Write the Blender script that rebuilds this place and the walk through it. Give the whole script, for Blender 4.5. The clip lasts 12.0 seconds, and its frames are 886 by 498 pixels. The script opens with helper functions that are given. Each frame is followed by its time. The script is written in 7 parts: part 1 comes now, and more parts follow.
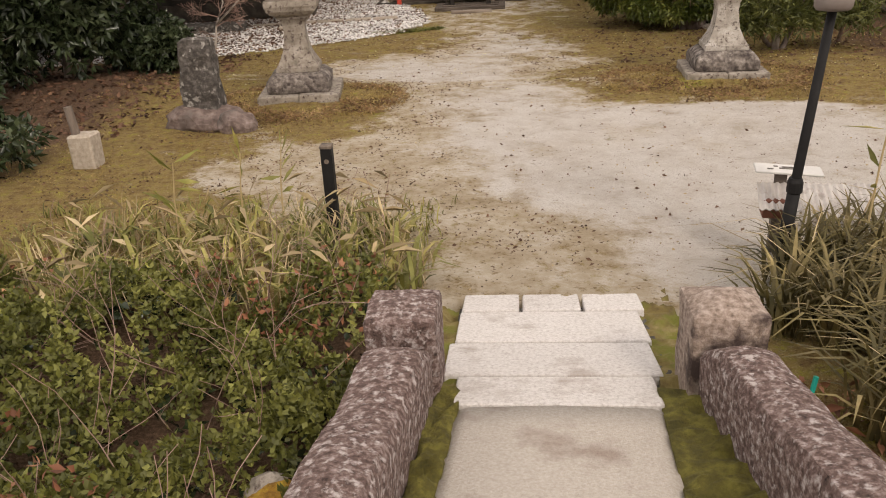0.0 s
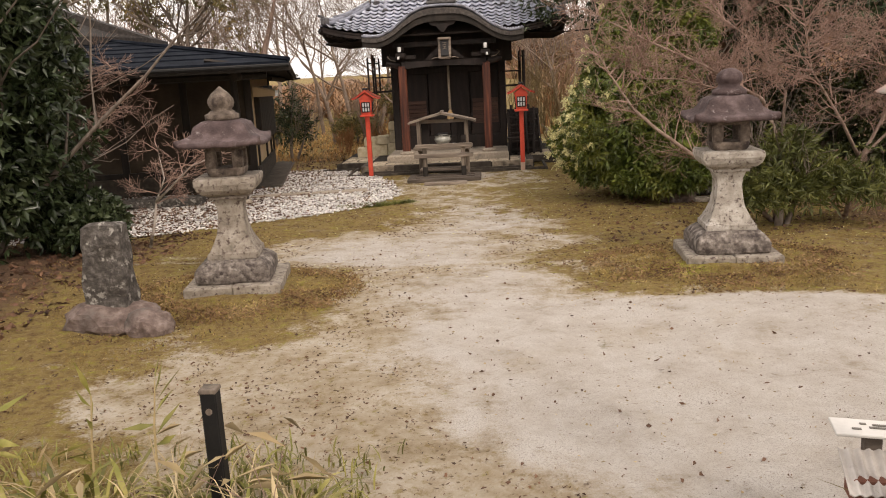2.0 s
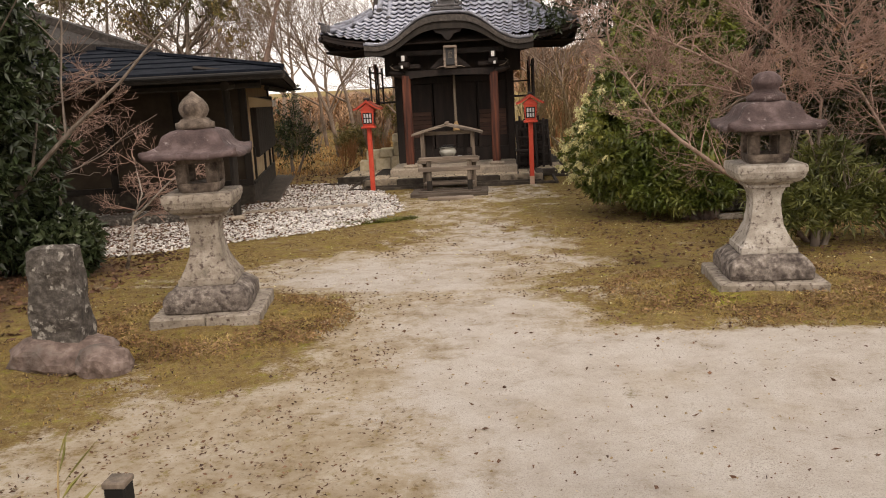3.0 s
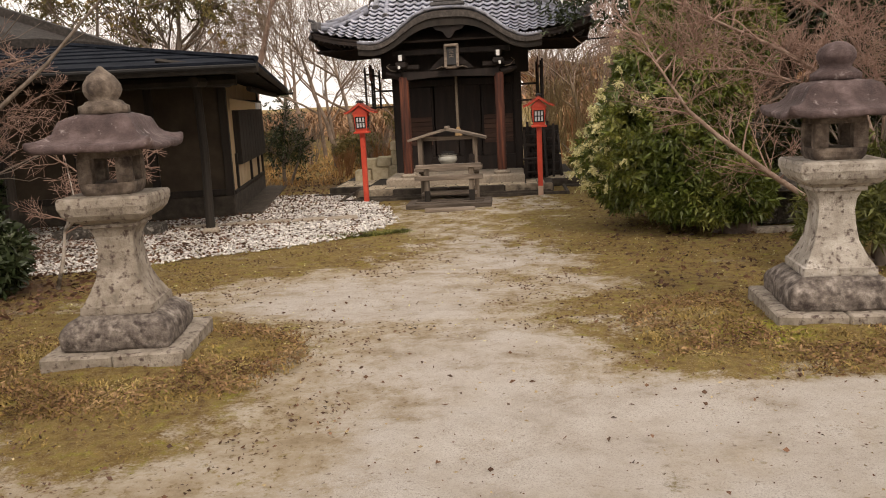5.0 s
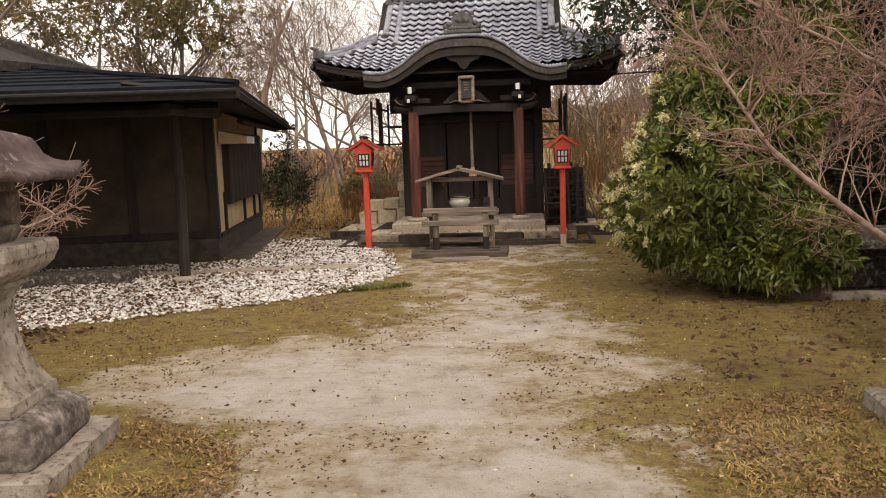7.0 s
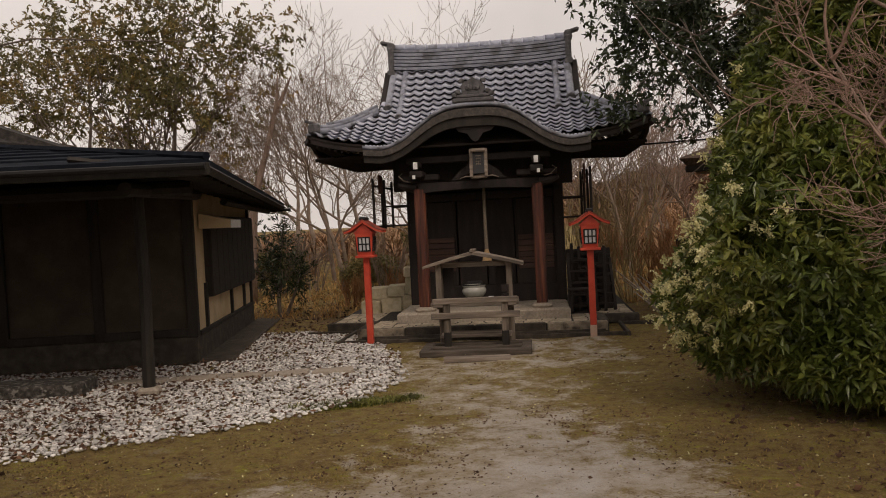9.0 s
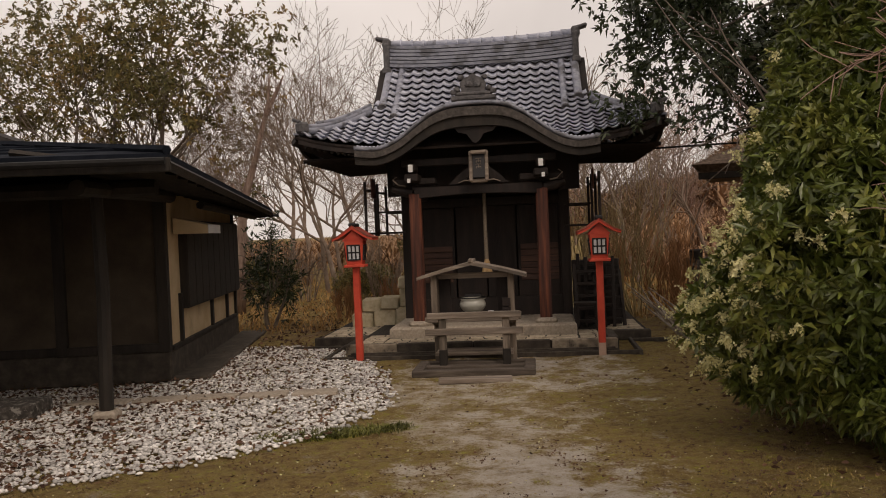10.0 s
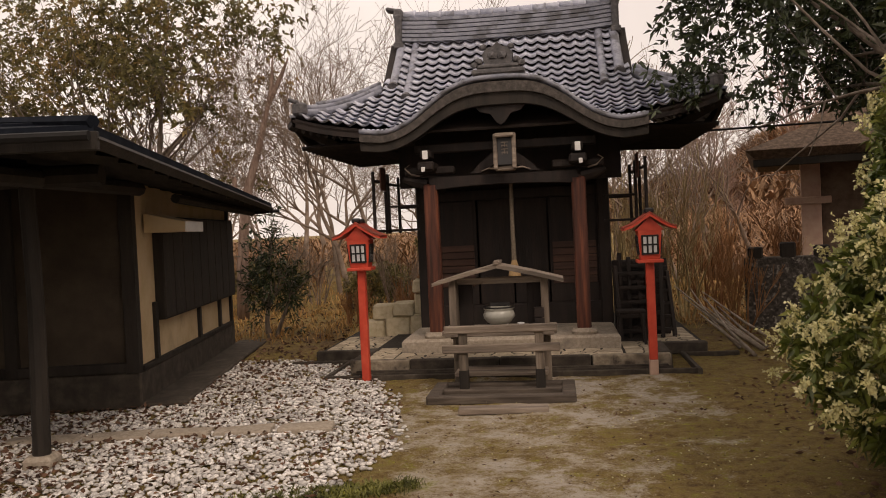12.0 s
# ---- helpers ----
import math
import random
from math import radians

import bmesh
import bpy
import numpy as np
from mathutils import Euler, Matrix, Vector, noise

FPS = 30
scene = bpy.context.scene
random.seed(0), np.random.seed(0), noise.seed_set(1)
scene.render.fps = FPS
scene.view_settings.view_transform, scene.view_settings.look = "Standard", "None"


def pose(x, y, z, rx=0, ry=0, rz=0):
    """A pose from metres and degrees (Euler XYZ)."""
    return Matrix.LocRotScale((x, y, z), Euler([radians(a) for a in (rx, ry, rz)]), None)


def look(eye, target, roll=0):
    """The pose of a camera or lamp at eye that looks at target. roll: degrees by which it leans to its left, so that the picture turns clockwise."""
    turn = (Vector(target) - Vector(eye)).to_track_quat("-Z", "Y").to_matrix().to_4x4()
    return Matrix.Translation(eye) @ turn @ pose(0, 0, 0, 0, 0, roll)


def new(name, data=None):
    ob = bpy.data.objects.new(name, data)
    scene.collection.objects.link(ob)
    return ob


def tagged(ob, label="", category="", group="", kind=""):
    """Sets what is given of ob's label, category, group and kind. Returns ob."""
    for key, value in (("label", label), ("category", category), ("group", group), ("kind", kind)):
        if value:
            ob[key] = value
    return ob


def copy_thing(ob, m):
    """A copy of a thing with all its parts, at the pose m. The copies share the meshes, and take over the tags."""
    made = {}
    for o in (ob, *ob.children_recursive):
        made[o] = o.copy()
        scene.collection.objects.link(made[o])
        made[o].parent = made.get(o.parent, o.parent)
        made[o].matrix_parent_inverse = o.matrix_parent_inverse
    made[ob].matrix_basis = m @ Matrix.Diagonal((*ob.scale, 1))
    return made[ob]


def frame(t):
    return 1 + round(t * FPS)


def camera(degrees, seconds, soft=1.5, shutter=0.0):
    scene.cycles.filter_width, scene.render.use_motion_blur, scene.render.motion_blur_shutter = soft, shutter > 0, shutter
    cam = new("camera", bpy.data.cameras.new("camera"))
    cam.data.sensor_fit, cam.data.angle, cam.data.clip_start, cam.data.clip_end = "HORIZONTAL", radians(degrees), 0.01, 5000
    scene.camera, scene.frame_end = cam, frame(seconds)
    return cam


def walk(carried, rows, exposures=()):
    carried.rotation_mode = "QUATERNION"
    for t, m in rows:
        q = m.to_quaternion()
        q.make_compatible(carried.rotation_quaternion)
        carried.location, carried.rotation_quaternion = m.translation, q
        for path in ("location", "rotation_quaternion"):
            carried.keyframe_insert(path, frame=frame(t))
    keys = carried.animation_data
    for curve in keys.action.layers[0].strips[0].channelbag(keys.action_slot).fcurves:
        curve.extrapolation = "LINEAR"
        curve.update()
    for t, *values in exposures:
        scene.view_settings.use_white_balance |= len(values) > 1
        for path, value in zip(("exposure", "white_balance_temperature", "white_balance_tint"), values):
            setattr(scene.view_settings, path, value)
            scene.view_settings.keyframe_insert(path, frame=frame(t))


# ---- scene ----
cam = camera(56.5, 12.0, soft=1.0)
PATH = [
    (0, (0.034, -0.009, 1.448), (-0.142, 1.819, 0.658), -3.0),
    (0.5, (0.067, 0.308, 1.442), (-0.032, 2.195, 0.787), -4.4),
    (1, (0.119, 0.65, 1.435), (0.01, 2.583, 0.933), -2.2),
    (1.5, (0.108, 1.038, 1.393), (-0.007, 2.98, 0.926), -2.7),
    (2, (0.125, 1.433, 1.352), (-0.004, 3.383, 0.93), -3.0),
    (2.5, (0.15, 1.844, 1.322), (0.012, 3.797, 0.915), -2.1),
    (3, (0.138, 2.258, 1.269), (-0.01, 4.214, 0.879), -3.0),
    (3.5, (0.171, 2.628, 1.214), (0.013, 4.585, 0.834), -2.6),
    (5.5, (0.239, 4.055, 0.95), (0.059, 6.016, 0.601), -3.1),
    (6, (0.204, 4.477, 0.921), (0.015, 6.434, 0.559), -3.0),
    (6.5, (0.231, 4.867, 0.926), (0.03, 6.824, 0.565), -2.2),
    (7, (0.196, 5.234, 0.912), (-0.013, 7.208, 0.661), -2.0),
    (7.2, (0.163, 5.39, 0.909), (-0.046, 7.369, 0.709), -2.3),
    (8.8, (-0.021, 6.689, 0.97), (-0.241, 8.674, 0.858), -2.9),
    (9, (-0.029, 6.855, 0.947), (-0.249, 8.842, 0.885), -2.9),
    (9.5, (-0.031, 7.313, 0.952), (-0.254, 9.3, 0.915), -2.7),
    (10, (-0.077, 7.77, 0.917), (-0.297, 9.757, 0.878), -2.4),
    (10.5, (-0.053, 8.168, 0.893), (-0.286, 10.154, 0.851), -2.6),
    (11, (-0.088, 8.608, 0.92), (-0.323, 10.594, 0.866), -2.3),
    (11.5, (-0.158, 9.019, 0.938), (-0.391, 11.004, 0.88), -1.7),
    (12, (-0.242, 9.392, 0.921), (-0.514, 11.373, 0.876), -2.7),
]
# the clip's camera darkens its picture on the way to the shrine
EXPOSURES = [(0.0, 0.32, 7100, 15), (1.0, 0.50, 7100, 15), (3.5, 0.33, 7300, 15), (6.0, 0.32, 7400, 15), (7.0, 0.42, 7400, 15), (8.8, -0.56, 7400, 17), (10.5, -0.42, 7600, 18), (12.0, -0.20, 7800, 20)]
walk(cam, [(t, look(eye, target, roll)) for t, eye, target, roll in PATH], EXPOSURES)

# ---- sky and sun: bright overcast ----
world = bpy.data.worlds.new("overcast_sky")
scene.world = world
world.use_nodes = True
wn, wl = world.node_tree.nodes, world.node_tree.links
bg = wn["Background"]
sky = wn.new("ShaderNodeTexSky")
sky.sky_type = "NISHITA"
sky.sun_disc = False
sky.sun_elevation = radians(42)
sky.sun_rotation = radians(150)
sky.dust_density = 4.0
cloud = wn.new("ShaderNodeTexNoise")
cloud.inputs["Scale"].default_value = 2.2
cloud.inputs["Detail"].default_value = 5.0
ramp = wn.new("ShaderNodeValToRGB")
ramp.color_ramp.elements[0].position, ramp.color_ramp.elements[0].color = 0.30, (9.4, 9.3, 9.3, 1)
ramp.color_ramp.elements[1].position, ramp.color_ramp.elements[1].color = 0.75, (14.0, 13.9, 13.8, 1)
mix = wn.new("ShaderNodeMix")
mix.data_type = "RGBA"
mix.inputs["Factor"].default_value = 0.88
wl.new(cloud.outputs["Fac"], ramp.inputs["Fac"])
wl.new(sky.outputs["Color"], mix.inputs["A"])
wl.new(ramp.outputs["Color"], mix.inputs["B"])
wl.new(mix.outputs["Result"], bg.inputs["Color"])
bg.inputs["Strength"].default_value = 0.10
sun_data = bpy.data.lights.new("sun", "SUN")
sun_data.energy, sun_data.angle, sun_data.color = 1.2, radians(14), (1.0, 0.95, 0.87)
sun = new("sun", sun_data)
sun.matrix_world = look((0, 0, 20), (0 + 20 * math.cos(radians(42)) * math.sin(radians(150)) / math.sin(radians(42)) * -1, -20 * math.cos(radians(42)) * math.cos(radians(150)) / math.sin(radians(42)), 0))


# ---- materials ----
def material(name, stops, scale=6.0, detail=6.0, rough=0.8, bump=0.3, bump_scale=40.0, metal=0.0, stain=None, stain_scale=1.5, stain_at=(0.5, 0.62), random_value=0.0, island=0.0, stretch=(1, 1, 1), spec=0.4, translucent=0.0):
    """A surface with grain (stops over a noise), stains of a second colour at a larger scale, and fine relief."""
    m = bpy.data.materials.new(name)
    m.use_nodes = True
    n, l = m.node_tree.nodes, m.node_tree.links
    b = n["Principled BSDF"]
    b.inputs["Roughness"].default_value, b.inputs["Metallic"].default_value = rough, metal
    b.inputs["Specular IOR Level"].default_value = spec
    tc, mp = n.new("ShaderNodeTexCoord"), n.new("ShaderNodeMapping")
    mp.inputs["Scale"].default_value = stretch
    geo = n.new("ShaderNodeNewGeometry")
    oi = n.new("ShaderNodeObjectInfo")
    add = n.new("ShaderNodeVectorMath")
    add.operation = "ADD"
    l.new(tc.outputs["Object"], mp.inputs["Vector"])
    l.new(mp.outputs["Vector"], add.inputs[0])
    l.new(oi.outputs["Random"], add.inputs[1])
    def noise_node(s, d):
        t = n.new("ShaderNodeTexNoise")
        t.inputs["Scale"].default_value, t.inputs["Detail"].default_value = s, d
        t.inputs["Roughness"].default_value = 0.62
        l.new(add.outputs["Vector"], t.inputs["Vector"])
        return t
    def ramp_node(pairs):
        r = n.new("ShaderNodeValToRGB")
        while len(r.color_ramp.elements) < len(pairs):
            r.color_ramp.elements.new(0.5)
        for e, (p, c) in zip(r.color_ramp.elements, pairs):
            e.position, e.color = p, (*c, 1)
        return r
    t = noise_node(scale, detail)
    r = ramp_node([(0.28 + 0.44 * i / max(1, len(stops) - 1), c) for i, c in enumerate(stops)])
    l.new(t.outputs["Fac"], r.inputs["Fac"])
    out = r.outputs["Color"]
    if stain:
        t2 = noise_node(stain_scale, 7.0)
        r2 = ramp_node([(stain_at[0], (0, 0, 0)), (stain_at[1], (1, 1, 1))])
        l.new(t2.outputs["Fac"], r2.inputs["Fac"])
        x = n.new("ShaderNodeMix")
        x.data_type = "RGBA"
        l.new(r2.outputs["Color"], x.inputs["Factor"])
        l.new(out, x.inputs["A"])
        x.inputs["B"].default_value = (*stain, 1)
        out = x.outputs["Result"]
    if random_value or island:
        h = n.new("ShaderNodeHueSaturation")
        mr = n.new("ShaderNodeMapRange")
        amount = random_value or island
        mr.inputs["To Min"].default_value, mr.inputs["To Max"].default_value = 1 - amount, 1 + amount
        l.new(oi.outputs["Random"] if random_value else geo.outputs["Random Per Island"], mr.inputs["Value"])
        l.new(mr.outputs["Result"], h.inputs["Value"])
        l.new(out, h.inputs["Color"])
        out = h.outputs["Color"]
    l.new(out, b.inputs["Base Color"])
    if bump:
        t3 = noise_node(bump_scale, 6.0)
        bp = n.new("ShaderNodeBump")
        bp.inputs["Strength"].default_value, bp.inputs["Distance"].default_value = bump, 0.02
        l.new(t3.outputs["Fac"], bp.inputs["Height"])
        l.new(bp.outputs["Normal"], b.inputs["Normal"])
    if translucent:
        tr, ms = n.new("ShaderNodeBsdfTranslucent"), n.new("ShaderNodeMixShader")
        ms.inputs["Fac"].default_value = translucent
        l.new(out, tr.inputs["Color"])
        l.new(b.outputs["BSDF"], ms.inputs[1])
        l.new(tr.outputs["BSDF"], ms.inputs[2])
        l.new(ms.outputs["Shader"], n["Material Output"].inputs["Surface"])
    return m


GRANITE = material("lichened_granite", [(0.045, 0.034, 0.029), (0.17, 0.142, 0.122), (0.38, 0.335, 0.295)], 16, 10, 0.92, 0.6, 60, stain=(0.045, 0.033, 0.029), stain_scale=15, stain_at=(0.47, 0.66))
GRANITE_PALE = material("pale_granite", [(0.13, 0.106, 0.082), (0.26, 0.222, 0.18), (0.38, 0.335, 0.285)], 9, 10, 0.9, 0.5, 70, stain=(0.075, 0.050, 0.042), stain_scale=26, stain_at=(0.53, 0.66))
GRANITE_WHITE = material("whitened_granite", [(0.20, 0.172, 0.142), (0.34, 0.305, 0.262), (0.50, 0.46, 0.415)], 9, 10, 0.9, 0.5, 70, stain=(0.09, 0.065, 0.055), stain_scale=26, stain_at=(0.54, 0.66))
ROOF_STONE = material("dark_cap_stone", [(0.030, 0.018, 0.017), (0.070, 0.045, 0.043), (0.15, 0.108, 0.104)], 7, 10, 0.8, 0.5, 45, stain=(0.30, 0.255, 0.245), stain_scale=13, stain_at=(0.60, 0.72))
FIRE_STONE = material("brown_mottled_stone", [(0.045, 0.032, 0.024), (0.12, 0.092, 0.072), (0.25, 0.20, 0.16)], 14, 9, 0.9, 0.5, 60, stain=(0.035, 0.024, 0.02), stain_scale=6, stain_at=(0.55, 0.68))
PURPLE_STONE = material("mottled_parapet_stone", [(0.030, 0.016, 0.012), (0.15, 0.095, 0.080), (0.40, 0.315, 0.290)], 48, 10, 0.92, 0.9, 80, stain=(0.50, 0.435, 0.41), stain_scale=34, stain_at=(0.53, 0.66))
POST_STONE = material("brown_grey_post_stone", [(0.10, 0.068, 0.050), (0.27, 0.205, 0.165), (0.45, 0.375, 0.325)], 45, 10, 0.92, 0.6, 60, stain=(0.055, 0.036, 0.030), stain_scale=6, stain_at=(0.52, 0.64))
SLAB = material("worn_stone_slab", [(0.40, 0.36, 0.33), (0.58, 0.54, 0.51), (0.68, 0.645, 0.615)], 75, 8, 0.88, 0.6, 90, stain=(0.33, 0.275, 0.235), stain_scale=5.0, stain_at=(0.55, 0.75), random_value=0.06)
DECK_STONE = material("worn_grey_deck", [(0.34, 0.295, 0.25), (0.41, 0.365, 0.315), (0.48, 0.435, 0.385)], 90, 7, 0.9, 0.4, 120, stain=(0.20, 0.14, 0.11), stain_scale=2.6, stain_at=(0.53, 0.72))
CONCRETE = material("worn_concrete", [(0.26, 0.215, 0.165), (0.37, 0.31, 0.245), (0.47, 0.405, 0.33)], 30, 8, 0.9, 0.3, 80, stain=(0.17, 0.15, 0.13), stain_scale=2.2, stain_at=(0.54, 0.70))
STELE = material("dark_weathered_stone", [(0.025, 0.021, 0.018), (0.07, 0.06, 0.052), (0.17, 0.152, 0.135)], 22, 9, 0.95, 0.9, 40, stain=(0.30, 0.28, 0.25), stain_scale=16, stain_at=(0.56, 0.63))
ROCK = material("field_rock", [(0.06, 0.042, 0.035), (0.14, 0.10, 0.085), (0.28, 0.22, 0.195)], 12, 8, 0.92, 0.7, 25, stain=(0.10, 0.085, 0.075), stain_scale=3)
DARK_WOOD = material("dark_shrine_wood", [(0.007, 0.0045, 0.0035), (0.015, 0.009, 0.007), (0.030, 0.018, 0.013)], 9, 8, 0.7, 0.3, 60, stretch=(1, 1, 0.15))
RED_WOOD = material("red_brown_pillar_wood", [(0.020, 0.008, 0.005), (0.085, 0.026, 0.015), (0.21, 0.066, 0.034)], 9, 8, 0.62, 0.3, 60, stretch=(2, 2, 0.12))
PANEL_WOOD = material("brown_panel_wood", [(0.035, 0.017, 0.012), (0.065, 0.031, 0.021), (0.095, 0.047, 0.031)], 8, 8, 0.65, 0.3, 50, stretch=(0.2, 1, 2), random_value=0.25)
GREY_WOOD = material("weathered_grey_wood", [(0.14, 0.108, 0.082), (0.24, 0.19, 0.15), (0.36, 0.30, 0.245)], 14, 8, 0.85, 0.45, 45, stretch=(0.15, 1.5, 1.5), stain=(0.10, 0.08, 0.065), stain_scale=3)
GREY_POST = material("weathered_grey_post", [(0.09, 0.068, 0.05), (0.17, 0.132, 0.102), (0.27, 0.22, 0.175)], 14, 8, 0.85, 0.45, 45, stretch=(1.5, 1.5, 0.15), stain=(0.08, 0.065, 0.05), stain_scale=3)
# the sky's lilac-white highlight is lifted into this base colour
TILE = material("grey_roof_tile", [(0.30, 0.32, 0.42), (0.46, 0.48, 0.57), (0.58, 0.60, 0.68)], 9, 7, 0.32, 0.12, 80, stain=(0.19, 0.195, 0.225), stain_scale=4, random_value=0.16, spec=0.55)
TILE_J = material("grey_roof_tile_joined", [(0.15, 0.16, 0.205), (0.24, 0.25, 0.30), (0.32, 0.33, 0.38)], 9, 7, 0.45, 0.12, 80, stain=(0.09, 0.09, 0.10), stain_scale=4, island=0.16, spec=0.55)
OLD_TILE = material("dark_ridge_tile", [(0.04, 0.038, 0.04), (0.085, 0.08, 0.082), (0.15, 0.14, 0.14)], 14, 7, 0.6, 0.3, 50)
DEEP_RED = material("dull_red_paint", [(0.24, 0.03, 0.02), (0.34, 0.05, 0.03), (0.40, 0.08, 0.05)], 6, 6, 0.6, 0.15, 50, stain=(0.16, 0.05, 0.035), stain_scale=4)
DAMP_TIMBER = material("dark_damp_timber", [(0.045, 0.034, 0.026), (0.085, 0.066, 0.052), (0.15, 0.12, 0.097)], 12, 8, 0.85, 0.4, 45, stretch=(0.2, 1.5, 1.5))
RED_PAINT = material("vermilion_paint", [(0.46, 0.045, 0.025), (0.58, 0.065, 0.035), (0.66, 0.10, 0.055)], 5, 6, 0.5, 0.12, 60, stain=(0.36, 0.05, 0.03), stain_scale=3.5, stain_at=(0.55, 0.75))
BLACK_PAINT = material("black_lacquer", [(0.008, 0.007, 0.007), (0.016, 0.014, 0.014)], 10, 5, 0.45, 0.1, 60)
PAPER = material("white_lantern_paper", [(0.55, 0.56, 0.58), (0.66, 0.66, 0.67)], 12, 4, 0.7, 0.1, 60)
WHITE_PAINT = material("white_painted_end", [(0.68, 0.67, 0.65), (0.8, 0.79, 0.77)], 12, 5, 0.6, 0.1, 60)
# brown clay, darkened so the deep eave's shade sits in the colour
HOUSE_WALL = material("brown_clay_wall", [(0.042, 0.030, 0.021), (0.062, 0.046, 0.032), (0.085, 0.064, 0.046)], 3, 8, 0.95, 0.25, 70)
CREAM_WALL = material("cream_plaster", [(0.48, 0.34, 0.19), (0.57, 0.43, 0.26), (0.63, 0.49, 0.32)], 3, 8, 0.92, 0.2, 70, stain=(0.36, 0.27, 0.18), stain_scale=2.5, stain_at=(0.58, 0.8))
HOUSE_WOOD = material("dark_house_timber", [(0.010, 0.0075, 0.006), (0.021, 0.016, 0.012), (0.038, 0.028, 0.021)], 8, 8, 0.75, 0.3, 50, stretch=(1, 1, 0.15))
HOUSE_ROOF = material("blue_black_sheet_roof", [(0.006, 0.0075, 0.011), (0.011, 0.0135, 0.019), (0.020, 0.024, 0.032)], 5, 6, 0.85, 0.1, 30, spec=0.04)
BARK_ROOF = material("grey_bark_thatch", [(0.05, 0.032, 0.022), (0.12, 0.08, 0.055), (0.22, 0.15, 0.105)], 16, 8, 0.95, 0.9, 40)
UPPER_ROOF = material("blackened_bark_roof", [(0.012, 0.010, 0.009), (0.028, 0.023, 0.020), (0.06, 0.05, 0.044)], 16, 8, 0.95, 0.6, 40)
DARK_BARK_ROOF = material("dark_bark_roof", [(0.035, 0.030, 0.027), (0.075, 0.065, 0.058), (0.14, 0.12, 0.108)], 16, 8, 0.95, 0.6, 40)
# damp concrete, with kerb, gutter and eave shade put into its colour
SHADED_DAMP_CONCRETE = material("shaded_damp_concrete", [(0.026, 0.020, 0.015), (0.055, 0.044, 0.034), (0.10, 0.082, 0.064)], 7, 8, 0.9, 0.3, 60)
BLACK_METAL = material("black_lamp_metal", [(0.007, 0.006, 0.006), (0.014, 0.013, 0.012)], 14, 5, 0.65, 0.1, 60, spec=0.2)
LAMP_CAP = material("faded_lamp_cap", [(0.36, 0.30, 0.265), (0.47, 0.40, 0.36), (0.53, 0.47, 0.42)], 8, 6, 0.6, 0.1, 60, stain=(0.45, 0.22, 0.17), stain_scale=4, stain_at=(0.56, 0.72))
LAMP_GLASS = material("milky_lamp_glass", [(0.66, 0.62, 0.57), (0.74, 0.70, 0.65)], 4, 4, 0.35, 0.0)
CERAMIC = material("grey_celadon_ceramic", [(0.30, 0.295, 0.26), (0.40, 0.39, 0.345), (0.48, 0.465, 0.41)], 7, 6, 0.28, 0.08, 50)
ROPE = material("hemp_rope", [(0.12, 0.095, 0.07), (0.23, 0.185, 0.135)], 40, 5, 0.9, 0.4, 120)
TASSEL = material("straw_tassel", [(0.30, 0.19, 0.09), (0.45, 0.30, 0.15)], 50, 5, 0.9, 0.4, 120, stretch=(1, 1, 0.1))
TEAL = material("teal_plastic", [(0.0, 0.30, 0.24), (0.01, 0.38, 0.31)], 8, 4, 0.4, 0.0)
SIGN_WHITE = material("white_sign_board", [(0.46, 0.44, 0.41), (0.60, 0.575, 0.54)], 7, 6, 0.5, 0.1, 40)
INK = material("faded_ink", [(0.10, 0.09, 0.08), (0.18, 0.16, 0.14)], 20, 4, 0.8, 0.0)
BROWN_BOX = material("red_brown_board", [(0.10, 0.035, 0.02), (0.17, 0.06, 0.035)], 8, 6, 0.7, 0.2, 50)
BARK = material("grey_brown_bark", [(0.085, 0.065, 0.05), (0.16, 0.125, 0.10), (0.25, 0.205, 0.17)], 10, 8, 0.95, 0.6, 30, stretch=(1.5, 1.5, 0.4))
PALE_BARK = material("pale_mottled_bark", [(0.27, 0.225, 0.185), (0.42, 0.365, 0.315), (0.54, 0.48, 0.43)], 9, 8, 0.9, 0.4, 30, stain=(0.12, 0.095, 0.075), stain_scale=6)
TWIG = material("reddish_bare_twigs", [(0.17, 0.098, 0.075), (0.29, 0.185, 0.145), (0.42, 0.29, 0.235)], 5, 5, 0.9, 0.0)
BRUSH = material("rust_brown_brush", [(0.17, 0.075, 0.03), (0.30, 0.145, 0.06), (0.44, 0.25, 0.12)], 3, 5, 0.9, 0.0)
GREY_TWIG = material("grey_bare_twigs", [(0.125, 0.086, 0.063), (0.215, 0.158, 0.120), (0.33, 0.255, 0.20)], 4, 5, 0.9, 0.0)
SHRUB_TWIG = material("straw_coloured_stems", [(0.26, 0.19, 0.09), (0.40, 0.30, 0.15), (0.52, 0.42, 0.24)], 4, 5, 0.9, 0.0)
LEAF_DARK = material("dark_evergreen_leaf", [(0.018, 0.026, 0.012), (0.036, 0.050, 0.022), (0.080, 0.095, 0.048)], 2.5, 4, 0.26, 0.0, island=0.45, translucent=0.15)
LEAF_OLIVE = material("olive_evergreen_leaf", [(0.06, 0.06, 0.022), (0.15, 0.125, 0.045), (0.34, 0.205, 0.07)], 0.7, 4, 0.5, 0.0, island=0.45, translucent=0.4)
LEAF_GREEN = material("glossy_green_leaf", [(0.048, 0.070, 0.012), (0.11, 0.136, 0.028), (0.29, 0.28, 0.070)], 2.5, 4, 0.30, 0.0, island=0.4, translucent=0.15)
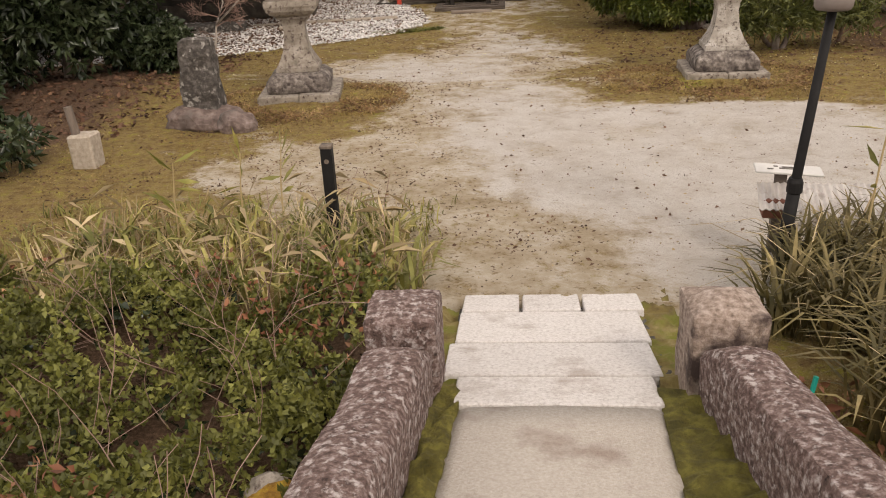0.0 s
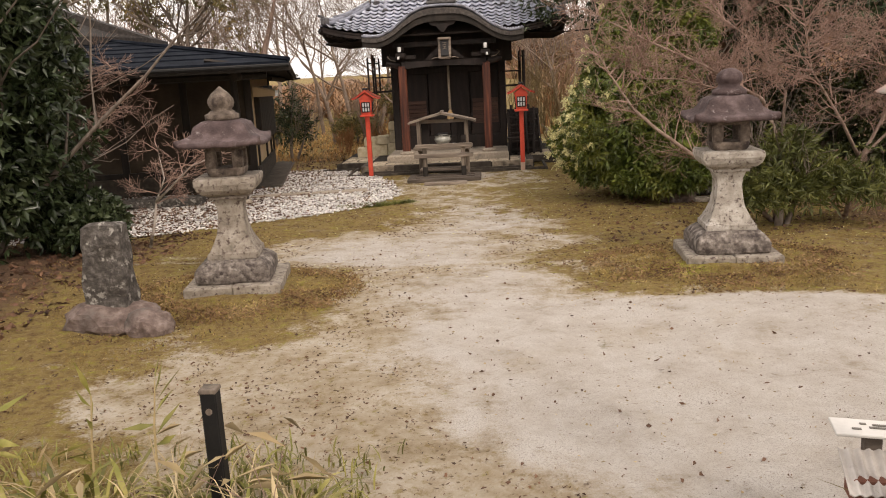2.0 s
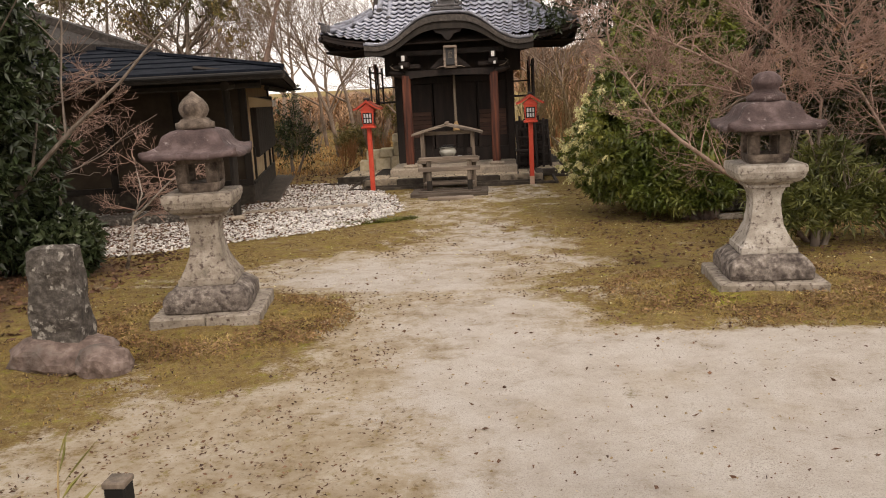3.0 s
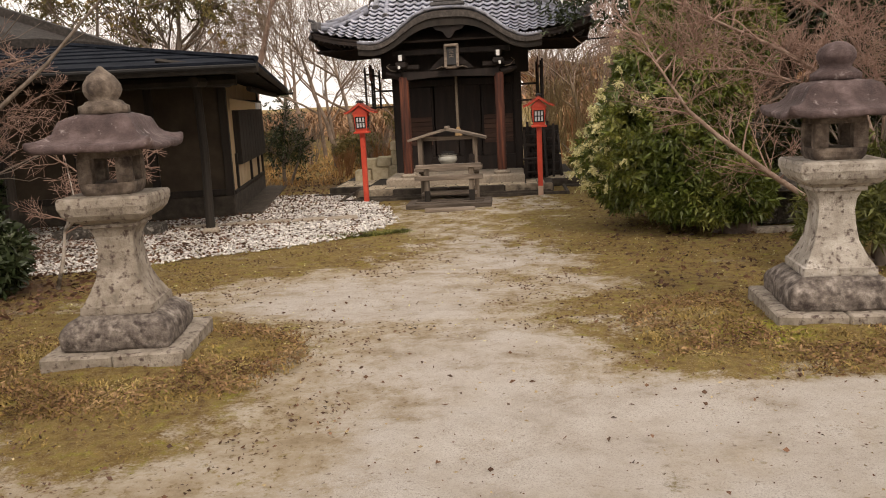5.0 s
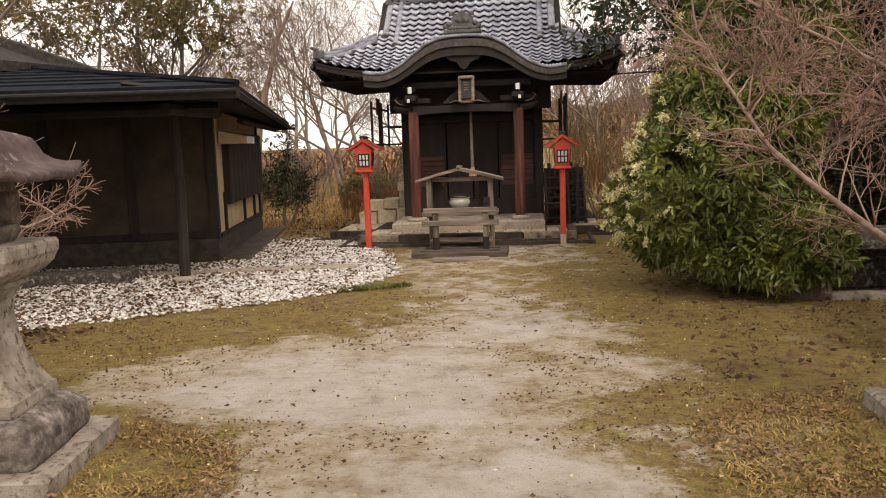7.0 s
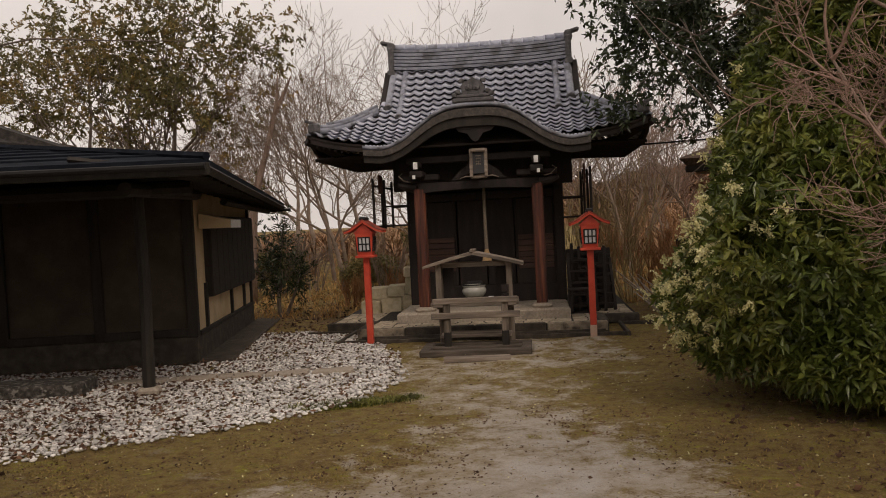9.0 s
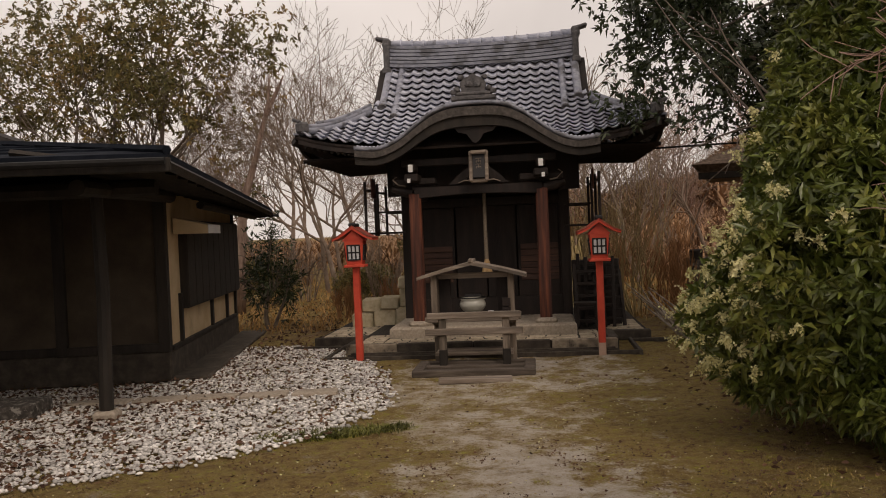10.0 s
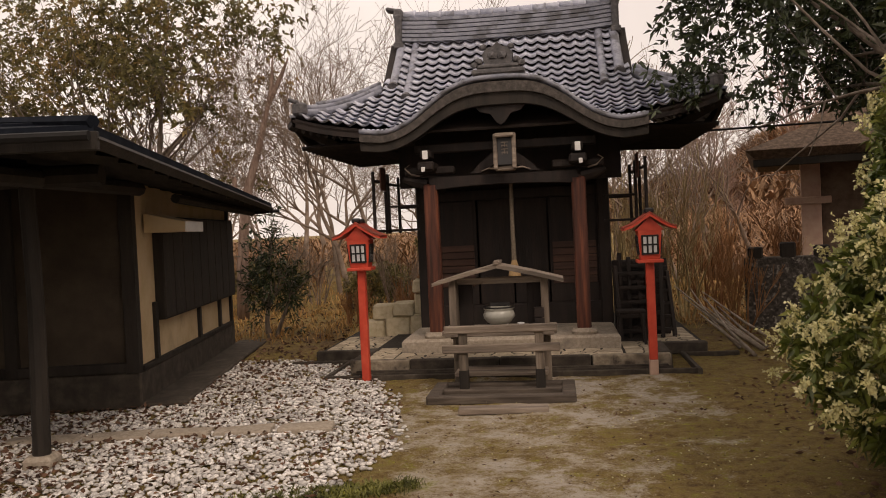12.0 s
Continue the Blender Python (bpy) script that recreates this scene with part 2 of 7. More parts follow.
LEAF_UPPER = material("deep_green_leaf", [(0.026, 0.036, 0.010), (0.055, 0.066, 0.018), (0.11, 0.115, 0.038)], 2.5, 4, 0.4, 0.0, island=0.45, translucent=0.15)
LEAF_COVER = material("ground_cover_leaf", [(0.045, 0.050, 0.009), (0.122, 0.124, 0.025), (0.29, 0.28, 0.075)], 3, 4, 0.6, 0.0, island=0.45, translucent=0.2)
LEAF_FERN = material("dull_green_narrow_leaf", [(0.040, 0.050, 0.012), (0.090, 0.098, 0.024), (0.18, 0.175, 0.05)], 3, 4, 0.5, 0.0, island=0.45, translucent=0.2)
LEAF_PALE = material("cream_flower_cluster", [(0.50, 0.46, 0.20), (0.68, 0.63, 0.34), (0.80, 0.75, 0.48)], 6, 4, 0.7, 0.0, island=0.2, translucent=0.2)
BAMBOO_LEAF = material("bamboo_grass_leaf", [(0.075, 0.08, 0.016), (0.19, 0.18, 0.04), (0.44, 0.36, 0.13)], 3, 4, 0.6, 0.0, island=0.45, translucent=0.2)
STRAW = material("dry_straw_blades", [(0.24, 0.17, 0.09), (0.38, 0.29, 0.16), (0.52, 0.42, 0.26)], 2, 4, 0.85, 0.0, island=0.35, translucent=0.15)
DEAD_LEAF = material("brown_fallen_leaf", [(0.045, 0.022, 0.014), (0.11, 0.055, 0.032), (0.20, 0.11, 0.06)], 3, 4, 0.8, 0.0, island=0.5)
RUST_LEAF = material("rust_dead_leaf", [(0.10, 0.035, 0.018), (0.22, 0.09, 0.045), (0.36, 0.19, 0.10)], 3, 4, 0.8, 0.0, island=0.5)
DRY_BAMBOO = material("brown_dry_bamboo_leaf", [(0.050, 0.043, 0.012), (0.125, 0.098, 0.034), (0.34, 0.26, 0.12)], 3, 4, 0.7, 0.0, island=0.5, translucent=0.2)
PEBBLE = material("white_pebble", [(0.42, 0.39, 0.365), (0.60, 0.57, 0.54), (0.77, 0.745, 0.72)], 3, 5, 0.8, 0.2, 60, island=0.4)
MOSS = material("green_brown_moss", [(0.045, 0.038, 0.010), (0.115, 0.098, 0.018), (0.23, 0.20, 0.040)], 18, 10, 1.0, 0.9, 90)
MOSS_EARTH = material("brown_mossy_earth", [(0.10, 0.065, 0.025), (0.20, 0.15, 0.05), (0.30, 0.24, 0.11)], 14, 9, 1.0, 0.9, 80, stain=(0.16, 0.16, 0.025), stain_scale=5, stain_at=(0.48, 0.58))
TURF = material("brown_yellow_turf", [(0.12, 0.07, 0.02), (0.24, 0.16, 0.045), (0.40, 0.30, 0.12)], 2, 4, 0.9, 0.0, island=0.5)
HILL = material("winter_woods", [(0.13, 0.07, 0.04), (0.24, 0.14, 0.08), (0.36, 0.235, 0.145)], 0.6, 12, 1.0, 0.9, 3.0)
BLOCK = material("yellow_grey_block", [(0.44, 0.36, 0.23), (0.60, 0.51, 0.35), (0.70, 0.62, 0.46)], 10, 7, 0.92, 0.4, 40, random_value=0.12)
PINK_POST = material("faded_pink_paint", [(0.42, 0.27, 0.20), (0.52, 0.35, 0.27), (0.58, 0.42, 0.33)], 5, 6, 0.8, 0.2, 50)


# ---- mesh helpers ----
rng = np.random.default_rng(7)


WORLD = set()


def under(ob, parent):
    """Make ob a part of parent. The parts of things named in WORLD keep world coordinates."""
    if parent:
        ob.parent = parent
        if parent.name in WORLD:
            ob.matrix_parent_inverse = parent.matrix_basis.inverted()


def finish(me, mat, smooth=False):
    me.materials.append(mat)
    if smooth:
        me.shade_smooth()
    return me


def part(name, bm, mat, parent=None, label="", smooth=False):
    """One mesh object out of a bmesh, under a thing or a part."""
    me = bpy.data.meshes.new(name)
    bm.to_mesh(me)
    bm.free()
    ob = new(name, finish(me, mat, smooth))
    under(ob, parent)
    if label:
        ob["label"] = label
    return ob


def raw(name, verts, faces, mat, parent=None, label="", smooth=False):
    me = bpy.data.meshes.new(name)
    me.from_pydata([tuple(v) for v in verts], [], faces)
    ob = new(name, finish(me, mat, smooth))
    under(ob, parent)
    if label:
        ob["label"] = label
    return ob


def fast(name, verts, faces, mat, parent=None, label="", smooth=False):
    """A large mesh from numpy arrays; faces all of one size."""
    verts, faces = np.asarray(verts, np.float32), np.asarray(faces, np.int32)
    me = bpy.data.meshes.new(name)
    k = faces.shape[1]
    me.vertices.add(len(verts))
    me.vertices.foreach_set("co", verts.ravel())
    me.loops.add(faces.size)
    me.loops.foreach_set("vertex_index", faces.ravel())
    me.polygons.add(len(faces))
    me.polygons.foreach_set("loop_start", np.arange(0, faces.size, k, dtype=np.int32))
    me.update(calc_edges=True)
    me.validate()
    ob = new(name, finish(me, mat, smooth))
    under(ob, parent)
    if label:
        ob["label"] = label
    return ob


def thing(name, x, y, z, label, category, group="", turn=0.0, kind=""):
    ob = new(name)
    ob.empty_display_size = 0.1
    ob.matrix_world = pose(x, y, z, 0, 0, turn)
    return tagged(ob, label, category, group, kind)


def box(sx, sy, sz, at=(0, 0, 0), bevel=0.0, turn=(0, 0, 0), bm=None, segments=1, rough=0.0):
    """A box with its middle at `at`, edges taken off by bevel, corners shaken by rough."""
    b = bmesh.new()
    bmesh.ops.create_cube(b, size=1.0, matrix=Matrix.Diagonal((sx, sy, sz, 1)))
    if bevel:
        bmesh.ops.bevel(b, geom=b.edges[:], offset=bevel, segments=segments, affect="EDGES", profile=0.6)
    if rough:
        for v in b.verts:
            v.co += noise.noise_vector(v.co * 7 + Vector(at)) * rough
    bmesh.ops.transform(b, matrix=pose(*at, *turn), verts=b.verts[:])
    if bm is None:
        return b
    me = bpy.data.meshes.new("tmp")
    b.to_mesh(me)
    b.free()
    bm.from_mesh(me)
    bpy.data.meshes.remove(me)
    return bm


def loft(rings, cap=True, bm=None, closed=True):
    """A skin over rings of points, each with the same count."""
    bm = bm or bmesh.new()
    made = [[bm.verts.new(p) for p in ring] for ring in rings]
    n = len(rings[0])
    for a, b in zip(made, made[1:]):
        for i in range(n if closed else n - 1):
            j = (i + 1) % n
            bm.faces.new((a[i], a[j], b[j], b[i]))
    if cap:
        bm.faces.new(made[0][::-1])
        bm.faces.new(made[-1])
    bmesh.ops.recalc_face_normals(bm, faces=bm.faces[:])
    return bm


def square_ring(h, z, cut=0.12, n=4):
    """A square with rounded corners, half-width h, at height z."""
    c, out = h * cut, []
    for sx, sy, a0 in ((1, 1, 0), (-1, 1, 90), (-1, -1, 180), (1, -1, 270)):
        for k in range(n):
            a = radians(a0 + 90 * k / (n - 1))
            out.append((sx * (h - c) + c * math.cos(a), sy * (h - c) + c * math.sin(a), z))
    return out


def round_ring(r, z, n=16, phase=0.0):
    return [(r * math.cos(phase + 2 * math.pi * i / n), r * math.sin(phase + 2 * math.pi * i / n), z) for i in range(n)]


def roughen(bm, size, scale, seed=0.0):
    off = Vector((seed * 3.1, seed * 1.7, seed))
    for v in bm.verts:
        v.co += noise.noise_vector(v.co * scale + off) * size
    return bm


def tube(points, radii, n=6, cap=True):
    """A tapered tube along points."""
    rings = []
    pts = [Vector(p) for p in points]
    for i, p in enumerate(pts):
        d = (pts[min(i + 1, len(pts) - 1)] - pts[max(i - 1, 0)]).normalized()
        u = d.cross(Vector((0, 0, 1)) if abs(d.z) < 0.9 else Vector((1, 0, 0))).normalized()
        w = d.cross(u)
        r = radii[i] if isinstance(radii, (list, tuple)) else radii
        rings.append([p + r * (math.cos(2 * math.pi * k / n) * u + math.sin(2 * math.pi * k / n) * w) for k in range(n)])
    return loft(rings, cap)


def boulder(rx, ry, rz, seed, at=(0, 0, 0), subdiv=3, lump=0.25):
    bm = bmesh.new()
    bmesh.ops.create_icosphere(bm, subdivisions=subdiv, radius=1.0)
    for v in bm.verts:
        d = 1 + lump * noise.noise(v.co * 1.3 + Vector((seed, seed * 2, 0))) + lump * 0.35 * noise.noise(v.co * 3.7 + Vector((seed, 0, seed)))
        v.co = Vector((v.co.x * rx * d, v.co.y * ry * d, max(v.co.z * d, -0.55) * rz)) + Vector(at)
    return bm


# ---- plants ----
def leaves(name, places, ways, length, width, mat, parent=None, label="", fold=0.25, droop=0.0):
    """Leaves of kite shape, folded along the middle, at places, growing along ways."""
    p, d = np.asarray(places, float), np.asarray(ways, float)
    k = len(p)
    d /= np.linalg.norm(d, axis=1, keepdims=True) + 1e-9
    side = np.cross(d, rng.normal(size=(k, 3)))
    side /= np.linalg.norm(side, axis=1, keepdims=True) + 1e-9
    up = np.cross(side, d)
    ln = length * rng.uniform(0.65, 1.25, (k, 1))
    wd = width * rng.uniform(0.7, 1.2, (k, 1))
    mid = p + d * ln * 0.45
    tip = p + d * ln - np.array([0, 0, 1.0]) * droop * ln
    v = np.stack([p, mid + side * wd * 0.5 + up * wd * fold, tip, mid - side * wd * 0.5 + up * wd * fold], axis=1).reshape(-1, 3)
    i = np.arange(k)[:, None] * 4
    f = np.concatenate([i + [0, 1, 2], i + [0, 2, 3]], axis=1).reshape(-1, 3)
    return fast(name, v, f, mat, parent, label)


def grow(seed, start, way, length, radius, levels, kids=(3, 5), spread=0.7, up=0.15, shrink=0.68, steps=4, wobble=0.16, min_radius=0.003, first=0.3):
    """Branches as (points, radii) lists, grown from a stem; and the tips."""
    r = random.Random(seed)
    out, tips = [], []
    def go(p, d, ln, rad, level):
        pts, rads = [p.copy()], [rad]
        for s in range(steps):
            d = (d + Vector((r.gauss(0, wobble), r.gauss(0, wobble), r.gauss(0, wobble) + up * (0.4 if level == levels else 1) * 0.3))).normalized()
            p = p + d * (ln / steps)
            pts.append(p.copy())
            rads.append(max(rad * (1 - 0.62 * (s + 1) / steps), min_radius))
        out.append((pts, rads, level))
        if level == 0:
            tips.append((pts[-1], d.copy()))
            tips.append((pts[-2], d.copy()))
            return
        for _ in range(r.randint(*kids)):
            q = r.uniform(first, 1.0) * steps
            a = min(int(q), steps - 1)
            base = pts[a].lerp(pts[a + 1], q - a)
            side = Vector((r.gauss(0, 1), r.gauss(0, 1), r.gauss(0, 0.7)))
            side = (side - side.dot(d) * d).normalized()
            nd = (d * (1 - spread * 0.5) + side * spread + Vector((0, 0, up))).normalized()
            go(base, nd, ln * shrink * r.uniform(0.75, 1.2), max(rads[a] * 0.62, min_radius), level - 1)
        go(pts[-1], d, ln * shrink * 0.8, rads[-1], level - 1)
    go(Vector(start), Vector(way).normalized(), length, radius, levels)
    return out, tips


def limbs(name, branches, mat, parent, keep=None, label=""):
    """Tubes for branches, joined; 6 sides for thick ones, 3 for twigs."""
    vs, fs, base = [], [], 0
    for pts, rads, level in branches:
        if keep and not keep(level):
            continue
        n = 7 if rads[0] > 0.04 else (4 if rads[0] > 0.012 else 3)
        for i, p in enumerate(pts):
            d = (pts[min(i + 1, len(pts) - 1)] - pts[max(i - 1, 0)]).normalized()
            u = d.cross(Vector((0, 0, 1)) if abs(d.z) < 0.9 else Vector((1, 0, 0))).normalized()
            w = d.cross(u)
            for k in range(n):
                a = 2 * math.pi * k / n
                vs.append(p + rads[i] * (math.cos(a) * u + math.sin(a) * w))
        for i in range(len(pts) - 1):
            for k in range(n):
                a, b = base + i * n + k, base + i * n + (k + 1) % n
                fs.append((a, b, b + n, a + n))
        base += len(pts) * n
    return fast(name, [tuple(v) for v in vs], fs, mat, parent, label, smooth=True)


def spray(tips, count, scatter, out=0.6, seed=1):
    """Leaf places and ways round branch tips."""
    g = np.random.default_rng(seed)
    t = np.array([tuple(p) for p, _ in tips])
    d = np.array([tuple(w) for _, w in tips])
    i = g.integers(0, len(t), count)
    p = t[i] + g.normal(scale=scatter, size=(count, 3))
    w = d[i] * out + g.normal(scale=0.6, size=(count, 3))
    return p, w


def shell(count, centre, radii, seed, thick=0.22, bottom=-0.6, lump=0.22):
    """Places and outward ways of leaves in the outer part of an uneven, rounded crown."""
    g = np.random.default_rng(seed)
    n = g.normal(size=(count * 2, 3))
    n /= np.linalg.norm(n, axis=1, keepdims=True)
    n = n[n[:, 2] > bottom][:count]
    bumps = g.normal(size=(26, 3))
    bumps /= np.linalg.norm(bumps, axis=1, keepdims=True)
    size = g.uniform(-1, 1, 26)
    swell = sum(s * np.exp(9 * (n @ b - 1)) for s, b in zip(size, bumps))
    rad = (1 + lump * swell) * (1 - thick * g.random(len(n)) ** 1.6)
    p = np.array(centre) + n * rad[:, None] * np.array(radii)
    w = n * 0.8 + g.normal(scale=0.45, size=n.shape)
    return p, w


# ---- the ground: one sheet ----
def smooth_step(a, b, x):
    t = np.clip((x - a) / (b - a), 0, 1)
    return t * t * (3 - 2 * t)


def ground_z(x, y):
    """Height of the ground: a low bank at the bridge, then a gentle fall to the shrine; a dip beside the bridge; a far hill."""
    x, y = np.asarray(x, float), np.asarray(y, float)
    z = np.interp(y, [-60, 1.6, 2.65, 3.6, 4.6, 6.7, 8.7, 14.0, 16.7, 60], [-0.25, -0.25, -0.25, -0.385, -0.42, -0.455, -0.48, -0.67, -0.725, -0.725])
    beside = smooth_step(0.45, 1.0, np.abs(x - 0.18)) * (1 - smooth_step(2.2, 4.2, y)) * smooth_step(-9, -2, y)
    z = z - beside * 0.18
    mound = lambda cx, cy, rx, ry, h: h * np.exp(-(((x - cx) / rx) ** 2 + ((y - cy) / ry) ** 2))
    z = z + mound(-2.2, 8.5, 0.9, 0.8, 0.05) + mound(2.3, 9.1, 1.2, 1.0, 0.05) + mound(-5.0, 9.6, 1.3, 1.6, 0.10) + mound(3.4, 14.2, 1.8, 2.2, 0.06)
    z = z + 0.5 * smooth_step(24, 34, y) * (1 - smooth_step(-1, 6, x)) + 0.9 * smooth_step(3.5, 9, x) * smooth_step(18, 30, y)
    far = smooth_step(30, 75, np.hypot(x, y - 10))
    return z + far * (0.6 * np.sin(x * 0.05) + 0.8)


def inside_gravel(x, y):
    """1 inside the pebble bed before the low house, 0 outside, soft at its edge."""
    right = np.interp(y, [11.2, 11.9, 12.6, 13.3, 14.1, 15.4, 17.3, 18.6, 19.6], [-5.6, -4.3, -3.5, -2.55, -1.9, -1.55, -1.95, -2.5, -3.2])
    return smooth_step(-0.26, 0.14, right - x) * smooth_step(11.2, 11.8, y) * (1 - smooth_step(19.3, 20.2, y)) * smooth_step(-8.2, -7.6, x)


def masks(x, y):
    """Sand, moss and green shares of the ground at a place."""
    w = 0.30 * np.sin(2.3 * x + 1.1 * y) + 0.18 * np.sin(3.9 * y - 1.7 * x) + 0.1 * np.sin(7.0 * x + 5 * y)
    left = np.interp(y, [3.2, 4.5, 5.5, 6.5, 7.2, 8.2, 9.2, 9.8, 10.4, 11.5, 13.5, 15.5, 17.5], [-0.4, -0.9, -1.7, -1.9, -1.5, -0.9, -1.1, -3.2, -2.6, -1.4, -1.1, -1.4, -1.6])
    right = np.interp(y, [3.2, 4.5, 5.5, 7.2, 7.8, 8.6, 10.0, 11.5, 13.5, 15.5, 18.0], [1.0, 2.6, 6.0, 6.0, 1.5, 0.85, 0.6, 0.55, 0.5, 0.6, 0.9])
    sand = smooth_step(-0.9, 0.7, x - left + w) * smooth_step(-0.9, 0.7, right - x + w) * smooth_step(3.0, 3.6, y) * (1 - 0.42 * smooth_step(11.0, 13.5, y))
    core = smooth_step(-0.9, 0.9, x - left - 0.75 - 0.65 * (1 - smooth_step(6.4, 8.0, y)) + w) * smooth_step(-0.7, 0.7, np.minimum(right, 3.3) - 0.25 - x + w) * (1 - 0.24 * smooth_step(8.6, 10.2, y) - 0.42 * smooth_step(11.5, 14.0, y)) * smooth_step(2.6, 3.6, y)
    green = np.exp(-(((x + 1.75) / 0.55) ** 2 + ((y - 14.25 - 0.35 * (x + 1.75)) / 0.2) ** 2)) + 0.5 * np.exp(-(((x - 1.7) / 0.5) ** 2 + ((y - 8.5) / 0.5) ** 2)) + 0.45 * np.exp(-(((x + 1.7) / 0.4) ** 2 + ((y - 8.1) / 0.3) ** 2)) + 0.9 * np.exp(-(((x - 1.15) / 0.25) ** 2 + ((y - 1.75) / 0.5) ** 2))
    # leaf litter; on the left bank it also paints shade under the cover
    litter = smooth_step(-0.35, -0.75, x) * (1 - smooth_step(3.3, 4.0, y)) + smooth_step(3.4, 5.0, x) * (1 - smooth_step(7.5, 8.5, y) * 0) * 0.8 + smooth_step(-3.4, -4.6, x) * (1 - smooth_step(10.8, 12.0, y)) + 0.45 * smooth_step(19.5, 21.5, y) * (1 - 0.85 * smooth_step(23.0, 25.0, y))
    return sand, core, np.clip(green, 0, 1), np.clip(litter, 0, 1)


def grid_lines(lo, hi, fine_lo, fine_hi, step, coarse):
    a = list(np.arange(fine_lo, fine_hi + 1e-6, step))
    g, p = coarse, fine_hi
    while p < hi:
        p += g
        g *= 1.35
        a.append(p)
    g, p = coarse, fine_lo
    while p > lo:
        p -= g
        g *= 1.35
        a.insert(0, p)
    return np.array(a)


gx, gy = grid_lines(-600, 600, -7.0, 6.0, 0.08, 0.2), grid_lines(-500, 900, 1.0, 21.5, 0.08, 0.2)
X, Y = np.meshgrid(gx, gy)
Z = ground_z(X, Y)
near = (np.abs(X) < 8) & (Y > 0) & (Y < 24)
rel = 0.012 * np.sin(5.1 * X + 3 * np.sin(2.2 * Y)) * np.sin(4.3 * Y + 2 * np.sin(1.7 * X)) + rng.normal(scale=0.0035, size=X.shape)
Z = Z + np.where(near, rel, 0)
# the bed of the ditch under the bridge and the hollow below slabs and podium
hollow = (np.abs(X - 0.19) < 0.55) & (Y < 3.55) & (Y > -6)
Z = np.where(hollow, np.minimum(Z, -0.55), Z)
nx, ny = len(gx), len(gy)
idx = np.arange(nx * ny).reshape(ny, nx)
quads = np.stack([idx[:-1, :-1], idx[:-1, 1:], idx[1:, 1:], idx[1:, :-1]], axis=-1).reshape(-1, 4)


def ground_material():
    m = bpy.data.materials.new("sandy_mossy_ground")
    m.use_nodes = True
    n, l = m.node_tree.nodes, m.node_tree.links
    b = n["Principled BSDF"]
    b.inputs["Roughness"].default_value = 0.95
    b.inputs["Specular IOR Level"].default_value = 0.2
    tc = n.new("ShaderNodeTexCoord")
    def noise_at(scale, detail=8.0, rough=0.6):
        t = n.new("ShaderNodeTexNoise")
        t.inputs["Scale"].default_value, t.inputs["Detail"].default_value, t.inputs["Roughness"].default_value = scale, detail, rough
        l.new(tc.outputs["Object"], t.inputs["Vector"])
        return t.outputs["Fac"]
    def ramp_of(src, *pairs):
        r = n.new("ShaderNodeValToRGB")
        while len(r.color_ramp.elements) < len(pairs):
            r.color_ramp.elements.new(0.5)
        for e, (p, c) in zip(r.color_ramp.elements, pairs):
            e.position, e.color = p, (*c, 1)
        l.new(src, r.inputs["Fac"])
        return r.outputs["Color"]
    def blend(fac, a, c):
        x = n.new("ShaderNodeMix")
        x.data_type = "RGBA"
        l.new(fac, x.inputs["Factor"])
        l.new(a, x.inputs["A"])
        l.new(c, x.inputs["B"])
        return x.outputs["Result"]
    def share(name, rough_by, low=0.35, high=0.65):
        at = n.new("ShaderNodeAttribute")
        at.attribute_name = name
        last = at.outputs["Fac"]
        for src, weight in rough_by:
            s = n.new("ShaderNodeMath")
            s.operation = "MULTIPLY_ADD"
            l.new(src, s.inputs[0])
            s.inputs[1].default_value = weight
            l.new(last, s.inputs[2])
            last = s.outputs["Value"]
        mr = n.new("ShaderNodeMapRange")
        shift = 0.5 * sum(weight for _, weight in rough_by)
        mr.inputs["From Min"].default_value, mr.inputs["From Max"].default_value = low + shift, high + shift
        l.new(last, mr.inputs["Value"])
        return mr.outputs["Result"]
    fine, mid, big = noise_at(55, 9, 0.7), noise_at(9, 8, 0.65), noise_at(1.6, 7)
    grit = noise_at(120, 5, 0.75)
    patch = noise_at(3.4, 10, 0.74)
    worn = noise_at(14, 9, 0.72)
    speck = noise_at(30, 3, 0.5)
    moss = ramp_of(mid, (0.30, (0.085, 0.045, 0.016)), (0.42, (0.175, 0.110, 0.035)), (0.52, (0.26, 0.185, 0.062)), (0.60, (0.23, 0.190, 0.040)), (0.70, (0.36, 0.335, 0.045)))
    moss = blend(ramp_of(fine, (0.42, (0, 0, 0)), (0.62, (0.7, 0.7, 0.7))), moss, ramp_of(grit, (0.36, (0.075, 0.040, 0.016)), (0.50, (0.25, 0.175, 0.070)), (0.64, (0.50, 0.41, 0.24))))
    dirt = ramp_of(patch, (0.32, (0.28, 0.212, 0.130)), (0.45, (0.40, 0.322, 0.225)), (0.55, (0.47, 0.395, 0.300)), (0.66, (0.56, 0.495, 0.405)))
    dirt = blend(ramp_of(speck, (0.30, (0.9, 0.9, 0.9)), (0.38, (0, 0, 0))), dirt, ramp_of(fine, (0.4, (0.085, 0.052, 0.028)), (0.6, (0.21, 0.145, 0.085))))
    dirt = blend(ramp_of(worn, (0.53, (0, 0, 0)), (0.63, (0.75, 0.75, 0.75))), dirt, moss)
    moss = blend(ramp_of(worn, (0.36, (0.7, 0.7, 0.7)), (0.48, (0, 0, 0))), moss, ramp_of(grit, (0.4, (0.06, 0.032, 0.014)), (0.6, (0.20, 0.115, 0.05))))
    pale = ramp_of(patch, (0.34, (0.45, 0.395, 0.335)), (0.46, (0.535, 0.482, 0.425)), (0.60, (0.61, 0.565, 0.515)))
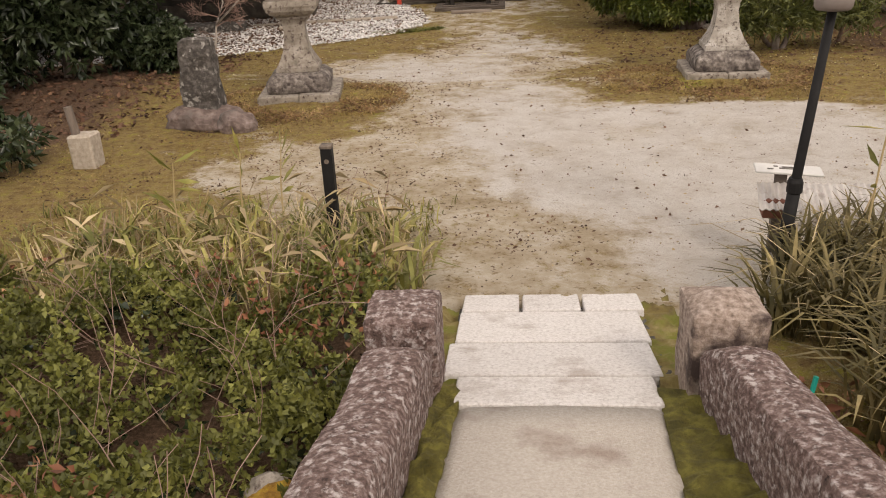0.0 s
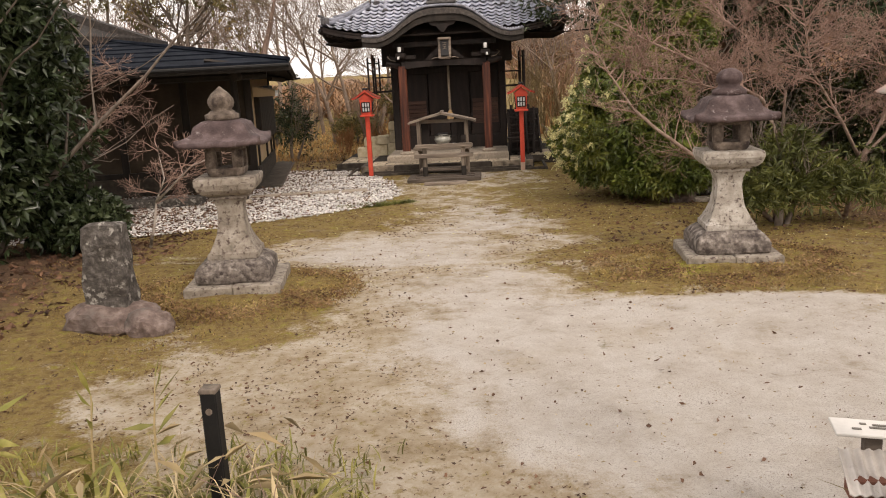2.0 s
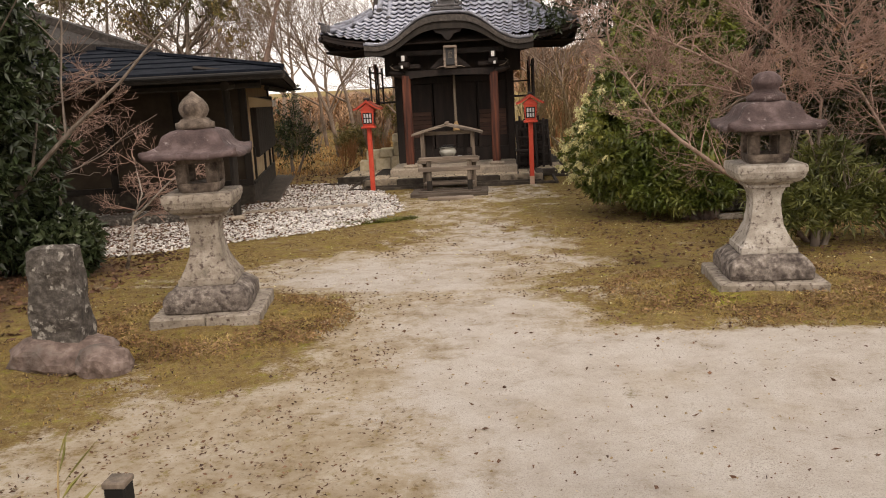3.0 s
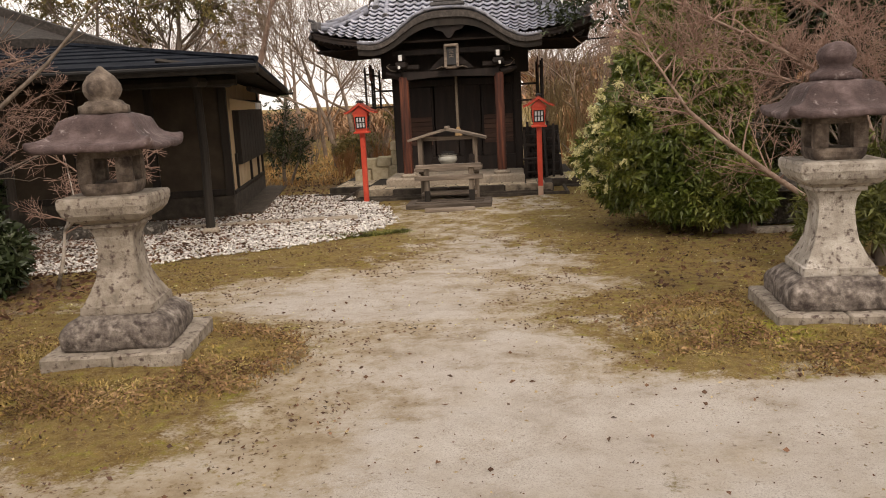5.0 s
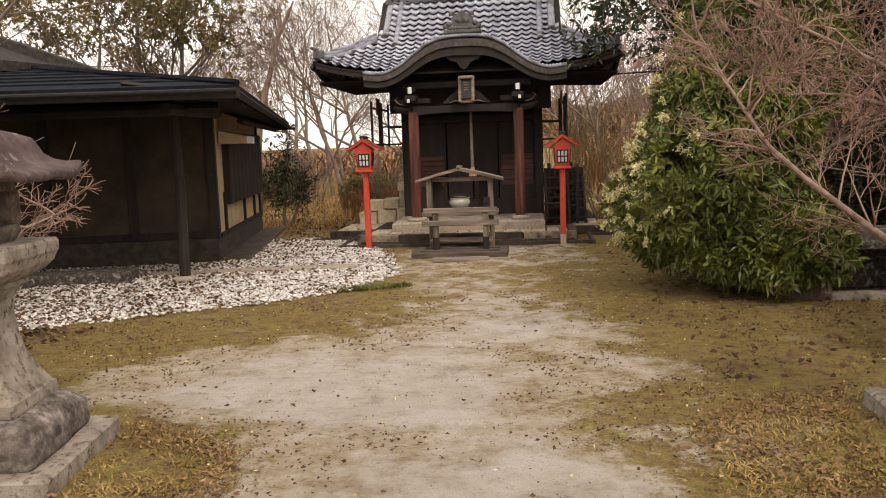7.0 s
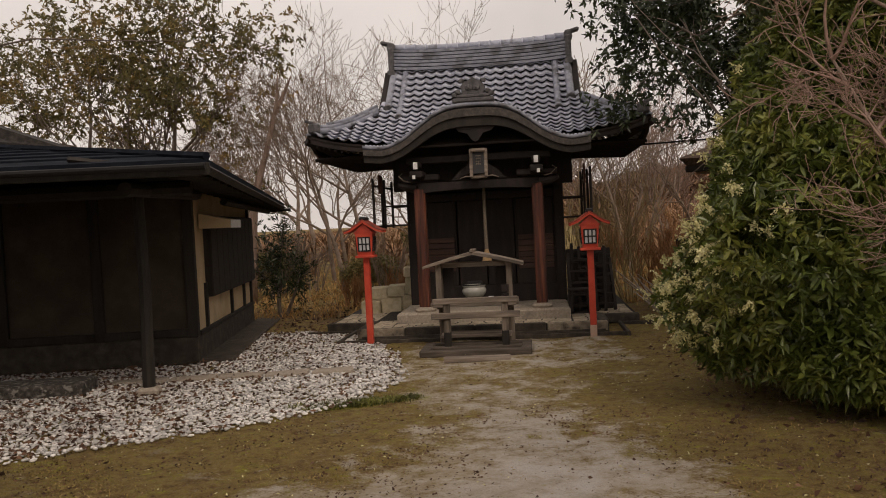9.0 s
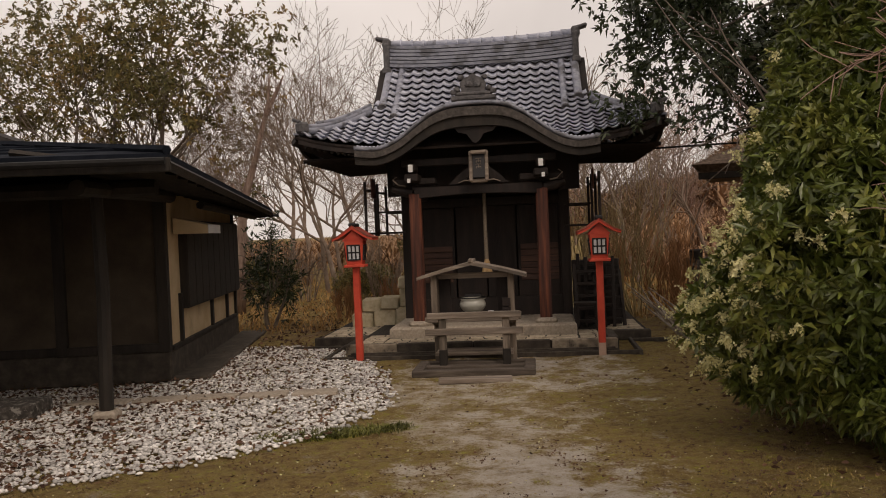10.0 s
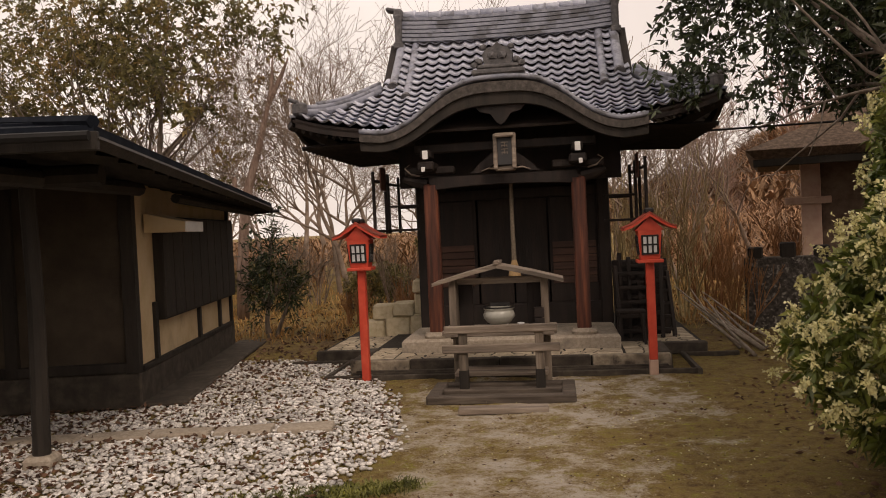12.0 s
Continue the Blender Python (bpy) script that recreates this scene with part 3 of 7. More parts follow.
    pale = blend(ramp_of(speck, (0.26, (0.8, 0.8, 0.8)), (0.34, (0, 0, 0))), pale, ramp_of(fine, (0.4, (0.16, 0.115, 0.080)), (0.6, (0.32, 0.26, 0.20))))
    pale = blend(ramp_of(grit, (0.38, (0.8, 0.8, 0.8)), (0.50, (0, 0, 0))), pale, ramp_of(big, (0.4, (0.33, 0.28, 0.235)), (0.6, (0.41, 0.36, 0.31))))
    pale = blend(ramp_of(big, (0.56, (0, 0, 0)), (0.74, (0.6, 0.6, 0.6))), pale, dirt)
    pale = blend(ramp_of(worn, (0.60, (0, 0, 0)), (0.70, (0.45, 0.45, 0.45))), pale, dirt)
    green = ramp_of(mid, (0.3, (0.13, 0.135, 0.02)), (0.6, (0.36, 0.34, 0.05)))
    litter = ramp_of(fine, (0.3, (0.05, 0.028, 0.017)), (0.5, (0.12, 0.07, 0.042)), (0.7, (0.22, 0.145, 0.09)))
    rough_edge = ((big, 0.9), (patch, 1.9), (fine, 0.9))
    col = blend(share("sand", rough_edge), moss, dirt)
    col = blend(share("core", rough_edge, 0.2, 0.8), col, pale)
    col = blend(share("green", rough_edge), col, green)
    col = blend(share("litter", rough_edge, 0.25, 0.75), col, litter)
    l.new(col, b.inputs["Base Color"])
    s = n.new("ShaderNodeMath")
    s.operation = "ADD"
    l.new(fine, s.inputs[0])
    l.new(grit, s.inputs[1])
    bp = n.new("ShaderNodeBump")
    bp.inputs["Strength"].default_value, bp.inputs["Distance"].default_value = 1.0, 0.016
    l.new(s.outputs["Value"], bp.inputs["Height"])
    l.new(bp.outputs["Normal"], b.inputs["Normal"])
    return m


ground = fast("ground", np.stack([X, Y, Z], axis=-1).reshape(-1, 3), quads, ground_material(), smooth=True)
tagged(ground, "sandy garden ground with brown moss and leaf litter", "ground", kind="structure")
for layer_name, values in zip(("sand", "core", "green", "litter"), masks(X, Y)):
    ground.data.attributes.new(layer_name, "FLOAT", "POINT").data.foreach_set("value", np.asarray(values, np.float32).ravel())


# ---- the stone bridge ----
DECK = lambda y: float(np.interp(y, [-4, -1, 0.2, 1.2, 2.35, 3.64], [-0.05, 0.045, 0.05, 0.0, -0.15, -0.378]))
SKEW = lambda y: -0.055 * max(0.0, 2.40 - y)
bridge = thing("stone_bridge", 0.18, 2.3, -0.6, "small arched stone bridge with a worn concrete deck", "bridge")
WORLD.add(bridge.name)
deck = loft([[(x + SKEW(y), y, DECK(y) + dz) for x, dz in ((-0.17, -0.02), (-0.13, -0.004), (0.18, 0.004), (0.48, -0.004), (0.52, -0.02), (0.52, -0.22), (-0.17, -0.22))] for y in np.linspace(-3.5, 2.335, 40)])
part("deck", roughen(deck, 0.006, 7, 3), DECK_STONE, bridge, smooth=True)
for x0, x1 in ((-0.27, -0.165), (0.515, 0.80)):
    strip = loft([[(x + SKEW(y), y, DECK(y) + (-0.012 if i in (0, 5) else 0.0) + 0.045 * noise.noise(Vector((x * 16, y * 14, 1))) + 0.018 * noise.noise(Vector((x * 50, y * 45, 2)))) for i, x in enumerate(np.linspace(x0, x1, 6))] + [(x1 + SKEW(y), y, DECK(y) - 0.2), (x0 + SKEW(y), y, DECK(y) - 0.2)] for y in np.arange(-3.5, 2.48, 0.03)])
    part("moss_strip", strip, MOSS, bridge, "green moss in the joint beside the deck", True)
for side in (-1, 1):
    xi, xo = (-0.262, -0.472) if side < 0 else (0.645, 0.835)
    rings = []
    for y in np.linspace(-3.5, 2.42, 150):
        end = smooth_step(2.42, 2.28, y)
        z = DECK(y) + 0.185 + 0.05 * end + 0.010 * math.sin(9 * y)
        sh = SKEW(y) if side < 0 else min(0.16, -1.7 * SKEW(y))
        w = (xo - xi) * (0.94 + 0.06 * end)
        top = [(0.0, -0.34), (-0.02, -0.18), (-0.02, -0.045), (0.06, -0.008), (0.28, 0.004), (0.50, 0.008), (0.72, 0.004), (0.92, -0.010), (1.0, -0.045), (1.02, -0.18), (1.0, -0.34)]
        rings.append([(xi + sh + w * f, y, z + dz * (1 - 0.2 * (1 - end))) for f, dz in top])
    par = roughen(roughen(loft(rings), 0.006, 6, side), 0.006, 36, side + 5)
    part("parapet", par, PURPLE_STONE, bridge, "mottled stone parapet grown with lichen")
    post = box(0.255, 0.255, 0.62, ((xi + xo) / 2 + 0.0, 2.56, -0.18), 0.022, segments=2)
    bmesh.ops.subdivide_edges(post, edges=post.edges[:], cuts=4, use_grid_fill=True)
    if side > 0:
        for v in post.verts:
            if v.co.z > 0.1:
                v.co.z += 0.06 * max(0, 1 - abs(v.co.x - 0.74) / 0.12) * max(0, 1 - abs(v.co.y - 2.56) / 0.12)
    roughen(roughen(post, 0.008, 8, side + 3), 0.005, 30, side)
    part("end_post", post, PURPLE_STONE if side < 0 else POST_STONE, bridge, "square end post of rough stone")
for x0, x1 in ((-0.36, -0.19), (0.55, 0.76)):
    verge = loft([[(x, y, DECK(y) - 0.035 + 0.05 * noise.noise(Vector((x * 14, y * 12, 4))) + 0.02 * noise.noise(Vector((x * 48, y * 44, 2)))) for x in np.linspace(x0, x1, 8)] + [(x1, y, DECK(y) - 0.2), (x0, y, DECK(y) - 0.2)] for y in np.arange(2.44, 3.70, 0.03)])
    part("moss_verge", verge, MOSS_EARTH, bridge, "mossy earth beside the slabs", True)
# paving slabs that fall from the deck to the ground
for y0, y1, xs in ((2.345, 2.595, (-0.19, 0.525)), (2.607, 2.95, (-0.245, 0.565)), (2.965, 3.36, (-0.225, 0.58)), (3.376, 3.63, (-0.22, 0.045)), (3.376, 3.63, (0.062, 0.33)), (3.376, 3.63, (0.347, 0.615))):
    a = math.degrees(math.atan2(DECK(y1) - DECK(y0), y1 - y0))
    b = box(xs[1] - xs[0], y1 - y0, 0.12, bevel=0.012, segments=3, rough=0.004)
    bmesh.ops.transform(b, matrix=pose((xs[0] + xs[1]) / 2, (y0 + y1) / 2, (DECK(y0) + DECK(y1)) / 2 - 0.06, a), verts=b.verts[:])
    part("slab", b, SLAB, bridge)
part("slab_bed", loft([[(-0.24, y, DECK(y) - 0.045), (0.62, y, DECK(y) - 0.045), (0.62, y, DECK(y) - 0.3), (-0.24, y, DECK(y) - 0.3)] for y in (2.34, 2.7, 3.64)]), STELE, bridge)


# ---- stone lanterns ----
def stone_lantern(x, y, z, turn, label, shaft_mat, ball):
    t = thing("stone_lantern", x, y, z, label, "stone lantern", "pair of stone lanterns", turn)
    b = bmesh.new()
    for sx in (-1, 1):
        box(0.412, 0.83, 0.11, (sx * 0.208, 0, 0.035), 0.012, bm=b, rough=0.008)
    part("plinth_slab", b, GRANITE_PALE, t, "flat pale granite slabs")
    prof = [(0.312, 0.09), (0.322, 0.11), (0.322, 0.19), (0.310, 0.225), (0.275, 0.262), (0.240, 0.285), (0.22, 0.287)]
    base = loft([square_ring(h, zz, 0.07, 8) for h, zz in prof])
    bmesh.ops.subdivide_edges(base, edges=[e for e in base.edges if e.calc_length() > 0.12], cuts=6, use_grid_fill=True)
    part("base", roughen(roughen(base, 0.016, 6, x), 0.006, 22, x), GRANITE, t, "dark-stained base block with worn edges", True)
    prof = [(0.217, 0.285), (0.220, 0.30), (0.218, 0.338), (0.205, 0.346), (0.165, 0.42), (0.132, 0.50), (0.114, 0.60), (0.108, 0.68), (0.114, 0.75), (0.136, 0.805), (0.160, 0.812), (0.160, 0.832)]
    part("shaft", roughen(loft([square_ring(h, zz, 0.04, 4) for h, zz in prof]), 0.005, 12, x), shaft_mat, t, "waisted square shaft with lichen blotches")
    prof = [(0.157, 0.832), (0.178, 0.845), (0.215, 0.862), (0.245, 0.895), (0.258, 0.93), (0.264, 0.942), (0.264, 0.985), (0.256, 1.0)]
    part("tray", roughen(loft([square_ring(h, zz, 0.04, 4) for h, zz in prof]), 0.005, 12, x + 1), shaft_mat, t)
    fire = part("fire_box", roughen(loft([square_ring(h, zz, 0.30, 6) for h, zz in ((0.138, 0.998), (0.152, 1.02), (0.160, 1.05), (0.160, 1.075), (0.14, 1.075))]), 0.004, 9, x), FIRE_STONE, t, "open stone light chamber with four windows")
    for sx in (-1, 1):
        for sy in (-1, 1):
            part("pillar", box(0.092, 0.092, 0.165, (sx * 0.113, sy * 0.113, 1.150), 0.026, segments=2, rough=0.003), FIRE_STONE, fire)
    part("head", roughen(loft([square_ring(h, zz, 0.30, 6) for h, zz in ((0.145, 1.222), (0.158, 1.226), (0.150, 1.285))]), 0.004, 9, x), FIRE_STONE, fire)
    rings, n = [], 96
    for h, zz, lift in ((0.15, 1.272, 0.0), (0.35, 1.268, 0.0), (0.376, 1.266, 0.022), (0.386, 1.276, 0.030), (0.386, 1.300, 0.034), (0.364, 1.312, 0.030), (0.318, 1.326, 0.018), (0.278, 1.350, 0.008), (0.250, 1.382, 0.0), (0.232, 1.418, 0.0), (0.216, 1.450, 0.0), (0.188, 1.472, 0.0), (0.13, 1.484, 0.0), (0.08, 1.486, 0.0)):
        ring = []
        for i in range(n):
            a = 2 * math.pi * i / n
            s = 1 / max(abs(math.cos(a)), abs(math.sin(a)))
            corner = max(0, (s - 1) / 0.4142)
            s = 1 + (s - 1) * (0.90 if h > 0.2 else 0.7)
            rib = 1 + 0.035 * max(0, corner - 0.72) / 0.28 * (0.2 < h < 0.37)
            ring.append((h * s * rib * math.cos(a) * 0.955, h * s * rib * math.sin(a) * 0.955, zz + lift * corner ** 5))
        rings.append(ring)
    part("roof", roughen(roughen(loft(rings), 0.009, 7, x), 0.004, 24, x), ROOF_STONE, t, "dark mossy cap stone with upturned corners", True)
    if ball:
        prof = [(0.12, 0.0), (0.15, 0.01), (0.15, 0.045), (0.115, 0.065), (0.09, 0.085), (0.095, 0.105), (0.112, 0.135), (0.113, 0.165), (0.098, 0.20), (0.06, 0.228), (0.015, 0.24)]
    else:
        prof = [(0.13, 0.0), (0.147, 0.01), (0.147, 0.048), (0.118, 0.058), (0.108, 0.075), (0.082, 0.088), (0.10, 0.110), (0.113, 0.145), (0.108, 0.180), (0.078, 0.225), (0.035, 0.262), (0.008, 0.285)]
    part("finial", roughen(loft([round_ring(h, 1.478 + zz, 24) for h, zz in prof]), 0.006, 14, x), FIRE_STONE if not ball else ROOF_STONE, t, "bud-shaped stone finial", True)
    return t


stone_lantern(-2.195, 8.53, -0.445, 8, "weathered granite garden lantern with a bud-shaped top, on a square slab", GRANITE_PALE, False)
stone_lantern(2.25, 9.05, -0.47, -3, "pale granite garden lantern with a dark cap and a round top", GRANITE_WHITE, True)


# ---- standing stone, rocks, posts ----
stele = thing("standing_stone", -2.86, 7.45, -0.46, "dark weathered upright stone set on a low flat rock", "standing stone")
b = loft([square_ring(h, zz, 0.2, 4) for h, zz in ((0.19, 0.05), (0.20, 0.25), (0.195, 0.5), (0.185, 0.72), (0.17, 0.79), (0.12, 0.81))])
bmesh.ops.subdivide_edges(b, edges=[e for e in b.edges if e.calc_length() > 0.1], cuts=3, use_grid_fill=True)
for v in b.verts:
    v.co.y *= 0.62
    v.co.x *= 0.84
    v.co.x += 0.03 * (v.co.z - 0.4)
roughen(b, 0.03, 6, 2)
roughen(b, 0.01, 22, 5)
part("upright", b, STELE, stele)
part("foot_rock", roughen(boulder(0.36, 0.26, 0.16, 4, (0.0, 0.0, 0.07)), 0.012, 18), ROCK, stele, "low purplish rock at the foot")
rock = part("rock", roughen(boulder(0.19, 0.16, 0.15, 9), 0.01, 16), ROCK)
rock.matrix_world = pose(-2.50, 7.25, -0.42)
tagged(rock, "rounded grey field rock beside the standing stone", "rock")
for k, (x, y, s) in enumerate(((-4.9, 10.6, 0.14), (-4.6, 10.75, 0.11))):
    st = part("round_stone", boulder(s, s, s * 0.9, 20 + k, lump=0.1), GRANITE_PALE, smooth=True)
    st.matrix_world = pose(x, y, float(ground_z(x, y)) + s * 0.45 + 0.12 * (k == 0))
    tagged(st, "small pale rounded stone at the foot of dark shrubs", "stone", "small pale stones")
mossy = part("mossy_kerb_stone", roughen(box(0.5, 0.25, 0.16, bevel=0.04, segments=2), 0.02, 9), MOSS)
mossy.matrix_world = pose(-4.75, 10.5, float(ground_z(-4.75, 10.5)) + 0.07, 0, 0, 10)
tagged(mossy, "low moss-covered kerb stone", "stone")

bollard = thing("post", -1.03, 4.45, -0.415, "short black square post standing in the grass", "post")
b = box(0.065, 0.065, 0.60, (0, 0, 0.28), 0.006)
part("shaft", b, BLACK_METAL, bollard)
part("cap", box(0.071, 0.071, 0.02, (0, 0, 0.582), 0.004), GREY_POST, bollard, "worn grey top")
part("hole", tube([(0.0, -0.034, 0.5), (0.0, -0.036, 0.5)], 0.014, 12), GREY_POST, bollard)
stub = thing("wooden_stub", -3.42, 6.2, -0.46, "short brown wooden stub in a square concrete block", "post")
part("block", box(0.19, 0.19, 0.30, (0, 0, 0.13), 0.015, rough=0.008), CONCRETE, stub)
part("stub", tube([(-0.05, 0, 0.2), (-0.075, 0.0, 0.50)], [0.036, 0.034], 10), BARK, stub)

# ---- garden lamp ----
lamp = thing("garden_lamp", 1.342, 3.92, -0.41, "black garden lamp post with milky shade and faded cap", "lamp", turn=0)
LX = 0.12
part("pole", tube([(0.02, 0, 0), (LX * 0.45, 0, 0.5), (LX, 0, 1.31)], [0.027, 0.024, 0.021], 12), BLACK_METAL, lamp, smooth=True)
part("collar", loft([[(p[0] + 0.052, p[1], p[2]) for p in round_ring(r, z, 14)] for r, z in ((0.030, 0.43), (0.038, 0.44), (0.038, 0.49), (0.030, 0.51))]), BLACK_METAL, lamp)
off = lambda ring: [(p[0] + LX, p[1], p[2]) for p in ring]
part("sleeve", tube([(0.02, 0, 0), (0.052, 0, 0.45)], [0.033, 0.031], 14), BLACK_METAL, lamp, smooth=True)
part("socket", loft([off(round_ring(r, z, 24)) for r, z in ((0.02, 1.295), (0.072, 1.300), (0.082, 1.315), (0.086, 1.385))]), material("brown_grey_plastic", [(0.15, 0.12, 0.105), (0.20, 0.165, 0.145)], 6, 4, 0.6, 0.1, 40), lamp, "brown-grey cup under the shade", True)
part("shade", loft([off(round_ring(r, z, 28)) for r, z in ((0.087, 1.385), (0.098, 1.490), (0.112, 1.590), (0.114, 1.630))]), LAMP_GLASS, lamp, "milky white tapered shade", True)
part("cap", loft([off(round_ring(r, z, 32)) for r, z in ((0.10, 1.626), (0.205, 1.632), (0.21, 1.638), (0.17, 1.662), (0.10, 1.687), (0.02, 1.693))]), LAMP_CAP, lamp, "flat wide cap, faded pink", True)

# ---- wooden box on a post with a board on top, corrugated sheet and stick by the lamp ----
def corrugated(w, d, waves, deep, thick=0.006):
    """A corrugated sheet, its waves running along y."""
    n = waves * 8
    top = [(w * (i / n - 0.5), deep * math.cos(2 * math.pi * waves * i / n)) for i in range(n + 1)]
    ring = top + [(x, z - thick) for x, z in reversed(top)]
    return loft([[(x, y, z) for x, z in ring] for y in (-d / 2, d / 2)])


SHEET = material("grimy_white_sheet", [(0.28, 0.25, 0.225), (0.42, 0.385, 0.355), (0.52, 0.49, 0.455)], 9, 8, 0.5, 0.2, 60, stain=(0.15, 0.11, 0.085), stain_scale=7, stain_at=(0.55, 0.72))
sign = thing("letter_box", 1.40, 4.13, -0.43, "red-brown wooden box under a corrugated sheet, on a post", "letter box", turn=-8)
part("post", box(0.055, 0.055, 0.50, (0.0, 0.05, 0.23), 0.004, rough=0.002), DAMP_TIMBER, sign, "dark brown post")
part("body", box(0.15, 0.12, 0.10, (-0.02, -0.05, 0.325), 0.006), BROWN_BOX, sign)
roof_sheet = corrugated(0.20, 0.19, 6, 0.006)
bmesh.ops.transform(roof_sheet, matrix=pose(-0.02, -0.07, 0.385, 27), verts=roof_sheet.verts[:])
part("sheet_roof", roof_sheet, SHEET, sign, "pale corrugated sheet roof")
board = part("board", box(0.33, 0.12, 0.012, (0.03, 0.04, 0.490), 0.003, (4, 3, 0)), SIGN_WHITE, sign, "small white board on top")
lines = bmesh.new()
for x, y, w in ((0.02, 0.035, 0.07), (0.03, 0.055, 0.06), (-0.06, 0.02, 0.03), (-0.03, 0.06, 0.02)):
    box(w, 0.010, 0.003, (x, y, 0.4985 + 0.07 * (y - 0.04) - 0.052 * (x - 0.03)), 0, (4, 3, 0), bm=lines)
part("lettering", lines, INK, board, "unreadable dark lines of writing")
wb = part("corrugated_sheet", corrugated(0.50, 0.28, 13, 0.006), SHEET)
wb.matrix_world = pose(1.93, 4.55, -0.26, 24, 0, -4)
tagged(wb, "pale corrugated sheet propped in dry bamboo grass", "sheet")
wl_ = part("prop", box(0.03, 0.03, 0.22, bevel=0.003), GREY_POST, wb)
wl_.matrix_basis = pose(0, 0.12, -0.12, -26)
tube_bm = tube([(0, 0, 0), (0.01, 0.03, 0.16)], 0.010, 8)
stick = part("plastic_stick", tube_bm, TEAL)
stick.matrix_world = pose(1.10, 2.66, -0.41, 0, 8, 0)
tagged(stick, "short teal plastic stick in the litter beside the bridge", "stick")


# ---- the shrine ----
XC = -0.82
shrine = thing("shrine", XC, 20.6, -0.40, "small dark wooden shrine with grey tiles and a curved gable", "shrine")
WORLD.add(shrine.name)
RIDGE_Y, EAVE_Y, BACK_Y = 21.25, 19.2, 23.3
HALF_R, HALF_G, HALF_E = 1.50, 1.66, 2.57


def roof_z(v):
    return 3.66 - 1.52 * (0.58 * v + 0.42 * (1 - (1 - v) ** 2))


def roof_half(v):
    return HALF_G if v < 0.48 else HALF_G + (HALF_E - HALF_G) * ((v - 0.48) / 0.52) ** 0.9


def roof_point(o, v):
    """A point of the front slope: o from the middle, v from the ridge (0) to the eave (1)."""
    return Vector((XC + o, RIDGE_Y - (RIDGE_Y - EAVE_Y) * v, roof_z(v) + 0.24 * (abs(o) / HALF_E) ** 4 * v))


def gable_z(o):
    o = abs(o)
    bell = math.exp(-(o / 0.95) ** 3.3)
    return 2.12 + 0.58 * bell + 0.05 * max(0, o - 1.40) / 0.3


# front and back slopes as boards under the tiles
rings = []
for k in range(15):
    v = k / 14
    h = roof_half(v)
    rings.append([roof_point(-h + 2 * h * i / 24, v) - Vector((0, 0, 0.045)) for i in range(25)])
board = loft(rings, cap=False, closed=False)
bmesh.ops.solidify(board, geom=board.faces[:], thickness=0.03)
part("roof_board", board, DARK_WOOD, shrine)
back = loft([[(p.x, 2 * RIDGE_Y - p.y, p.z) for p in ring] for ring in rings], cap=False, closed=False)
bmesh.ops.solidify(back, geom=back.faces[:], thickness=0.06)
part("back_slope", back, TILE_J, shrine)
# hipped side slopes
for s in (-1, 1):
    rows = []
    for k in range(9):
        v = 0.48 + 0.52 * k / 8
        h = roof_half(v)
        yf = RIDGE_Y - (RIDGE_Y - EAVE_Y) * v
        row = []
        for i in range(13):
            y = yf + (2 * (RIDGE_Y - yf)) * i / 12
            edge = abs(i / 6 - 1)
            row.append((XC + s * h, y, roof_z(v) + 0.24 * edge ** 4 * v))
        rows.append(row)
    side = loft(rows, cap=False, closed=False)
    bmesh.ops.solidify(side, geom=side.faces[:], thickness=0.05)
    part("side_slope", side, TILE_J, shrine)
    ribs = bmesh.new()
    for i in range(1, 12, 1):
        pts = [Vector(rows[k][i]) + Vector((0, 0, 0.02)) for k in range(9)]
        me = bpy.data.meshes.new("tmp")
        rb = tube(pts, 0.035, 6)
        rb.to_mesh(me)
        rb.free()
        ribs.from_mesh(me)
        bpy.data.meshes.remove(me)
    part("side_tile_rows", ribs, TILE_J, shrine)
    tri = bmesh.new()
    tri.faces.new([tri.verts.new(p) for p in ((XC + s * 1.42, RIDGE_Y - 0.86, 2.95), (XC + s * 1.42, RIDGE_Y, 3.62), (XC + s * 1.42, RIDGE_Y + 0.86, 2.95))])
    part("gable_wall", tri, DARK_WOOD, shrine)

# wavy pantiles of the front slope
TW, TL = 0.170, 0.195
def tile_mesh():
    prof = [(-0.5, 0.020), (-0.36, 0.034), (-0.22, 0.022), (-0.05, -0.002), (0.15, -0.010), (0.32, 0.0), (0.5, 0.020)]
    v, f, n = [], [], len(prof)
    for y, lift in ((TL * 0.66, -0.010), (-TL * 0.5, 0.044)):
        v += [(x * TW * 1.04, y, z + lift) for x, z in prof]
    v += [(x * TW * 1.04, -TL * 0.5 + 0.070, z + 0.002) for x, z in prof]
    for i in range(n - 1):
        f.append((i + n, i + 1 + n, i + 1, i))
        f.append((i + 2 * n, i + 1 + 2 * n, i + 1 + n, i + n))
    me = bpy.data.meshes.new("roof_tile")
    me.from_pydata(v, [], f)
    me.materials.append(TILE)
    me.shade_smooth()
    return me
TILE_ME = tile_mesh()
ROWS_OF_TILES = 16
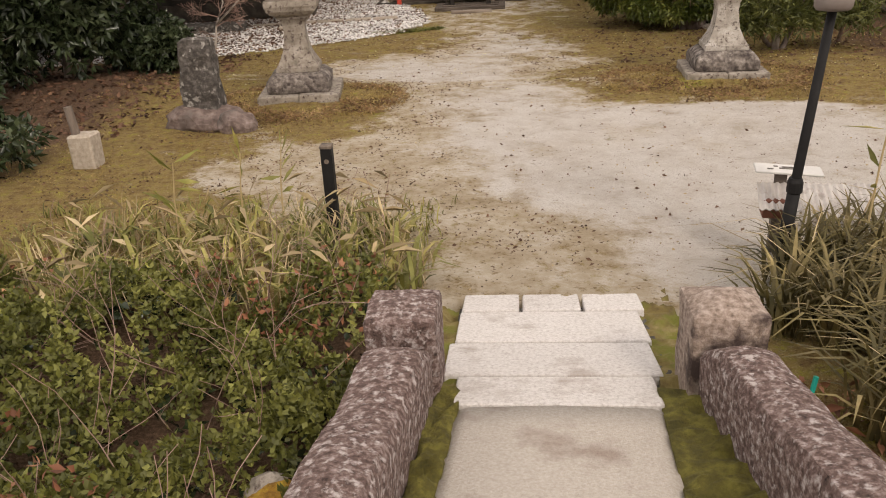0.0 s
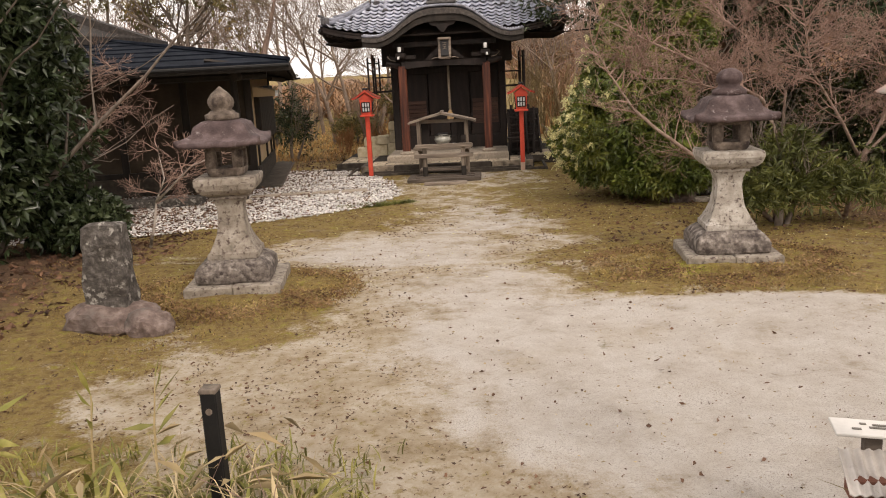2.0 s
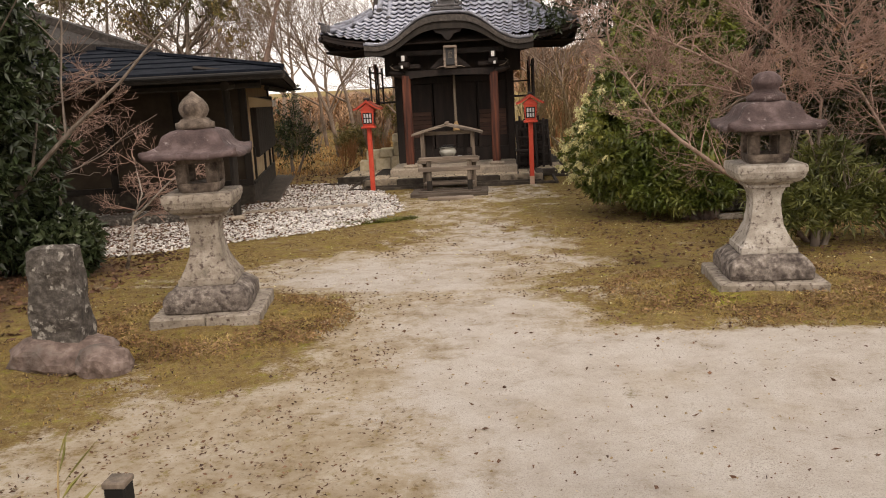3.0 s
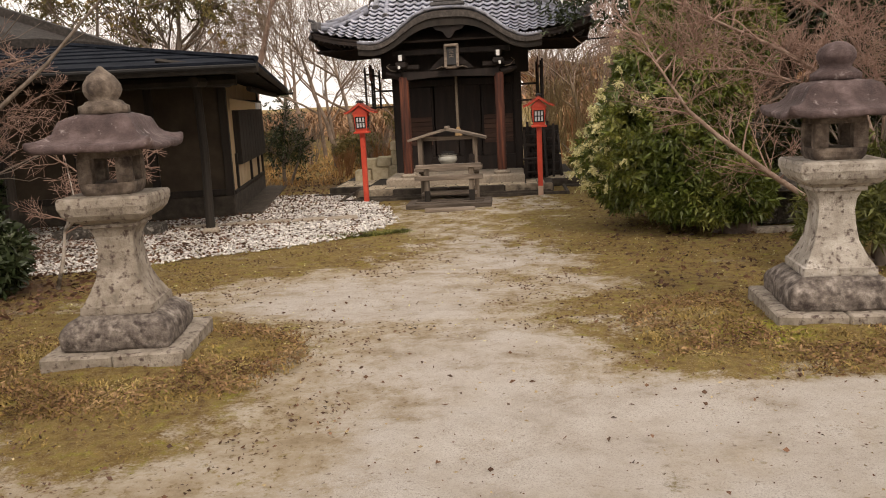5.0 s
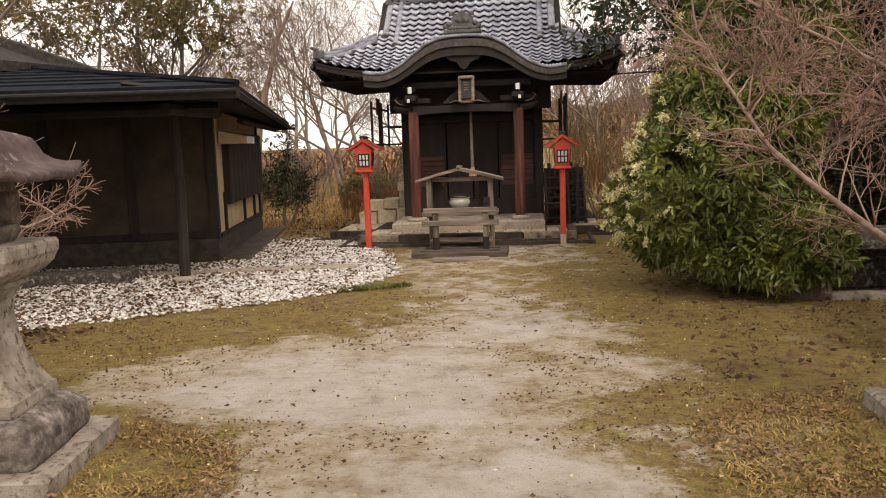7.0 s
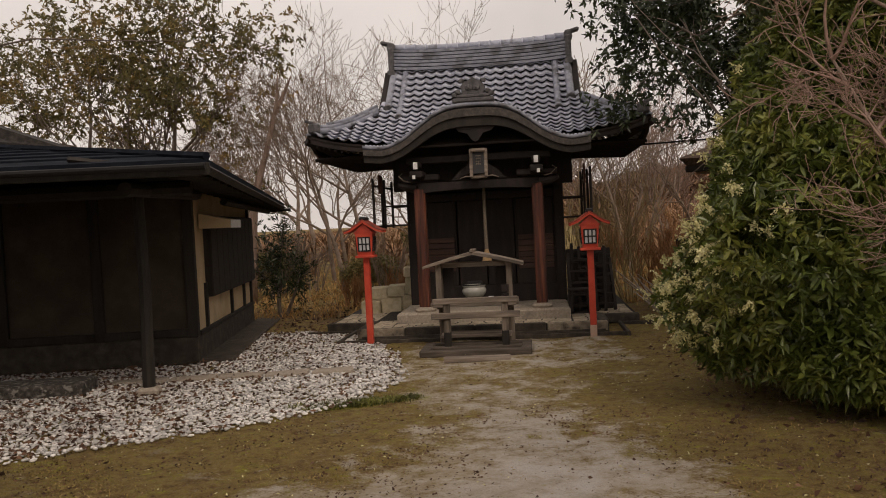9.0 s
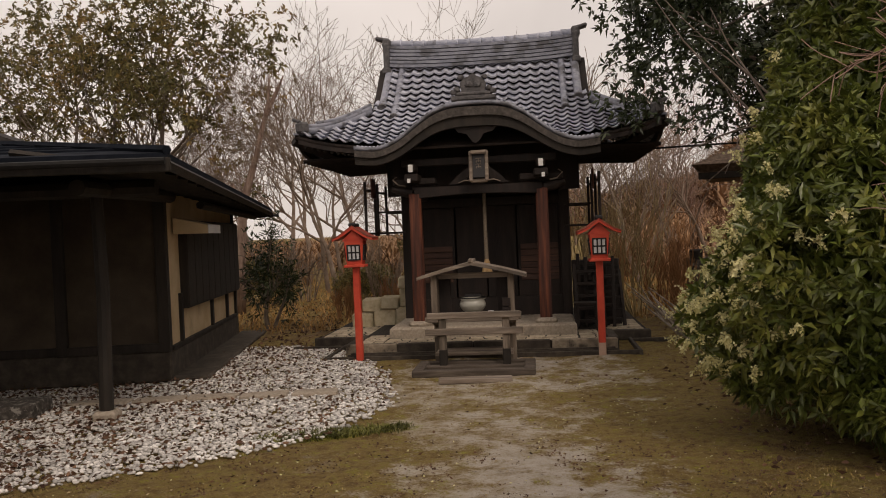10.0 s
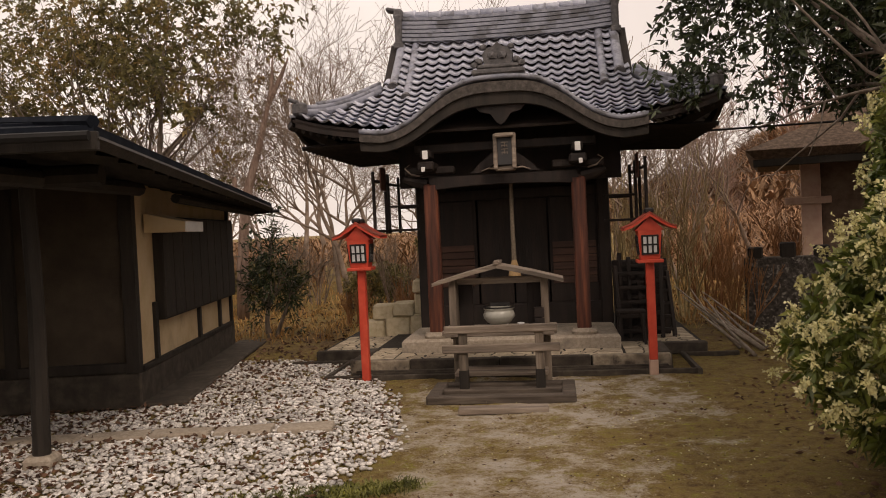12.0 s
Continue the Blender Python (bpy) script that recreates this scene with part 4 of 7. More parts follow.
def lay_tiles():
    for k in range(ROWS_OF_TILES):
        v = (k + 0.55) / ROWS_OF_TILES
        h = roof_half(min(1, v + 0.02)) - (0.05 if v < 0.48 else 0.12)
        m = int(h / TW)
        for i in range(-m, m + 1):
            o = i * TW
            p, q = roof_point(o, v), roof_point(o, v + 0.03)
            if p.y < 20.4 and abs(o) < 1.25 and gable_z(o) > p.z + 0.16:
                continue
            if abs(abs(o) - 1.49) < 0.05 and v < 0.40:
                continue
            tilt = math.degrees(math.atan2(p.z - q.z, p.y - q.y))
            lean = math.degrees(math.atan2(roof_point(o + 0.05, v).z - roof_point(o - 0.05, v).z, 0.1))
            t = new("roof_tile", TILE_ME)
            under(t, shrine)
            t.matrix_basis = pose(p.x, p.y, p.z + 0.030, tilt + random.uniform(-0.8, 0.8), -lean, random.uniform(-1, 1))

# ridge: stacked flat tiles with a round cap row, and end tiles
sag = lambda x: 0.05 * (abs(x - XC) / HALF_R) ** 3
for k in range(6):
    w = 0.19 - 0.012 * k
    course = loft([[(x, RIDGE_Y - w, 3.60 + 0.062 * k + sag(x)), (x, RIDGE_Y + w, 3.60 + 0.062 * k + sag(x)), (x, RIDGE_Y + w, 3.645 + 0.062 * k + sag(x)), (x, RIDGE_Y - w, 3.645 + 0.062 * k + sag(x))] for x in np.linspace(XC - HALF_R, XC + HALF_R, 14)])
    part("ridge_course", course, TILE_J, shrine, "course of flat ridge tiles")
core = loft([[(x, RIDGE_Y - 0.11, 3.55), (x, RIDGE_Y + 0.11, 3.55), (x, RIDGE_Y + 0.09, 3.95), (x, RIDGE_Y - 0.09, 3.95)] for x in (XC - HALF_R + 0.03, XC + HALF_R - 0.03)])
part("ridge_core", core, OLD_TILE, shrine)
cap_me = bpy.data.meshes.new("ridge_cap_tile")
cb = tube([(-0.10, 0, 0), (0.085, 0, 0), (0.09, 0, 0), (0.115, 0, 0)], [0.062, 0.062, 0.073, 0.073], 12)
cb.to_mesh(cap_me)
cb.free()
cap_me.materials.append(TILE)
cap_me.shade_smooth()
for i in range(16):
    x = XC - HALF_R + 0.10 + i * (2 * HALF_R - 0.2) / 15
    c = new("ridge_cap_tile", cap_me)
    under(c, shrine)
    c.matrix_basis = pose(x, RIDGE_Y, 4.0 + 0.06 * (abs(x - XC) / HALF_R) ** 3, 0, 0, 0)
for s in (-1, 1):
    x = XC + s * (HALF_R + 0.02)
    e = bmesh.new()
    box(0.10, 0.44, 0.46, (x, RIDGE_Y, 3.80), 0.02, bm=e)
    box(0.13, 0.30, 0.16, (x + s * 0.01, RIDGE_Y, 4.05), 0.03, (0, s * -8, 0), bm=e)
    box(0.22, 0.16, 0.06, (x + s * 0.09, RIDGE_Y, 4.13), 0.02, (0, s * -14, 0), bm=e)
    box(0.14, 0.52, 0.10, (x, RIDGE_Y, 3.58), 0.02, bm=e)
    part("ridge_end_tile", e, OLD_TILE, shrine, "dark demon-face end tile")
    # ridges that run down the front slope, and out to the corner
    for o, r, v1, mat in ((1.28, 0.055, 0.58, TILE_J), (1.49, 0.066, 0.46, TILE_J)):
        down = tube([roof_point(s * o, v) + Vector((0, 0, 0.055)) for v in np.linspace(0.03, v1, 8)], r, 10)
        part("descending_ridge", down, mat, shrine, smooth=True)
        p = roof_point(s * o, v1)
        part("ridge_stop", tube([(p.x, p.y + 0.01, p.z + 0.06), (p.x, p.y - 0.03, p.z + 0.035)], r * 1.18, 12), OLD_TILE, shrine)
    hip = [roof_point(s * roof_half(v), v) for v in np.linspace(0.48, 0.97, 9)]
    for k, (r, dz) in enumerate(((0.058, 0.025), (0.042, 0.085), (0.03, 0.13))):
        pts = [p + Vector((0, 0, dz + 0.05 * (i / 8) ** 2)) for i, p in enumerate(hip[: 9 - k])]
        part("hip_ridge", tube(pts, r, 8), TILE_J, shrine, smooth=True)
    p = hip[-1]
    tip = bmesh.new()
    box(0.16, 0.16, 0.16, (p.x - s * 0.05, p.y, p.z + 0.11), 0.03, (0, 0, s * 40), bm=tip)
    box(0.16, 0.05, 0.05, (p.x + s * 0.02, p.y - 0.03, p.z + 0.21), 0.015, (0, s * -18, s * 20), bm=tip)
    part("corner_tile", tip, OLD_TILE, shrine, "dark carved corner tile")
    # corner beam under the hip
    part("corner_beam", tube([(XC + s * 1.3, 20.5, 1.95), (XC + s * 2.1, 19.75, 2.08), (XC + s * 2.60, 19.22, 2.30)], [0.08, 0.075, 0.06], 4), DARK_WOOD, shrine)

# eave boards and rafters
for s in (-1, 1):
    pts = [roof_point(s * (1.35 + (HALF_E - 1.35) * i / 10), 1.0) for i in range(11)]
    eb = loft([[p + Vector((0, 0.0, 0.012)), p + Vector((0, 0.05, 0.012)), p + Vector((0, 0.05, -0.10)), p + Vector((0, 0.0, -0.10))] for p in pts])
    part("eave_board", eb, DARK_WOOD, shrine)
    sb = loft([[(XC + s * HALF_E, y, 2.14 + 0.24 * abs((y - RIDGE_Y) / 2.05) ** 4 + d) for d in (0.01, -0.11)] + [(XC + s * (HALF_E - 0.05), y, 2.14 + 0.24 * abs((y - RIDGE_Y) / 2.05) ** 4 + d) for d in (-0.11, 0.01)] for y in np.linspace(19.2, 23.3, 12)])
    part("eave_board", sb, DARK_WOOD, shrine)
    for i in range(14):
        o = s * (1.30 + 0.095 * i)
        p = roof_point(o, 0.985)
        part("rafter", tube([(p.x, p.y + 0.02, p.z - 0.13), (p.x, 20.6, p.z + 0.35 if abs(o) < 1.6 else p.z + 0.15)], 0.028, 4), DARK_WOOD, shrine)
    for i in range(16):
        y = 19.5 + 0.2 * i
        part("rafter", tube([(XC + s * (HALF_E - 0.03), y, 2.03), (XC + s * 1.2, y, 2.08)], 0.028, 4), DARK_WOOD, shrine)

# curved gable over the porch
OS = np.linspace(-1.68, 1.68, 61)
def band(y0, y1, up, down):
    """A curved band that follows the gable, from `up` to `down` below its line."""
    rings = []
    for o in OS:
        k = 0.72 + 0.28 * max(0.0, (gable_z(o) - 2.12) / 0.58)
        z = gable_z(o)
        rings.append([(XC + o, y0, z - up * k), (XC + o, y1, z - up * k), (XC + o, y1, z - down * k), (XC + o, y0, z - down * k)])
    return loft(rings)
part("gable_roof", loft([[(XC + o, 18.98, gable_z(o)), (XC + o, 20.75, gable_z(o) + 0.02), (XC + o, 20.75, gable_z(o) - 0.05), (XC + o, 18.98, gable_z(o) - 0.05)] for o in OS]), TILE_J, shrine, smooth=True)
part("gable_edge_board", band(18.99, 19.15, 0.08, 0.20), DARK_BARK_ROOF, shrine, "dark grey layered edge under the gable tiles")
part("gable_board", band(19.03, 19.13, 0.19, 0.34), HOUSE_WOOD, shrine, "dark moulded barge board")
# round tile rows over the gable
for o in np.linspace(-1.64, 1.64, 58):
    slope = math.atan2(gable_z(o + 0.01) - gable_z(o - 0.01), 0.02)
    nx_, nz_ = -math.sin(slope), math.cos(slope)
    z = gable_z(o)
    part("gable_tile", tube([(XC + o + nx_ * 0.012, 19.05, z - nz_ * 0.002), (XC + o + nx_ * 0.012, 20.6, z + nz_ * 0.02)], 0.024, 8), TILE, shrine, smooth=True)
# crest tile on the gable
crest = thing("crest_tile", XC, 19.02, 2.72, "", "")
orn = bmesh.new()
box(0.62, 0.26, 0.07, (0, 0.1, 0.08), 0.02, bm=orn)
box(0.50, 0.24, 0.06, (0, 0.1, 0.14), 0.02, bm=orn)
for s in (-1, 1):
    for k, (dx, dz, r) in enumerate(((0.27, 0.16, 0.045), (0.22, 0.20, 0.045), (0.16, 0.36, 0.042), (0.06, 0.26, 0.06))):
        me = bpy.data.meshes.new("tmp")
        bb = boulder(r * 1.1, 0.05, r, k + s, (s * dx, 0.02, dz), 2, 0.3)
        bb.to_mesh(me)
        bb.free()
        orn.from_mesh(me)
        bpy.data.meshes.remove(me)
pl = [(-0.15, 0.14), (0.15, 0.14), (0.18, 0.28), (0.13, 0.35), (0.06, 0.37), (0.0, 0.42), (-0.06, 0.37), (-0.13, 0.35), (-0.18, 0.28)]
me = bpy.data.meshes.new("tmp")
bb = loft([[(x, y, z) for x, z in pl] for y in (0.0, 0.10)])
bb.to_mesh(me)
bb.free()
orn.from_mesh(me)
bpy.data.meshes.remove(me)
ornament = part("crest_tile_body", orn, OLD_TILE)
bpy.data.objects.remove(crest)
ornament.name = "crest_tile"
ornament.data.transform(pose(XC, 19.0, 2.655))
under(ornament, shrine)
ornament["label"] = "dark carved crest tile on the gable"
# pendant under the apex
pend = loft([[(XC + x, y, 2.38 + z) for x, z in ((-0.34, 0.02), (-0.24, -0.09), (-0.12, -0.12), (-0.05, -0.22), (0.0, -0.25), (0.05, -0.22), (0.12, -0.12), (0.24, -0.09), (0.34, 0.02))] for y in (19.08, 19.14)])
part("gable_pendant", pend, DARK_WOOD, shrine, "carved wooden pendant")

# porch: posts, beams, brackets
for s, x in ((-1, -1.745), (1, 0.055)):
    part("porch_post", box(0.17, 0.17, 1.86, (x, 19.5, 0.57), 0.022), RED_WOOD, shrine, "square red-brown porch post")
    part("post_stone", roughen(loft([square_ring(h, z, 0.5, 5) for h, z in ((0.15, -0.40), (0.16, -0.37), (0.14, -0.335), (0.12, -0.33))]), 0.004, 9), CONCRETE, shrine).data.transform(pose(x, 19.5, 0))
    bk = bmesh.new()
    box(0.20, 0.42, 0.11, (x, 19.36, 1.70), 0.02, bm=bk)
    box(0.13, 0.30, 0.10, (x, 19.30, 1.84), 0.02, bm=bk)
    box(0.62, 0.13, 0.10, (x, 19.5, 1.66), 0.02, bm=bk)
    part("bracket", bk, DARK_WOOD, shrine)
    part("beam_tip", box(0.066, 0.012, 0.105, (x - s * 0.0, 19.14, 1.83), 0.004), WHITE_PAINT, shrine, "white-painted beam end")
    part("beam_tip", box(0.046, 0.012, 0.06, (x + s * 0.03, 19.14, 1.66), 0.004), WHITE_PAINT, shrine, "white-painted beam end")
    part("beam_arm", box(0.08, 0.40, 0.10, (x, 19.345, 1.83), 0.006), DARK_WOOD, shrine)
    nose = tube([(x + s * 0.05, 19.5, 1.50), (x + s * 0.2, 19.48, 1.53), (x + s * 0.33, 19.46, 1.57)], [0.075, 0.065, 0.03], 8)
    part("beam_nose", nose, DARK_WOOD, shrine, "carved beam end")
    part("scroll", tube([(x + s * 0.12, 19.42, 1.60), (x + s * 0.22, 19.40, 1.62), (x + s * 0.30, 19.40, 1.70), (x + s * 0.24, 19.40, 1.74)], [0.012, 0.012, 0.010, 0.006], 6), GREY_WOOD, shrine)
    part("tie_beam", box(0.10, 1.1, 0.13, (x, 20.05, 1.48), 0.01), DARK_WOOD, shrine)
    # corner posts and walls of the hall behind
    part("hall_post", box(0.16, 0.16, 2.8, (XC + s * 1.22, 20.62, 0.98), 0.015), DARK_WOOD, shrine)
    part("side_wall", box(0.06, 2.0, 2.72, (XC + s * 1.22, 21.6, 0.95), 0.004), DARK_WOOD, shrine)
beam = loft([[(x, 19.42, 1.42 + 0.04 * (1 - ((x + 0.845) / 0.9) ** 2)), (x, 19.58, 1.42 + 0.04 * (1 - ((x + 0.845) / 0.9) ** 2)), (x, 19.58, 1.575), (x, 19.42, 1.575)] for x in np.linspace(-1.75, 0.06, 13)])
part("porch_beam", beam, DARK_WOOD, shrine, "bowed dark porch beam")
part("upper_beam", box(2.2, 0.12, 0.11, (XC, 19.5, 1.93), 0.01), DARK_WOOD, shrine)
part("gable_infill", loft([[(XC + o, 20.25, 1.5), (XC + o, 20.30, 1.5), (XC + o, 20.30, max(1.62, gable_z(o) - 0.06)), (XC + o, 20.25, max(1.62, gable_z(o) - 0.06))] for o in np.linspace(-1.45, 1.45, 31)]), DARK_WOOD, shrine)
part("frog_leg_strut", loft([[(XC + x, y, 1.60 + z) for x, z in ((-0.42, 0), (-0.30, 0.12), (-0.12, 0.26), (0.12, 0.26), (0.30, 0.12), (0.42, 0), (0.3, 0), (0.1, 0.12), (-0.1, 0.12), (-0.3, 0))] for y in (19.45, 19.53)]), DARK_WOOD, shrine)
# hall front: dark doors with boarded panels, lintels, floor
part("hall_back", box(2.5, 0.05, 2.7, (XC, 22.6, 0.95)), DARK_WOOD, shrine)
part("lintel", box(2.6, 0.12, 0.14, (XC, 20.62, 1.38), 0.01), DARK_WOOD, shrine)
part("frieze", box(2.5, 0.06, 0.9, (XC, 20.64, 1.9), 0.005), DARK_WOOD, shrine)
part("sill", box(2.6, 0.14, 0.30, (XC, 20.62, -0.26), 0.01), DARK_WOOD, shrine)
part("hall_floor", box(2.4, 2.0, 0.08, (XC, 21.6, -0.2)), DARK_WOOD, shrine)
for s in (-1, 1):
    d = part("door", box(0.66, 0.05, 1.42, (XC + s * 0.82, 20.64, 0.60), 0.004), DARK_WOOD, shrine)
    for k in range(6):
        part("board", box(0.58, 0.02, 0.088, (XC + s * 0.82, 20.607, 0.18 + 0.096 * k), 0.006), PANEL_WOOD, d)
    part("panel", box(0.58, 0.018, 0.62, (XC + s * 0.82, 20.608, 0.99), 0.006), DARK_WOOD, d)
    part("lattice_door", box(0.46, 0.04, 1.42, (XC + s * 0.24, 20.68, 0.60), 0.004), DARK_WOOD, shrine)
# framed plaque
plaque = thing("plaque", -0.795, 19.17, 1.60, "dark name board in a pale carved frame under the gable", "plaque")
part("board", box(0.17, 0.03, 0.33, (0, 0, 0.22), 0.004, (-9, 0, 0)), BLACK_PAINT, plaque)
for x, z, w, h in ((-0.11, 0.22, 0.05, 0.43), (0.11, 0.22, 0.05, 0.43), (0, 0.41, 0.22, 0.05), (0, 0.02, 0.24, 0.055)):
    part("frame", box(w, 0.045, h, (x, 0.03 * 0 - 0.01 - 0.15 * (z - 0.22), z), 0.01, (-9, 0, 0), rough=0.004), GREY_WOOD, plaque, "pale carved frame")
glyph = bmesh.new()
for z in (0.30, 0.22, 0.14):
    for dx, dz, w, h in ((0, 0.025, 0.08, 0.008), (0, -0.012, 0.07, 0.008), (0, 0.0, 0.008, 0.06), (-0.03, -0.02, 0.008, 0.03), (0.03, -0.02, 0.008, 0.03)):
        box(w, 0.006, h, (dx, -0.02 - 0.15 * (z + dz - 0.22), z + dz), 0, (-9, 0, 0), bm=glyph)
part("lettering", glyph, GREY_POST, plaque, "three worn characters")
for s in (-1, 1):
    part("bracket", tube([(s * 0.12, 0, 0.02), (s * 0.2, 0, 0.03), (s * 0.29, 0.0, 0.0)], [0.012, 0.01, 0.006], 6), GREY_WOOD, plaque)
# bell rope
rope = thing("bell_rope", -0.77, 19.75, 0.35, "grey hemp bell rope with a straw tassel, hung before the doors", "rope")
part("cord", tube([(0.0, 0, 1.15), (-0.005, 0, 0.6), (0, 0, 0.10)], [0.024, 0.026, 0.03], 8), ROPE, rope)
part("tassel", loft([round_ring(r, z, 14) for r, z in ((0.075, -0.08), (0.08, -0.04), (0.06, 0.06), (0.035, 0.14), (0.03, 0.16))]), TASSEL, rope, "tan straw tassel")

# shutters swung up under the side eaves
for s in (-1, 1):
    for k, (y, a) in enumerate(((20.0, 0), (20.75, 0))):
        sh = thing("hanging_shutter", XC + s * 1.66, y, 1.25, "dark open lattice shutter hung under the eaves", "shutter", "hanging shutters", turn=s * 6)
        for zz in (-0.30, 0.34):
            part("rail", box(0.03, 0.66, 0.035, (0, 0, zz), 0.004), DARK_WOOD, sh)
        for yy in (-0.31, 0.31):
            part("stile", box(0.035, 0.04, 0.80, (0, yy, 0.06), 0.004), DARK_WOOD, sh)
        for zz in (-0.30, 0.02):
            part("arm", box(0.42, 0.03, 0.03, (-s * 0.21, 0.3, zz), 0.004), DARK_WOOD, sh)
    rd = thing("red_hanging_board", XC + s * 1.62, 19.95, 1.62, "small faded red board hung under the eaves", "board", "red hanging boards")
    part("panel", box(0.02, 0.30, 0.30, (0, 0, 0), 0.004), RED_WOOD, rd)

# podium, crazy paving, kerbs and gutter
podium = part("podium", roughen(loft([[(x0, y0, z), (x1, y0, z), (x1, y1, z), (x0, y1, z)] for x0, x1, y0, y1, z in ((-2.17, 0.47, 19.32, 22.8, -0.60), (-2.17, 0.47, 19.32, 22.8, -0.435), (-2.14, 0.44, 19.35, 22.8, -0.402), (-2.0, 0.30, 19.5, 22.8, -0.400))]), 0.004, 5), CONCRETE)
tagged(podium, "low worn concrete podium under the shrine", "podium", kind="structure")
terrace = thing("terrace", XC, 19.5, -0.72, "low terrace of crazy paving with stone kerbs round the shrine", "terrace", kind="structure")
WORLD.add(terrace.name)
bed = bmesh.new()
box(3.50, 4.2, 0.30, (-0.845, 20.86, -0.715), 0.01, bm=bed)
box(4.84, 3.6, 0.26, (-0.92, 21.55, -0.715), 0.01, bm=bed)
part("bed", bed, material("dark_joint_mortar", [(0.014, 0.011, 0.008), (0.035, 0.027, 0.020)], 20, 6, 0.95, 0.5, 50), terrace)
KERB = material("tan_kerb_stone", [(0.16, 0.125, 0.09), (0.28, 0.23, 0.17), (0.40, 0.335, 0.255)], 20, 8, 0.92, 0.5, 60, stain=(0.07, 0.055, 0.042), stain_scale=5, stain_at=(0.52, 0.66))
kerbs = [(-2.31, 18.70, 0.70, 0.11), (-1.45, 18.70, 1.02, 0.11), (-0.42, 18.70, 1.02, 0.11), (0.53, 18.70, 0.86, 0.11)]
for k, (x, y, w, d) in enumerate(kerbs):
    part("kerb_stone", box(w - 0.01, d, 0.165, (x, y, -0.6225), 0.012, rough=0.006), SHADED_DAMP_CONCRETE if k in (1, 2) else KERB, terrace)
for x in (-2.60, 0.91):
    part("kerb_stone", box(0.14, 0.92, 0.165, (x, 19.22, -0.6225), 0.012, rough=0.006), SHADED_DAMP_CONCRETE, terrace)
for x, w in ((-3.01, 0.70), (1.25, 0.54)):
    part("kerb_stone", box(w, 0.12, 0.15, (x, 19.72, -0.64), 0.012, rough=0.006), SHADED_DAMP_CONCRETE, terrace)
# gutter of dark stone round the terrace, its shadow put into the colour
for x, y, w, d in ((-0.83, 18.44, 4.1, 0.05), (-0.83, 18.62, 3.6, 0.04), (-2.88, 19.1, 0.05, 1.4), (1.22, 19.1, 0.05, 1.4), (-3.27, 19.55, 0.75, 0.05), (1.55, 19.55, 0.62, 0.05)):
    part("gutter_edge", box(w, d, 0.09, (x, y, -0.715), 0.008, rough=0.004), SHADED_DAMP_CONCRETE, terrace)
part("gutter_bed", box(4.1, 0.16, 0.02, (-0.83, 18.53, -0.722), 0.0, rough=0.004), SHADED_DAMP_CONCRETE, terrace)
part("gutter_bed", box(3.5, 0.05, 0.10, (-0.83, 18.63, -0.70), 0.004), SHADED_DAMP_CONCRETE, terrace)
PAVING = material("tan_paving_stone", [(0.27, 0.215, 0.15), (0.43, 0.355, 0.26), (0.56, 0.475, 0.36)], 14, 8, 0.9, 0.4, 50, random_value=0.25)
gr = random.Random(5)


def clip_cell(poly, px, py, nx_, ny_):
    """The part of a polygon on the near side of a line through (px, py)."""
    out = []
    for (ax, ay), (bx_, by_) in zip(poly, poly[1:] + poly[:1]):
        da, db = (ax - px) * nx_ + (ay - py) * ny_, (bx_ - px) * nx_ + (by_ - py) * ny_
        if da <= 0:
            out.append((ax, ay))
        if da * db < 0:
            f = da / (da - db)
            out.append((ax + (bx_ - ax) * f, ay + (by_ - ay) * f))
    return out


def paving():
    """Crazy paving: each stone is the cell round its own point, with a dark joint left between."""
    for x0, x1, y0, y1, top in ((-2.54, -2.19, 18.82, 19.80, -0.575), (-2.19, 0.48, 18.82, 19.31, -0.575), (0.48, 0.84, 18.82, 19.80, -0.575), (-3.30, -2.19, 19.81, 21.2, -0.595), (0.48, 1.46, 19.81, 21.2, -0.595)):
        sites = [(x + gr.uniform(-0.075, 0.075), y + gr.uniform(-0.06, 0.06)) for x in np.arange(x0 + 0.09, x1, 0.20) for y in np.arange(y0 + 0.08, y1, 0.165)]
        for k, (x, y) in enumerate(sites):
            cell = [(x0, y0), (x1, y0), (x1, y1), (x0, y1)]
            for j, (u, w) in enumerate(sites):
                if j != k and abs(u - x) < 0.6 and abs(w - y) < 0.6:
                    cell = clip_cell(cell, (x + u) / 2, (y + w) / 2, u - x, w - y)
            if len(cell) < 3:
                continue
            cx, cy = sum(p[0] for p in cell) / len(cell), sum(p[1] for p in cell) / len(cell)
            dz = gr.uniform(-0.002, 0.003)
            b = loft([[(cx + (px - cx) * f, cy + (py - cy) * f, top + dz + z) for px, py in cell] for f, z in ((0.88, -0.02), (0.88, 0.010), (0.84, 0.014))])
            part("paving_stone", b, PAVING, terrace)


